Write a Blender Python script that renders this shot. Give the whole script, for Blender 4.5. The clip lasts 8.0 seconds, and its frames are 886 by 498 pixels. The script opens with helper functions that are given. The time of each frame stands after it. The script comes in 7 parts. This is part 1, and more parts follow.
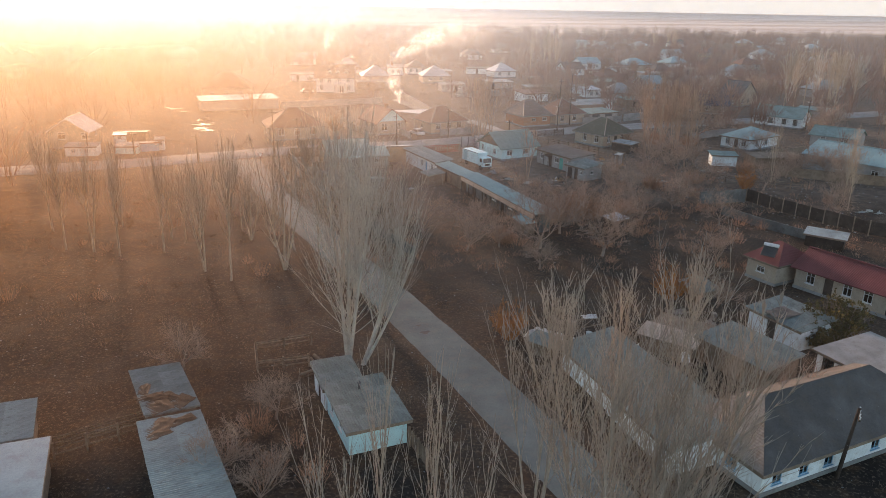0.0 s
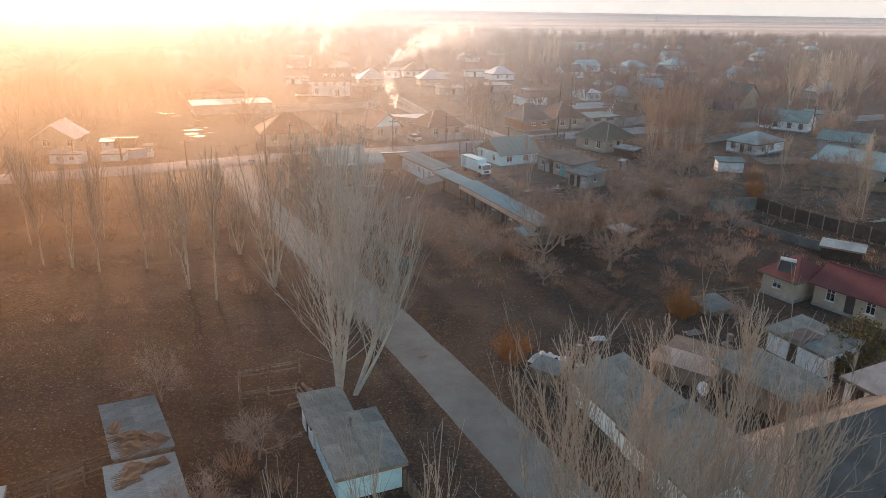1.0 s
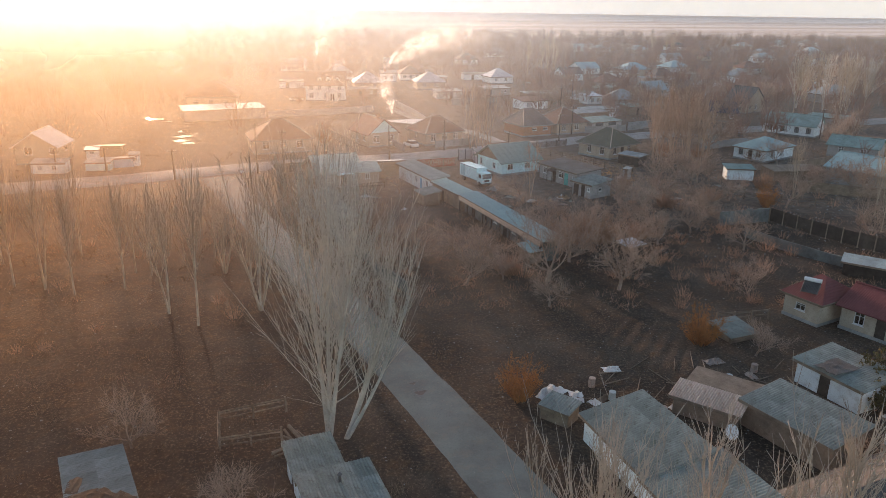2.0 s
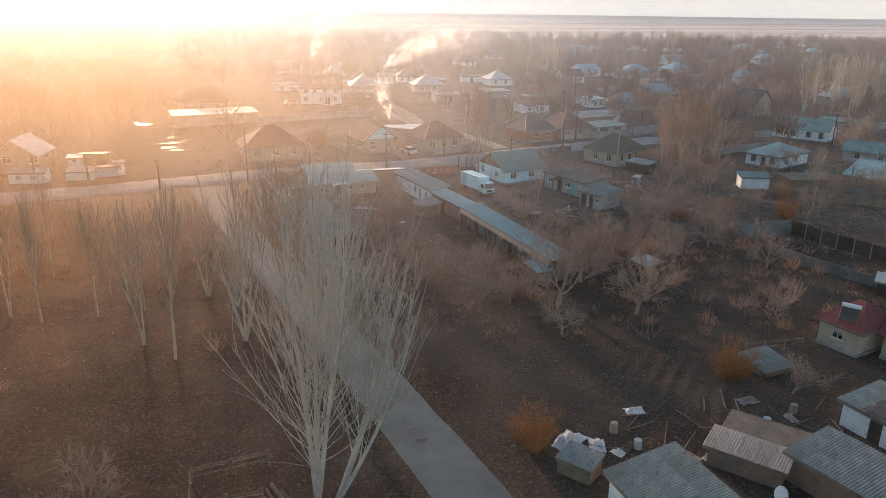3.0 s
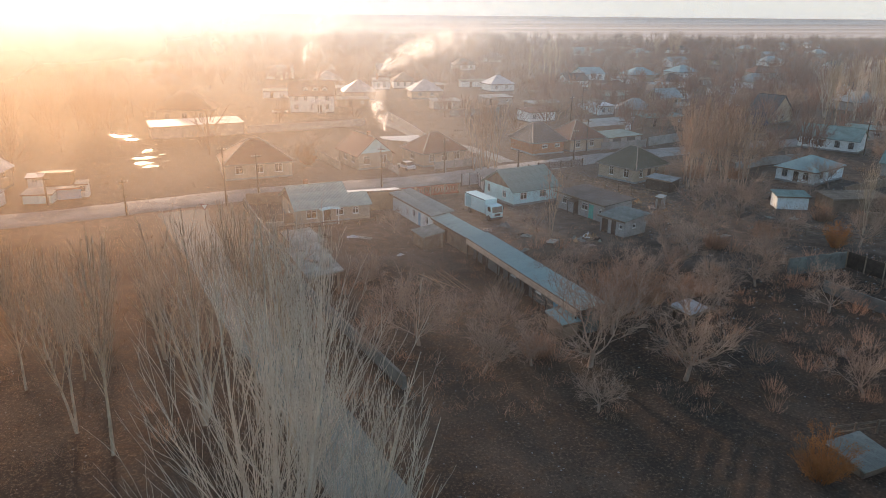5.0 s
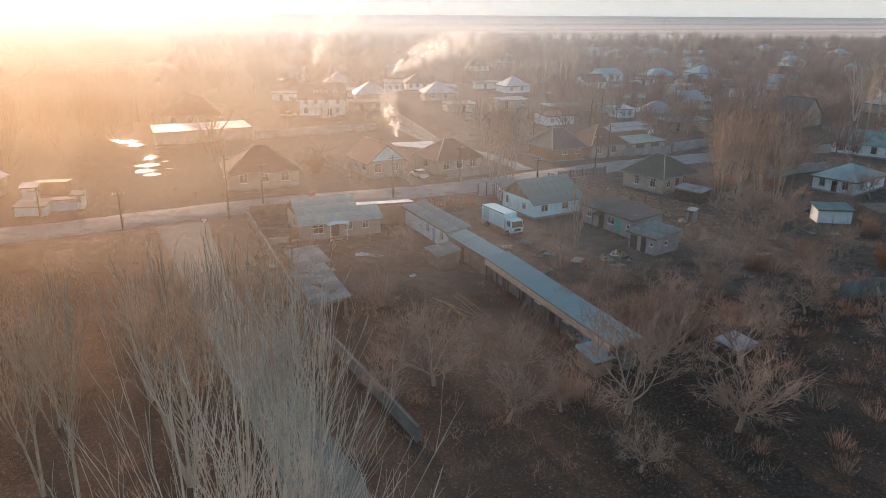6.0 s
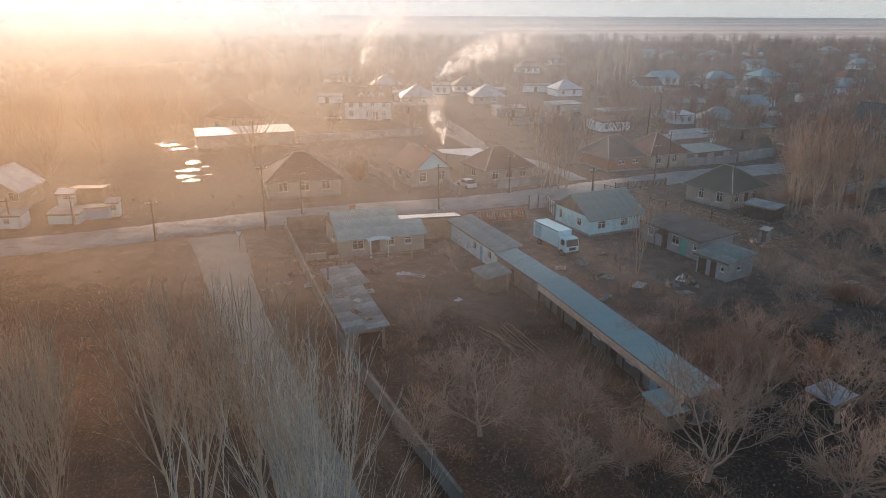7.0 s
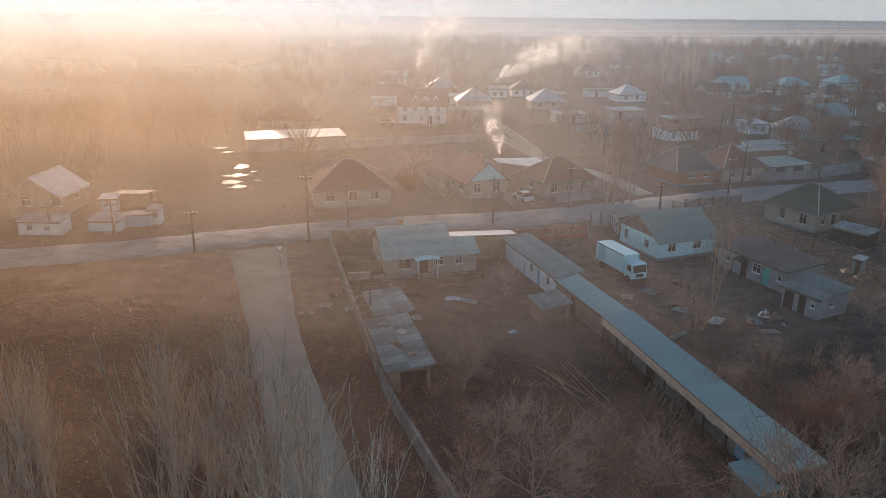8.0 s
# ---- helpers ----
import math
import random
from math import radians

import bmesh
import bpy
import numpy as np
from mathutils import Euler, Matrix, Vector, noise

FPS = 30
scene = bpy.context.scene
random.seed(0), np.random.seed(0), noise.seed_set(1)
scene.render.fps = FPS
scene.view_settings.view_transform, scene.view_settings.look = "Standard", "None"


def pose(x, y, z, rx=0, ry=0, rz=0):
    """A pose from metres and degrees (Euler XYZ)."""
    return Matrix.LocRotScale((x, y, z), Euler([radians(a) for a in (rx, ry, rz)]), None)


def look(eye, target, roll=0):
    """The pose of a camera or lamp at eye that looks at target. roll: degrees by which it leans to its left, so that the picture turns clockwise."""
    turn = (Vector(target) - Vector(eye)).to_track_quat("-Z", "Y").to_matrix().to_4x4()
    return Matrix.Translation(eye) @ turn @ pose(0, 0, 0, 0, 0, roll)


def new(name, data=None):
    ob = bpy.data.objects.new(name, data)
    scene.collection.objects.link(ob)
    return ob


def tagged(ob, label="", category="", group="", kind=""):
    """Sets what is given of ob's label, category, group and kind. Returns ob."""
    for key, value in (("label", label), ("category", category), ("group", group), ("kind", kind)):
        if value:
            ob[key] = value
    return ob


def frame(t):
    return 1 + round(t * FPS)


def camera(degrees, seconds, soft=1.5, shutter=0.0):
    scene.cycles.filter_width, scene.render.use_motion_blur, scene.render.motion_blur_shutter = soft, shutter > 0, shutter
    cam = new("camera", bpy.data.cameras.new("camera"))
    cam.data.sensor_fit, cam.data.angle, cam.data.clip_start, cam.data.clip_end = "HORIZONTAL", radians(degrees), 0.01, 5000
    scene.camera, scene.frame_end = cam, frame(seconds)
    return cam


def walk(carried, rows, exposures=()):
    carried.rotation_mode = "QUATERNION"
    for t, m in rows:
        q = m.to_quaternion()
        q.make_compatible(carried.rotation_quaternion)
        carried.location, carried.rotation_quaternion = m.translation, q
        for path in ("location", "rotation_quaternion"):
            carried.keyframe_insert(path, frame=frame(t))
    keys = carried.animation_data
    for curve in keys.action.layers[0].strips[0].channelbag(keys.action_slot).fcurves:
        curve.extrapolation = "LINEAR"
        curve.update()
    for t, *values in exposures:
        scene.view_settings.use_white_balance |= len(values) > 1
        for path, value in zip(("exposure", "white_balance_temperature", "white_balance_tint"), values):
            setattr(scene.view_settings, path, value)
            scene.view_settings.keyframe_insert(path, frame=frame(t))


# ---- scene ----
cam = camera(63.1, 8.0, 0.6)
PATH = [
    (0, (0.629, -3.718, 27.418), (0.681, -1.826, 26.773), 1.1),
    (0.5, (0.758, -1.635, 27.368), (0.812, 0.258, 26.727), 1.0),
    (1, (0.705, 0.732, 27.364), (0.763, 2.626, 26.724), 1.0),
    (1.5, (0.717, 3.193, 27.485), (0.779, 5.087, 26.847), 0.9),
    (3, (0.474, 12.384, 27.345), (0.545, 14.28, 26.712), 0.8),
    (3.5, (0.442, 15.544, 27.291), (0.518, 17.44, 26.66), 0.6),
    (4, (0.367, 18.607, 27.276), (0.449, 20.503, 26.646), 0.6),
    (5.5, (0.016, 28.915, 27.241), (0.091, 30.813, 26.613), 0.5),
    (6, (-0.103, 32.336, 27.294), (-0.056, 34.234, 26.665), 0.4),
    (6.5, (-0.295, 35.808, 27.215), (-0.301, 37.708, 26.588), 0.4),
    (7, (-0.349, 39.2, 27.21), (-0.426, 41.097, 26.583), 0.3),
    (7.5, (-0.526, 42.574, 27.254), (-0.676, 44.467, 26.626), 0.3),
    (8, (-0.864, 46.058, 27.225), (-1.085, 47.945, 26.6), 0.5),
]
walk(cam, [(t, look(eye, target, roll)) for t, eye, target, roll in PATH], [(0.0, 1.2, 6820, 14), (4.0, 1.05, 6480, 9), (6.5, 0.79, 6180, 7), (8.0, 0.48, 5880, 6)])

# ---------------------------------------------------------------- world, sun
SUN_AZ, SUN_EL = -22.0, 8.5          # degrees left of +y, above the horizon
world = bpy.data.worlds.new("sky")
scene.world = world
world.use_nodes = True
wn = world.node_tree
sky = wn.nodes.new("ShaderNodeTexSky")
sky.sky_type, sky.sun_disc = "NISHITA", False
sky.sun_elevation, sky.sun_rotation = radians(SUN_EL), radians(SUN_AZ)
sky.air_density, sky.dust_density, sky.ozone_density = 0.75, 0.6, 0.6
scene.cycles.transparent_max_bounces = 32
wn.links.new(sky.outputs[0], wn.nodes["Background"].inputs[0])
wn.nodes["Background"].inputs[1].default_value = 0.15
sun = new("sun", bpy.data.lights.new("sun", "SUN"))
sun.data.energy, sun.data.angle, sun.data.color = 4.5, radians(4.0), (1.0, 0.66, 0.45)
az, el = radians(SUN_AZ), radians(SUN_EL)
sun.matrix_world = look((math.sin(az) * math.cos(el) * 300, math.cos(az) * math.cos(el) * 300, math.sin(el) * 300), (0, 0, 0))


# ---------------------------------------------------------------- materials
def nodes_of(name):
    m = bpy.data.materials.new(name)
    m.use_nodes = True
    return m, m.node_tree, m.node_tree.nodes["Principled BSDF"]


def link(nt, a, b):
    nt.links.new(a, b)


def noise_node(nt, vec, scale, detail=4.0, rough=0.6):
    n = nt.nodes.new("ShaderNodeTexNoise")
    n.inputs["Scale"].default_value, n.inputs["Detail"].default_value, n.inputs["Roughness"].default_value = scale, detail, rough
    link(nt, vec, n.inputs["Vector"])
    return n


def ramp_node(nt, fac, stops):
    r = nt.nodes.new("ShaderNodeValToRGB")
    while len(r.color_ramp.elements) < len(stops):
        r.color_ramp.elements.new(0.5)
    for e, (p, c) in zip(r.color_ramp.elements, stops):
        e.position, e.color = p, (*c, 1)
    link(nt, fac, r.inputs[0])
    return r


def mix_node(nt, fac, a, b, mode="MIX"):
    m = nt.nodes.new("ShaderNodeMix")
    m.data_type, m.blend_type = "RGBA", mode
    for sock, v in ((m.inputs[0], fac), (m.inputs[6], a), (m.inputs[7], b)):
        if isinstance(v, (int, float)):
            sock.default_value = v
        elif isinstance(v, tuple):
            sock.default_value = (*v, 1)
        else:
            link(nt, v, sock)
    return m.outputs[2]


def math_node(nt, op, a, b=0.0, clamp=False):
    m = nt.nodes.new("ShaderNodeMath")
    m.operation, m.use_clamp = op, clamp
    for sock, v in ((m.inputs[0], a), (m.inputs[1], b)):
        if isinstance(v, (int, float)):
            sock.default_value = v
        else:
            link(nt, v, sock)
    return m.outputs[0]


def surface(name, base, dark=0.6, light=1.25, scale=0.8, grain=9.0, rough=0.8, bump=0.25, metal=0.0, stain=None, stain_amount=0.5,
            wave=0.0, rand=0.0, tone=None, space="Object"):
    """A worn surface: large blotches, fine grain, stains of another colour, relief, and ribs every `wave` metres."""
    m, nt, bsdf = nodes_of(name)
    tc = nt.nodes.new("ShaderNodeTexCoord") if space == "Object" else nt.nodes.new("ShaderNodeNewGeometry")
    vec = tc.outputs["Object"] if space == "Object" else tc.outputs["Position"]
    big, fine = noise_node(nt, vec, scale), noise_node(nt, vec, grain, 5.0, 0.7)
    lo, hi = tuple(c * dark for c in base), tuple(min(c * light, 0.9) for c in base)
    if tone:
        hi = tone
    col = ramp_node(nt, big.outputs[0], [(0.32, lo), (0.5, base), (0.68, hi)]).outputs[0]
    col = mix_node(nt, 0.35, col, ramp_node(nt, fine.outputs[0], [(0.3, tuple(c * 0.55 for c in base)), (0.7, hi)]).outputs[0])
    if stain:
        st = noise_node(nt, vec, scale * 2.3, 6.0, 0.75)
        f = ramp_node(nt, st.outputs[0], [(0.5, (0, 0, 0)), (0.66, (stain_amount,) * 3)]).outputs[0]
        col = mix_node(nt, f, col, stain)
    if rand:
        info = nt.nodes.new("ShaderNodeObjectInfo")
        f = math_node(nt, "ADD", math_node(nt, "MULTIPLY", info.outputs["Random"], 2 * rand), 1 - rand)
        col = mix_node(nt, 1.0, col, f, "MULTIPLY")
    link(nt, col, bsdf.inputs["Base Color"])
    bsdf.inputs["Roughness"].default_value, bsdf.inputs["Metallic"].default_value = rough, metal
    bsdf.inputs["Specular IOR Level"].default_value = 0.5 if rough < 0.45 else 0.12
    if bump:
        b = nt.nodes.new("ShaderNodeBump")
        b.inputs["Strength"].default_value, b.inputs["Distance"].default_value = bump, 0.05
        link(nt, fine.outputs[0], b.inputs["Height"])
        if wave:
            w = nt.nodes.new("ShaderNodeTexWave")
            w.inputs["Scale"].default_value = 0.314 / wave
            w.inputs["Distortion"].default_value = 0.0
            link(nt, vec, w.inputs["Vector"])
            b2 = nt.nodes.new("ShaderNodeBump")
            b2.inputs["Strength"].default_value, b2.inputs["Distance"].default_value = 0.55, wave * 0.2
            link(nt, w.outputs["Fac"], b2.inputs["Height"])
            link(nt, b.outputs[0], b2.inputs["Normal"])
            b = b2
        link(nt, b.outputs[0], bsdf.inputs["Normal"])
    return m


MAT = dict(
    soil=None,
    asphalt=surface("asphalt", (0.132, 0.156, 0.15), 0.7, 1.3, 0.3, 9, 0.85, 0.45, stain=(0.19, 0.17, 0.14), stain_amount=0.4),
    dirt_road=surface("dirt_road", (0.28, 0.28, 0.265), 0.7, 1.3, 0.2, 6, 0.9, 0.4, stain=(0.14, 0.11, 0.09), stain_amount=0.6),
    whitewash=surface("whitewash", (0.73, 0.79, 0.79), 0.8, 1.15, 0.7, 12, 0.9, 0.2, stain=(0.4, 0.36, 0.3), stain_amount=0.55),
    cyan_wall=surface("cyan_wall", (0.53, 0.77, 0.77), 0.8, 1.2, 0.7, 12, 0.85, 0.2, stain=(0.36, 0.38, 0.36), stain_amount=0.5),
    gable_cyan=surface("cyan_gable", (0.52, 0.78, 0.8), 0.85, 1.1, 0.7, 12, 0.8, 0.1, stain=(0.45, 0.55, 0.55), stain_amount=0.4),
    beige=surface("beige_plaster", (0.42, 0.35, 0.27), 0.75, 1.2, 0.6, 10, 0.9, 0.25, stain=(0.26, 0.21, 0.16), stain_amount=0.5),
    grey_wall=surface("grey_plaster", (0.34, 0.33, 0.31), 0.75, 1.25, 0.6, 10, 0.9, 0.25, stain=(0.2, 0.18, 0.15), stain_amount=0.5),
    mud=surface("mud_wall", (0.25, 0.19, 0.14), 0.65, 1.3, 0.7, 7, 0.95, 0.5, stain=(0.14, 0.1, 0.075), stain_amount=0.6),
    brick=surface("brick_wall", (0.38, 0.175, 0.095), 0.75, 1.25, 1.5, 14, 0.9, 0.4, stain=(0.3, 0.2, 0.14), stain_amount=0.5),
    concrete=surface("concrete", (0.28, 0.28, 0.27), 0.7, 1.2, 0.6, 9, 0.9, 0.3, stain=(0.2, 0.18, 0.16), stain_amount=0.5, rand=0.12),
    slate=surface("asbestos_sheet", (0.36, 0.385, 0.345), 0.6, 1.25, 0.9, 8, 0.85, 0.3, stain=(0.17, 0.15, 0.12), stain_amount=0.65, rand=0.07),
    slate_patch=surface("patched_sheet", (0.31, 0.31, 0.275), 0.5, 1.4, 1.1, 8, 0.9, 0.35, stain=(0.14, 0.13, 0.11), stain_amount=0.6, rand=0.3),
    slate_green=surface("mossy_sheet", (0.42, 0.515, 0.465), 0.6, 1.3, 0.8, 8, 0.85, 0.3, stain=(0.15, 0.16, 0.13), stain_amount=0.55, rand=0.07),
    teal=surface("teal_sheet", (0.36, 0.45, 0.42), 0.8, 1.2, 0.35, 7, 0.75, 0.15, 0.0, stain=(0.22, 0.28, 0.28), stain_amount=0.5, rand=0.04),
    slate_brown=surface("rusty_sheet", (0.28, 0.23, 0.19), 0.6, 1.3, 0.7, 8, 0.85, 0.3, stain=(0.15, 0.1, 0.07), stain_amount=0.6, rand=0.18, wave=0.16),
    slate_far=surface("ribbed_sheet", (0.29, 0.32, 0.32), 0.6, 1.25, 0.5, 8, 0.85, 0.3, stain=(0.17, 0.15, 0.12), stain_amount=0.6, wave=0.2),
    tin_old=surface("dulled_tin", (0.3, 0.35, 0.35), 0.7, 1.3, 0.5, 7, 0.7, 0.12, 0.1, stain=(0.2, 0.17, 0.14), stain_amount=0.5, wave=0.2),
    tin=surface("galvanised_tin", (0.5, 0.52, 0.54), 0.75, 1.2, 0.5, 7, 0.5, 0.12, 0.35, stain=(0.3, 0.24, 0.19), stain_amount=0.5, rand=0.12),
    tin_pale=surface("pale_tin", (0.33, 0.4, 0.41), 0.8, 1.15, 0.4, 7, 0.7, 0.1, 0.0, stain=(0.25, 0.25, 0.24), stain_amount=0.5),
    tin_blue=surface("blue_tin", (0.24, 0.39, 0.42), 0.75, 1.2, 0.5, 7, 0.5, 0.12, 0.2, stain=(0.28, 0.3, 0.3), stain_amount=0.5, wave=0.2),
    tin_rust=surface("rusted_tin", (0.33, 0.27, 0.23), 0.6, 1.5, 0.9, 7, 0.65, 0.2, 0.3, stain=(0.2, 0.1, 0.05), stain_amount=0.7, rand=0.2, wave=0.18),
    # Paler copy of the rusted tin: sunlight is part of its colour.
    tin_tan=surface("sunlit_rusty_tin", (0.46, 0.37, 0.3), 0.65, 1.3, 0.9, 7, 0.7, 0.2, 0.1, stain=(0.24, 0.13, 0.07), stain_amount=0.6, rand=0.15),
    tile_brown=surface("brown_metal_tile", (0.15, 0.076, 0.058), 0.75, 1.3, 0.5, 8, 0.7, 0.25),
    tile_red=surface("red_metal_tile", (0.15, 0.045, 0.045), 0.75, 1.25, 0.5, 8, 0.6, 0.2, wave=0.2),
    slate_old=surface("old_grey_sheet", (0.26, 0.275, 0.245), 0.55, 1.35, 0.7, 7, 0.9, 0.35, stain=(0.1, 0.085, 0.065), stain_amount=0.7, rand=0.12),
    roof_aqua=surface("aqua_sheet", (0.27, 0.39, 0.39), 0.75, 1.2, 0.3, 6, 0.8, 0.2, stain=(0.2, 0.24, 0.24), stain_amount=0.5),
    wall_old=surface("old_block_wall", (0.15, 0.155, 0.145), 0.6, 1.35, 0.5, 7, 0.95, 0.4, stain=(0.08, 0.07, 0.06), stain_amount=0.6),
    roof_teal=surface("teal_grey_sheet", (0.2, 0.29, 0.27), 0.7, 1.25, 0.6, 8, 0.85, 0.25, stain=(0.14, 0.16, 0.15), stain_amount=0.5, wave=0.2),
    tile_rust=surface("rust_red_tile", (0.19, 0.085, 0.07), 0.75, 1.3, 0.5, 8, 0.75, 0.25),
    tile_green=surface("green_metal_tile", (0.07, 0.085, 0.065), 0.75, 1.3, 0.5, 8, 0.7, 0.25),
    tile_dark=surface("dark_metal_tile", (0.085, 0.085, 0.085), 0.7, 1.3, 0.5, 8, 0.7, 0.25),
    tar=surface("tar_roof", (0.1, 0.092, 0.085), 0.7, 1.5, 0.4, 8, 0.8, 0.3, stain=(0.12, 0.1, 0.08), stain_amount=0.6),
    purple=surface("purple_tile", (0.075, 0.068, 0.092), 0.75, 1.25, 0.5, 8, 0.5, 0.2, wave=0.3),
    cap=surface("roof_cap", (0.25, 0.235, 0.215), 0.8, 1.2, 1, 9, 0.6, 0.1),
    wood=surface("weathered_wood", (0.2, 0.155, 0.115), 0.6, 1.4, 1.2, 16, 0.85, 0.3, rand=0.25),
    wood_warm=surface("warm_board", (0.34, 0.23, 0.14), 0.7, 1.3, 1.2, 16, 0.8, 0.3, rand=0.2),
    # Lighter wood for the fascia: the sunlight on it is put into the colour.
    wood_sunlit=surface("sunlit_boards", (0.5, 0.385, 0.3), 0.75, 1.25, 1.2, 16, 0.8, 0.3, rand=0.15),
    wood_dark=surface("dark_wood", (0.065, 0.05, 0.04), 0.6, 1.5, 1.2, 16, 0.85, 0.3, rand=0.25),
    white_paint=surface("white_paint", (0.68, 0.69, 0.68), 0.85, 1.1, 1, 12, 0.6, 0.1, stain=(0.45, 0.42, 0.38), stain_amount=0.35),
    green_paint=surface("green_paint", (0.1, 0.4, 0.34), 0.8, 1.2, 1, 12, 0.6, 0.1),
    blue_paint=surface("blue_paint", (0.2, 0.4, 0.55), 0.8, 1.2, 1, 12, 0.6, 0.1),
    truck_white=surface("truck_white", (0.54, 0.79, 0.8), 0.9, 1.08, 0.6, 12, 0.4, 0.04, stain=(0.5, 0.5, 0.48), stain_amount=0.3),
    truck_blue=surface("truck_blue", (0.3, 0.54, 0.58), 0.9, 1.08, 0.6, 12, 0.4, 0.04),
    rubber=surface("rubber", (0.03, 0.03, 0.03), 0.7, 1.3, 2, 12, 0.85, 0.1),
    steel=surface("dark_steel", (0.12, 0.12, 0.12), 0.7, 1.3, 1, 9, 0.5, 0.1, 0.6),
    bark_pale=surface("poplar_bark", (0.42, 0.33, 0.245), 0.7, 1.3, 0.8, 6, 0.9, 0.3),
    bark_grey=surface("grey_poplar_bark", (0.47, 0.415, 0.35), 0.65, 1.3, 0.8, 6, 0.9, 0.3),
    # Darker copy of the poplar bark, with shade put into its colour.
    bark_shade=surface("shaded_poplar_bark", (0.37, 0.315, 0.26), 0.65, 1.3, 0.8, 6, 0.9, 0.3),
    bark_russet=surface("russet_poplar_bark", (0.4, 0.285, 0.21), 0.65, 1.3, 0.8, 6, 0.9, 0.3),
    bark_brown=surface("fruit_bark", (0.33, 0.24, 0.185), 0.65, 1.35, 0.8, 6, 0.9, 0.3),
    wood_far=surface("far_twigs", (0.25, 0.16, 0.122), 0.5, 1.5, 0.05, 0.6, 0.9, 0.0, space="World"),
    twig_red=surface("red_twig", (0.46, 0.27, 0.18), 0.6, 1.4, 0.5, 4, 0.9, 0.0),
    dry_grass=surface("dry_grass", (0.2, 0.145, 0.1), 0.55, 1.4, 0.25, 3, 0.95, 0.0, space="World"),
    litter=surface("leaf_litter", (0.1, 0.07, 0.048), 0.5, 1.7, 0.4, 5, 0.9, 0.0, space="World"),
    leaf_orange=surface("dry_orange_leaf", (0.34, 0.145, 0.045), 0.5, 1.5, 0.6, 5, 0.8, 0.0),
    leaf_dark=surface("dark_leaf", (0.07, 0.075, 0.03), 0.5, 1.7, 0.6, 5, 0.8, 0.0, tone=(0.3, 0.17, 0.05)),
    straw=surface("dry_reed", (0.42, 0.25, 0.13), 0.6, 1.4, 0.5, 4, 0.9, 0.0),
    thicket=surface("dry_thicket", (0.33, 0.2, 0.13), 0.6, 1.4, 0.5, 4, 0.9, 0.0),
    leaf_brown=surface("dry_brown_leaf", (0.22, 0.125, 0.07), 0.5, 1.6, 0.6, 5, 0.8, 0.0),
    cloth=surface("pale_sheet", (0.6, 0.6, 0.58), 0.75, 1.15, 1.5, 8, 0.7, 0.2),
    red_paint=surface("red_lattice", (0.3, 0.08, 0.055), 0.8, 1.2, 1, 9, 0.7, 0.1),
)


def glass_material():
    m, nt, bsdf = nodes_of("window_glass")
    bsdf.inputs["Base Color"].default_value = (0.55, 0.62, 0.64, 1)
    bsdf.inputs["Transmission Weight"].default_value, bsdf.inputs["Roughness"].default_value, bsdf.inputs["IOR"].default_value = 1.0, 0.04, 1.45
    return m


def water_material():
    m, nt, bsdf = nodes_of("puddle_water")
    bsdf.inputs["Base Color"].default_value = (0.03, 0.028, 0.025, 1)
    bsdf.inputs["Roughness"].default_value, bsdf.inputs["IOR"].default_value = 0.05, 1.33
    g = nt.nodes.new("ShaderNodeNewGeometry")
    n = noise_node(nt, g.outputs["Position"], 1.5, 2.0)
    b = nt.nodes.new("ShaderNodeBump")
    b.inputs["Strength"].default_value, b.inputs["Distance"].default_value = 0.05, 0.02
    link(nt, n.outputs[0], b.inputs["Height"])
    link(nt, b.outputs[0], bsdf.inputs["Normal"])
    return m


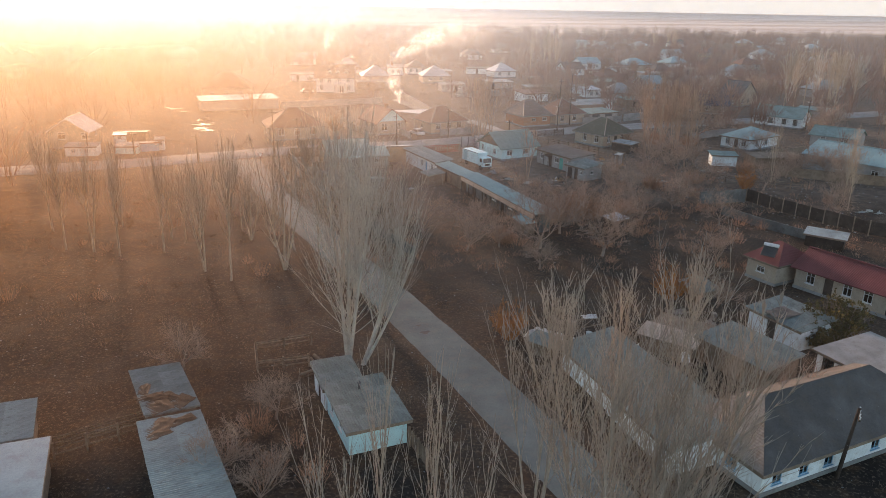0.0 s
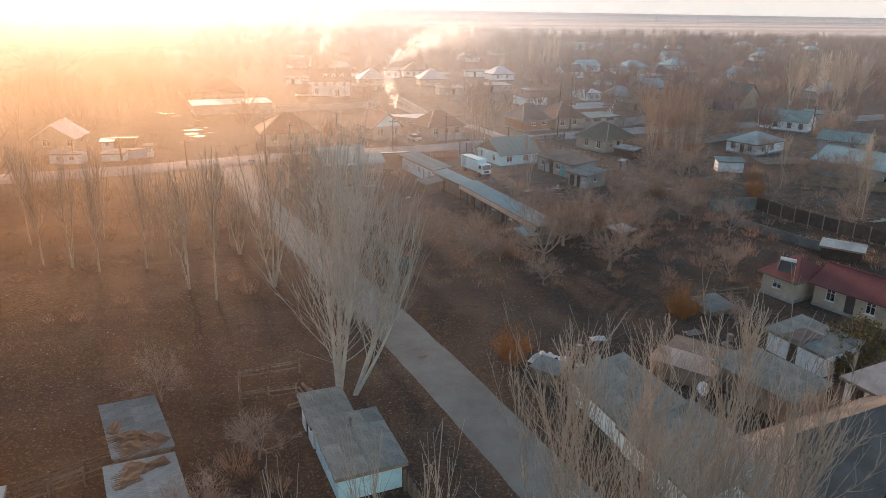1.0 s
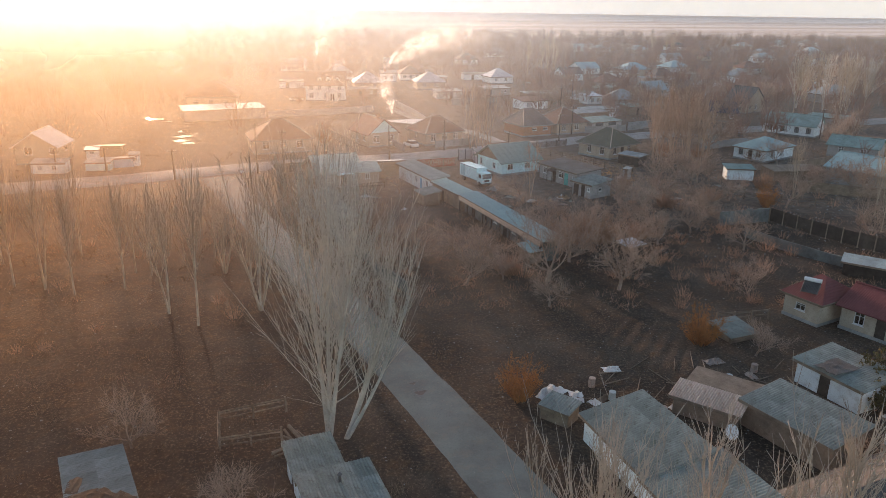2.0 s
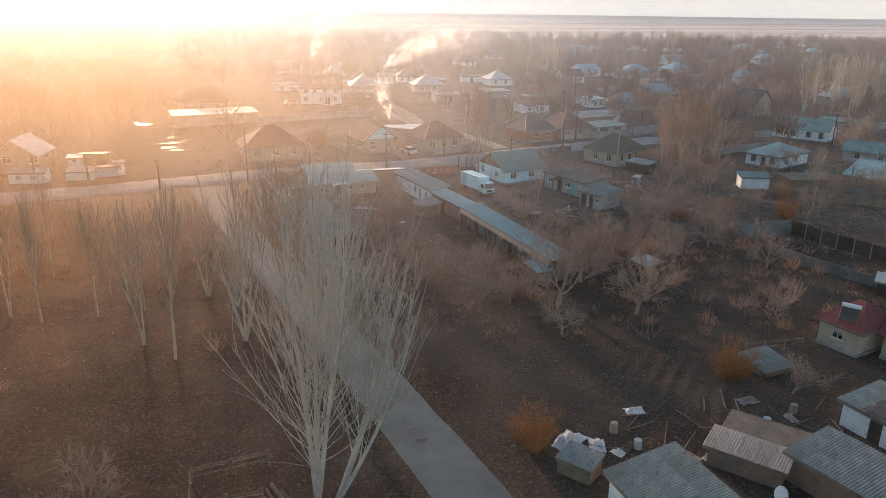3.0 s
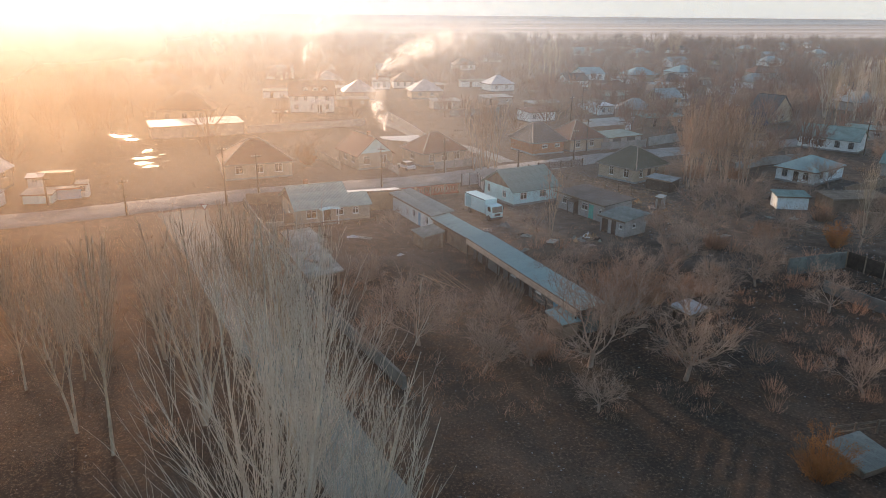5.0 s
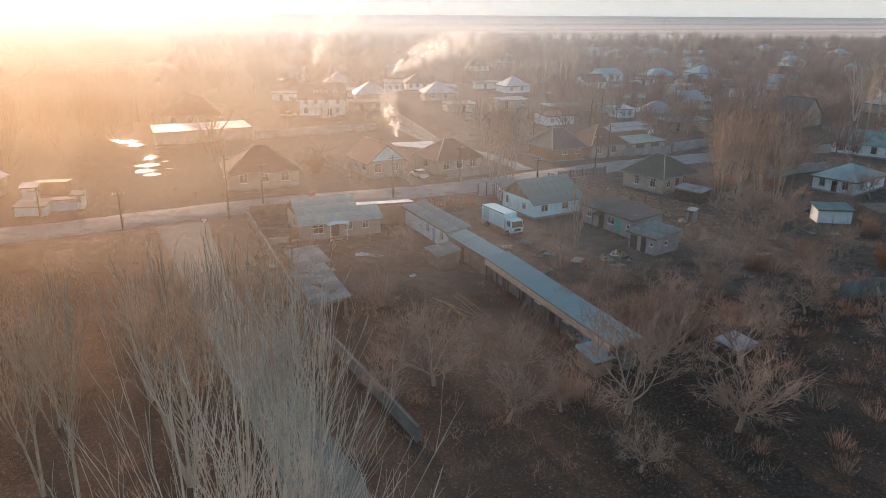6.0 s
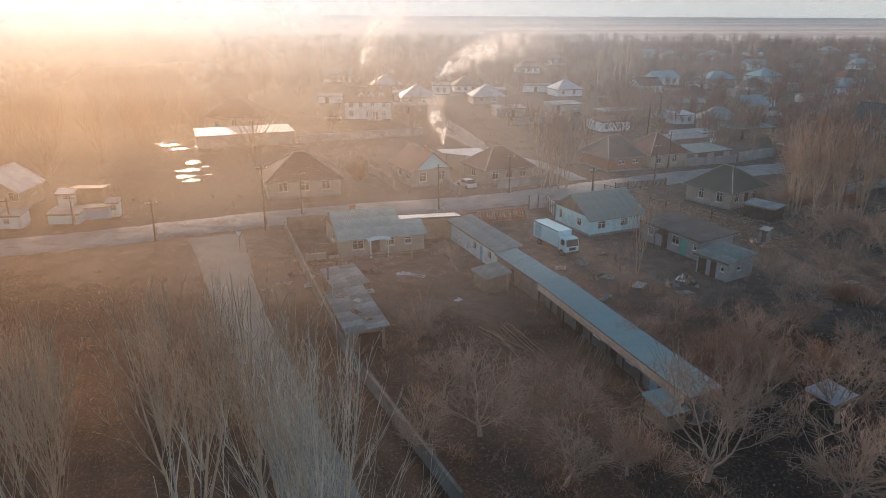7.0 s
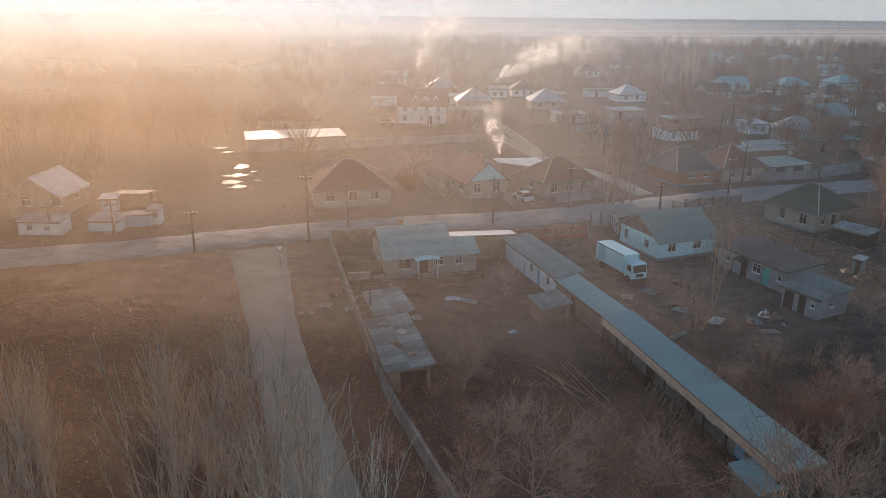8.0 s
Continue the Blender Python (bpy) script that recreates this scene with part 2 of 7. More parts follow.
def soil_material():
    """Winter earth: dark tilled soil, pale trodden dust, litter and dead grass in patches; pale stubble strips far out."""
    m, nt, bsdf = nodes_of("winter_soil")
    g = nt.nodes.new("ShaderNodeNewGeometry")
    pos = g.outputs["Position"]
    huge, big, mid, fine = (noise_node(nt, pos, s, d, 0.65) for s, d in ((0.018, 3.0), (0.09, 5.0), (0.7, 6.0), (5.0, 6.0)))
    soil = ramp_node(nt, big.outputs[0], [(0.33, (0.03, 0.024, 0.02)), (0.5, (0.052, 0.04, 0.031)), (0.68, (0.1, 0.076, 0.058))]).outputs[0]
    soil = mix_node(nt, ramp_node(nt, huge.outputs[0], [(0.45, (0, 0, 0)), (0.62, (0.45,) * 3)]).outputs[0], soil, (0.12, 0.09, 0.064))
    soil = mix_node(nt, ramp_node(nt, mid.outputs[0], [(0.5, (0, 0, 0)), (0.68, (0.6,) * 3)]).outputs[0], soil, (0.12, 0.07, 0.038))
    soil = mix_node(nt, ramp_node(nt, fine.outputs[0], [(0.54, (0, 0, 0)), (0.66, (0.75,) * 3)]).outputs[0], soil, (0.2, 0.15, 0.105))
    soil = mix_node(nt, ramp_node(nt, fine.outputs[0], [(0.3, (0.85,) * 3), (0.46, (0, 0, 0))]).outputs[0], soil, (0.03, 0.024, 0.02))
    sep = nt.nodes.new("ShaderNodeSeparateXYZ")
    link(nt, pos, sep.inputs[0])
    street = math_node(nt, "ADD", sep.outputs[1], math_node(nt, "MULTIPLY", sep.outputs[0], 0.12))
    street = math_node(nt, "ADD", street, math_node(nt, "MULTIPLY", big.outputs[0], 60.0))
    trodden = math_node(nt, "MULTIPLY", math_node(nt, "SUBTRACT", street, 128.0), 0.05, True)
    dust = ramp_node(nt, mid.outputs[0], [(0.3, (0.085, 0.07, 0.056)), (0.52, (0.14, 0.115, 0.092)), (0.72, (0.2, 0.165, 0.13))]).outputs[0]
    soil = mix_node(nt, math_node(nt, "MULTIPLY", trodden, 0.8), soil, dust)
    y = math_node(nt, "ADD", sep.outputs[1], math_node(nt, "MULTIPLY", sep.outputs[0], -0.35))
    strip = nt.nodes.new("ShaderNodeTexNoise")
    strip.noise_dimensions = "1D"
    strip.inputs["Scale"].default_value = 0.005
    link(nt, y, strip.inputs["W"])
    fields = ramp_node(nt, strip.outputs[0], [(0.36, (0.46, 0.37, 0.31)), (0.5, (0.66, 0.56, 0.49)), (0.64, (0.42, 0.33, 0.27))]).outputs[0]
    far = math_node(nt, "MULTIPLY", math_node(nt, "SUBTRACT", y, 640.0), 0.01, True)
    link(nt, mix_node(nt, far, soil, fields), bsdf.inputs["Base Color"])
    bsdf.inputs["Roughness"].default_value, bsdf.inputs["Specular IOR Level"].default_value = 0.95, 0.05
    b = nt.nodes.new("ShaderNodeBump")
    b.inputs["Strength"].default_value, b.inputs["Distance"].default_value = 0.55, 0.09
    link(nt, mix_node(nt, 0.5, fine.outputs[0], mid.outputs[0]), b.inputs["Height"])
    link(nt, b.outputs[0], bsdf.inputs["Normal"])
    return m


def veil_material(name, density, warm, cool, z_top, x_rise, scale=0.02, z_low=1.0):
    """A sheet painted as haze and glare: mostly clear, the rest scatters the light that falls through it."""
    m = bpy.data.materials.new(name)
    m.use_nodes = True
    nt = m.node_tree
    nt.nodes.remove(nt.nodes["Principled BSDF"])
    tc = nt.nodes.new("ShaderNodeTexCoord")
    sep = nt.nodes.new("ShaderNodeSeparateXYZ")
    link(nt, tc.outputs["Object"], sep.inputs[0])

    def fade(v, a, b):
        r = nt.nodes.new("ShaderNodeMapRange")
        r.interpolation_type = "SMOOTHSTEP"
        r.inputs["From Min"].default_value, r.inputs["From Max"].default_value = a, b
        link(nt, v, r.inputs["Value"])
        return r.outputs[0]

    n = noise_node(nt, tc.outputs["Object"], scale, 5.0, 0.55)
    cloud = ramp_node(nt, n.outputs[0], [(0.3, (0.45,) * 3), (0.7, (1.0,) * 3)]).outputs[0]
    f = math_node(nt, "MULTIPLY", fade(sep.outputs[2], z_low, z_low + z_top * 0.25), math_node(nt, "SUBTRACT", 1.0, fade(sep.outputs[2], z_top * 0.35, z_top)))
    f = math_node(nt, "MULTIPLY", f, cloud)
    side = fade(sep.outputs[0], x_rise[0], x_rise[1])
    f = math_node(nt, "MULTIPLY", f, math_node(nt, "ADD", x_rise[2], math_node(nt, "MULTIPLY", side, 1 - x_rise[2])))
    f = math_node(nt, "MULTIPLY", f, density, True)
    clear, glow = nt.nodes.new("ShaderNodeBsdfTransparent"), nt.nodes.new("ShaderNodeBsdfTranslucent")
    # The glow of one side is put into the sheet's colour.
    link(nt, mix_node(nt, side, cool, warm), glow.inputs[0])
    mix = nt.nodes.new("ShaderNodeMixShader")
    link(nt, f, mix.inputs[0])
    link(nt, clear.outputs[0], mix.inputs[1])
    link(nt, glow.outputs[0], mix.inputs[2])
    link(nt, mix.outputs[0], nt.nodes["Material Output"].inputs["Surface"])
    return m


MAT["soil"], MAT["glass"], MAT["water"] = soil_material(), glass_material(), water_material()


# ---------------------------------------------------------------- building helpers
def mesh_of(name, verts, faces, material, smooth=False):
    me = bpy.data.meshes.new(name)
    me.from_pydata([tuple(v) for v in verts], [], faces)
    me.materials.append(material)
    if smooth:
        me.polygons.foreach_set("use_smooth", [True] * len(me.polygons))
    me.update()
    return me


def thing(name, m, label, category, group="", kind=""):
    """An empty at a thing's base, that carries its parts."""
    ob = new(name)
    ob.empty_display_size = 0.3
    ob.matrix_world = m
    return tagged(ob, label, category, group, kind)


def part(name, bm, material, parent, label=""):
    me = bpy.data.meshes.new(name)
    bm.to_mesh(me)
    bm.free()
    me.materials.append(material)
    return part_of(name, me, parent, label)


def part_of(name, me, parent, label="", m=None):
    ob = new(name, me)
    ob.parent = parent
    if m is not None:
        ob.matrix_basis = m
    return tagged(ob, label)


def box(bm, x0, x1, y0, y1, z0, z1, m=None, bevel=0.0):
    vs = [bm.verts.new((x, y, z)) for x, y, z in ((x0, y0, z0), (x1, y0, z0), (x1, y1, z0), (x0, y1, z0), (x0, y0, z1), (x1, y0, z1), (x1, y1, z1), (x0, y1, z1))]
    fs = [bm.faces.new([vs[i] for i in f]) for f in ((3, 2, 1, 0), (4, 5, 6, 7), (0, 1, 5, 4), (1, 2, 6, 5), (2, 3, 7, 6), (3, 0, 4, 7))]
    if bevel:
        es = list({e for f in fs for e in f.edges})
        out = bmesh.ops.bevel(bm, geom=es, offset=bevel, segments=1, affect="EDGES")
        vs = list({v for v in out["verts"]} | {v for v in vs if v.is_valid})
    if m is not None:
        bmesh.ops.transform(bm, matrix=m, verts=[v for v in vs if v.is_valid])
    return vs


def boxes(*rows, bevel=0.0):
    bm = bmesh.new()
    for r in rows:
        box(bm, *r, bevel=bevel)
    return bm


def prism(bm, poly, d0, d1, m=None):
    """A polygon in the x-z plane drawn out along y from d0 to d1."""
    a, b = [bm.verts.new((x, d0, z)) for x, z in poly], [bm.verts.new((x, d1, z)) for x, z in poly]
    bm.faces.new(a)
    bm.faces.new(b[::-1])
    for i in range(len(poly)):
        j = (i + 1) % len(poly)
        bm.faces.new((a[j], a[i], b[i], b[j]))
    if m is not None:
        bmesh.ops.transform(bm, matrix=m, verts=a + b)


def bar(bm, p, q, r, sides=6, r2=None):
    """A round bar from p to q."""
    p, q = Vector(p), Vector(q)
    d = q - p
    rot = d.to_track_quat("Z", "Y").to_matrix()
    rings = []
    for c, rr in ((p, r), (q, r if r2 is None else r2)):
        rings.append([bm.verts.new(c + rot @ Vector((math.cos(k * math.tau / sides) * rr, math.sin(k * math.tau / sides) * rr, 0))) for k in range(sides)])
    for k in range(sides):
        bm.faces.new((rings[0][k], rings[0][(k + 1) % sides], rings[1][(k + 1) % sides], rings[1][k]))
    bm.faces.new(rings[0][::-1])
    bm.faces.new(rings[1])


def slab(bm, quad, thick):
    """A board of any outline: the upper corners in order, drawn down by thick."""
    a = [bm.verts.new(p) for p in quad]
    b = [bm.verts.new((p[0], p[1], p[2] - thick)) for p in quad]
    bm.faces.new(a)
    bm.faces.new(b[::-1])
    for i in range(len(quad)):
        j = (i + 1) % len(quad)
        bm.faces.new((a[i], b[i], b[j], a[j]))


def wall_bm(length, height, holes, thick, m, inset=0.0, slope=None):
    """A wall along x with openings (x, z, w, h) through it, in one piece; its outer face is y = 0. slope: (rise at start, rise at end) of its top."""
    bm = bmesh.new()
    xs = sorted({round(v, 4) for v in (inset, length - inset, *(h[0] for h in holes), *(h[0] + h[2] for h in holes))})
    zs = sorted({round(v, 4) for v in (0.0, height, *(h[1] for h in holes), *(h[1] + h[3] for h in holes))})
    nx, nz = len(xs) - 1, len(zs) - 1

    def solid(i, j):
        if not (0 <= i < nx and 0 <= j < nz):
            return False
        cx, cz = (xs[i] + xs[i + 1]) / 2, (zs[j] + zs[j + 1]) / 2
        return not any(h[0] < cx < h[0] + h[2] and h[1] < cz < h[1] + h[3] for h in holes)

    made = {}

    def v(i, j, k):
        if (i, j, k) not in made:
            z = zs[j]
            if slope and j == nz:
                z += slope[0] + (slope[1] - slope[0]) * xs[i] / length
            made[i, j, k] = bm.verts.new(m @ Vector((xs[i], thick * k, z)))
        return made[i, j, k]

    for i in range(nx):
        for j in range(nz):
            if not solid(i, j):
                continue
            bm.faces.new((v(i, j, 0), v(i + 1, j, 0), v(i + 1, j + 1, 0), v(i, j + 1, 0)))
            bm.faces.new((v(i, j + 1, 1), v(i + 1, j + 1, 1), v(i + 1, j, 1), v(i, j, 1)))
            for di, dj, p, q in ((-1, 0, (i, j + 1), (i, j)), (1, 0, (i + 1, j), (i + 1, j + 1)), (0, -1, (i, j), (i + 1, j)), (0, 1, (i + 1, j + 1), (i, j + 1))):
                if not solid(i + di, j + dj):
                    bm.faces.new((v(*q, 0), v(*p, 0), v(*p, 1), v(*q, 1)))
    return bm


def window(parent, m, x, z, w, h, frame_mat, bars=1):
    """A window in an opening: frame with bars, pane and sill."""
    f, d = 0.07, 0.06
    rows = [(x, x + f, 0.03, 0.03 + d, z, z + h), (x + w - f, x + w, 0.03, 0.03 + d, z, z + h), (x + f, x + w - f, 0.03, 0.03 + d, z, z + f), (x + f, x + w - f, 0.03, 0.03 + d, z + h - f, z + h)]
    for k in range(bars):
        c = x + w * (k + 1) / (bars + 1)
        rows.append((c - 0.03, c + 0.03, 0.035, 0.08, z + f, z + h - f))
    rows.append((x + f, x + w - f, 0.036, 0.079, z + h * 0.66, z + h * 0.66 + 0.05))
    bm = boxes(*rows)
    bm.transform(m)
    win = part("window", bm, frame_mat, parent)
    bm = boxes((x + f, x + w - f, 0.05, 0.062, z + f, z + h - f))
    bm.transform(m)
    pane = part("pane", bm, MAT["glass"], win)
    pane.visible_shadow = False
    bm = boxes((x - 0.06, x + w + 0.06, -0.07, 0.03, z - 0.06, z - 0.004))
    bm.transform(m)
    part("sill", bm, frame_mat, win)


def door(parent, m, x, w, h, material):
    bm = boxes((x, x + w, 0.06, 0.11, 0.02, h), (x + 0.1, x + w - 0.1, 0.045, 0.06, 0.15, h * 0.45), (x + 0.1, x + w - 0.1, 0.045, 0.06, h * 0.52, h - 0.12))
    bm.transform(m)
    d = part("door", bm, material, parent)
    bm = boxes((x + w - 0.14, x + w - 0.1, 0.0, 0.05, 1.0, 1.14))
    bm.transform(m)
    part("handle", bm, MAT["steel"], d, "dark metal handle")


def sheet_mesh(material):
    """One corrugated sheet, a metre square, six waves across; scaled where it is laid."""
    key = material.name + "_sheet"
    if key in bpy.data.meshes:
        return bpy.data.meshes[key]
    n = 24
    vs, fs = [], []
    for i in range(n + 1):
        x, z = i / n, 0.026 * math.sin(i / n * 6 * math.tau)
        vs += [(x, 0, z), (x, 1, z)]
    for i in range(n):
        fs.append((2 * i, 2 * i + 2, 2 * i + 3, 2 * i + 1))
    return mesh_of(key, vs, fs, material)


def lay_sheets(parent, origin, ux, us, lx, ls, material, size=(1.1, 1.7), seed=0, skip=0.0):
    """Rows of corrugated sheets over a slope: origin at the eave, ux along it, us up the slope."""
    rng = random.Random(seed)
    ux, us = Vector(ux).normalized(), Vector(us).normalized()
    n = ux.cross(us).normalized()
    nx, ns = max(1, round(lx / size[0])), max(1, round(ls / size[1]))
    sx, ss = lx / nx, ls / ns
    me = sheet_mesh(material)
    for j in range(ns):
        for i in range(nx):
            if rng.random() < skip:
                continue
            o = Vector(origin) + ux * (i * sx) + us * (j * ss - 0.05) + n * (0.05 + 0.012 * (j % 2) + rng.uniform(0, 0.012))
            m = Matrix((( *(ux * (sx * 1.03)), 0), (*(us * (ss + 0.12)), 0), (*n, 0), (0, 0, 0, 1))).transposed()
            m.translation = o
            tilt = pose(0, 0, 0, rng.uniform(-0.35, 0.35), rng.uniform(-0.3, 0.3), rng.uniform(-0.5, 0.5))
            part_of("roof_sheet", me, parent, "", m @ tilt)


def house(name, label, x, y, yaw, L, W, h, rise, roof="hip", wall="beige", roof_mat="tile_brown", over=0.45, wins=None, frame_mat="white_paint",
          caps=True, ridge=None, chimney=None, sheets=False, gable_mat=None, doors=(), cat="house", group="", hip_left=None, over_f=None, plinth=True, bars=1, seed=1, z=0.0):
    """A house or shed: local x along the front, y into the depth, front wall at y = 0. wins: {wall: [(x, z, w, h)]}, walls F, R, B, L."""
    T = thing(name, pose(x, y, z, 0, 0, yaw), label, cat, group)
    wins = wins or {}
    wm, rm, fm = MAT[wall], MAT[roof_mat], MAT[frame_mat]
    th = 0.28
    sides = dict(F=(L, pose(0, 0, 0), 0), R=(W, pose(L, 0, 0, 0, 0, 90), th), B=(L, pose(L, W, 0, 0, 0, 180), 0), L=(W, pose(0, W, 0, 0, 0, 270), th))
    top = {k: h for k in sides}
    if roof == "shed":
        top["B"] = h + rise - 0.004
    for k, (n, m, inset) in sides.items():
        holes = [w for w in wins.get(k, ())] + [(d[1], 0.0, d[2], d[3]) for d in doors if d[0] == k]
        tilt = None
        if roof == "shed" and k in "RL":
            tilt = (0.0, rise) if k == "R" else (rise, 0.0)
        bm = wall_bm(n, top[k], holes, th, m, inset, tilt)
        part("wall", bm, wm, T)
        for w in wins.get(k, ()):
            window(T, m, *w, fm, bars if w[2] > 0.7 else 0)
        for d in doors:
            if d[0] == k:
                door(T, m, d[1], d[2], d[3], MAT[d[4]])
    if plinth:
        ring = wall_bm(L + 0.12, 0.3, [], 0.055, pose(-0.06, -0.06, 0))
        part("plinth", ring, MAT["concrete"], T)
        part("plinth", wall_bm(W, 0.3, [], 0.055, pose(-0.06, W, 0, 0, 0, 270)), MAT["concrete"], T)
        part("plinth", wall_bm(W, 0.3, [], 0.055, pose(L + 0.06, 0, 0, 0, 0, 90)), MAT["concrete"], T)
    o, bm = over, bmesh.new()
    lo = h - o * rise / (W / 2) if roof != "shed" else h - o * rise / W
    if roof == "hip":
        r = max(L - W, 0.0) if ridge is None else ridge
        a, b, c, d = (-o, -o, lo), (L + o, -o, lo), (L + o, W + o, lo), (-o, W + o, lo)
        p, q = (L / 2 - r / 2, W / 2, h + rise), (L / 2 + r / 2, W / 2, h + rise)
        if r < 0.05:
            tri = [(a, b, p), (b, c, p), (c, d, p), (d, a, p)]
            edges = [(a, p), (b, p), (c, p), (d, p)]
        else:
            tri = [(a, b, q, p), (b, c, q), (c, d, p, q), (d, a, p)]
            edges = [(a, p), (b, q), (c, q), (d, p), (p, q)]
        names = {}
        for t in tri:
            vs = []
            for v in t:
                if v not in names:
                    names[v] = bm.verts.new(v)
                vs.append(names[v])
            bm.faces.new(vs)
        under = [bm.verts.new((v[0], v[1], v[2] - 0.12)) for v in (a, b, c, d)]
        bm.faces.new(under[::-1])
        ring = [names[v] for v in (a, b, c, d)]
        for i in range(4):
            bm.faces.new((ring[i], under[i], under[(i + 1) % 4], ring[(i + 1) % 4]))
        R = part("roof", bm, rm, T)
        if hip_left:
            nrm = (Vector(p) - Vector(a)).cross(Vector(d) - Vector(a)).normalized()
            nrm = nrm if nrm[2] > 0 else -nrm
            b3 = bmesh.new()
            slab(b3, [tuple(Vector(v) + nrm * 0.09) for v in (a, p, d)], 0.05)
            part("hip_sheet", b3, MAT[hip_left], R, "ribbed brown sheet on the hip end")
        if caps:
            for e in edges:
                b2 = bmesh.new()
                bar(b2, Vector(e[0]) + Vector((0, 0, 0.03)), Vector(e[1]) + Vector((0, 0, 0.03)), 0.085, 5)
                part("ridge_cap", b2, MAT["cap"], R, "pale ridge cap")
        for row in ((-o - 0.03, L + o + 0.03, -o - 0.05, -o - 0.004, lo - 0.2, lo + 0.01), (-o - 0.03, L + o + 0.03, W + o + 0.004, W + o + 0.05, lo - 0.2, lo + 0.01),
                    (-o - 0.05, -o - 0.004, -o, W + o, lo - 0.2, lo + 0.01), (L + o + 0.004, L + o + 0.05, -o, W + o, lo - 0.2, lo + 0.01)):
            part("fascia", boxes(row), MAT["cap"] if caps else MAT["wood"], R)
    elif roof == "gable":
        s = Vector((0, W / 2 + o, h + rise - lo))
        for k, (y0, y1) in enumerate(((-o, W / 2), (W + o, W / 2))):
            quad = [(-o, y0, lo), (L + o, y0, lo), (L + o, y1, h + rise), (-o, y1, h + rise)]
            slab(bm, quad if k == 0 else quad[::-1], 0.1)
        R = part("roof", bm, rm, T)
        if sheets:
            lay_sheets(R, (-o, -o, lo), (1, 0, 0), s, L + 2 * o, s.length, rm, seed=seed)
            lay_sheets(R, (L + o, W + o, lo), (-1, 0, 0), (0, -s[1], s[2]), L + 2 * o, s.length, rm, seed=seed + 7)
        for k, gx in enumerate((0.0, L - 0.2)):
            b2 = bmesh.new()
            g = h - 0.004
            poly = [(0.0, g), (W, g), (W / 2, h + rise - 0.1)]
            prism(b2, poly, 0, 0.2, pose(gx + 0.2, 0, 0, 0, 0, 90))
            part("gable", b2, MAT[gable_mat] if gable_mat else wm, T, "boarded gable" if gable_mat else "")
        b2 = bmesh.new()
        bar(b2, (-o, W / 2, h + rise + 0.05), (L + o, W / 2, h + rise + 0.05), 0.1, 6)
        part("ridge_cap", b2, MAT["cap"] if caps else rm, R)
    else:
        of = o if over_f is None else over_f
        lo = h - of * rise / W
        s = Vector((0, W + o + of, (W + o + of) * rise / W))
        quad = [(-o, -of, lo), (L + o, -of, lo), (L + o, W + o, lo + s[2]), (-o, W + o, lo + s[2])]
        for i, q in enumerate(quad):
            quad[i] = (q[0], q[1], q[2] + 0.1)
        slab(bm, quad, 0.1)
        R = part("roof", bm, rm, T)
        if sheets:
            lay_sheets(R, quad[0], (1, 0, 0), s, L + 2 * o, s.length, rm, seed=seed)
        part("fascia", boxes((-o, L + o, -of - 0.05, -of - 0.004, lo - 0.1, lo + 0.1)), MAT["wood"], R)
    if chimney:
        cx, cy, ch = chimney
        base = h + rise * 0.3
        part("chimney", boxes((cx - 0.25, cx + 0.25, cy - 0.25, cy + 0.25, base, h + ch), (cx - 0.3, cx + 0.3, cy - 0.3, cy + 0.3, h + ch, h + ch + 0.1)), MAT["brick"], T, "brick chimney with a flat cap")
    return T


# ---------------------------------------------------------------- ground and roads
def ground_sheet():
    """One sheet to the horizon: fine and slightly uneven near the village, coarse far out."""
    xs = sorted({*(-4600, -3000, -1800, -1100, -700, -450, -300, -200, -150), *range(-120, 121, 2), *(150, 200, 300, 450, 700, 1100, 1800, 3000, 4600)})
    ys = sorted({*(-600, -300, -150, -80, -40), *range(-20, 241, 2), *(260, 300, 360, 450, 600, 800, 1100, 1600, 2400, 3400, 4600)})
    vs = []
    for y in ys:
        for x in xs:
            near = abs(x) <= 120 and -20 <= y <= 240
            vs.append((x, y, (noise.noise((x * 0.11, y * 0.11, 3.0)) * 0.05 - 0.05) if near else 0.0))
    nx = len(xs)
    fs = [(j * nx + i, j * nx + i + 1, (j + 1) * nx + i + 1, (j + 1) * nx + i) for j in range(len(ys) - 1) for i in range(nx - 1)]
    ob = new("ground", mesh_of("ground", vs, fs, MAT["soil"], True))
    tagged(ob, "dark brown winter earth with litter and trodden dust", "ground", kind="structure")


def smooth_line(pts, step=2.0):
    out = []
    for i in range(len(pts) - 1):
        p0, p1, p2, p3 = (Vector(pts[max(0, min(len(pts) - 1, i + k))]) for k in (-1, 0, 1, 2))
        n = max(1, int((p2 - p1).length / step))
        for k in range(n):
            t = k / n
            out.append(0.5 * ((2 * p1) + (p2 - p0) * t + (2 * p0 - 5 * p1 + 4 * p2 - p3) * t * t + (3 * p1 - p0 - 3 * p2 + p3) * t ** 3))
    out.append(Vector(pts[-1]))
    return out


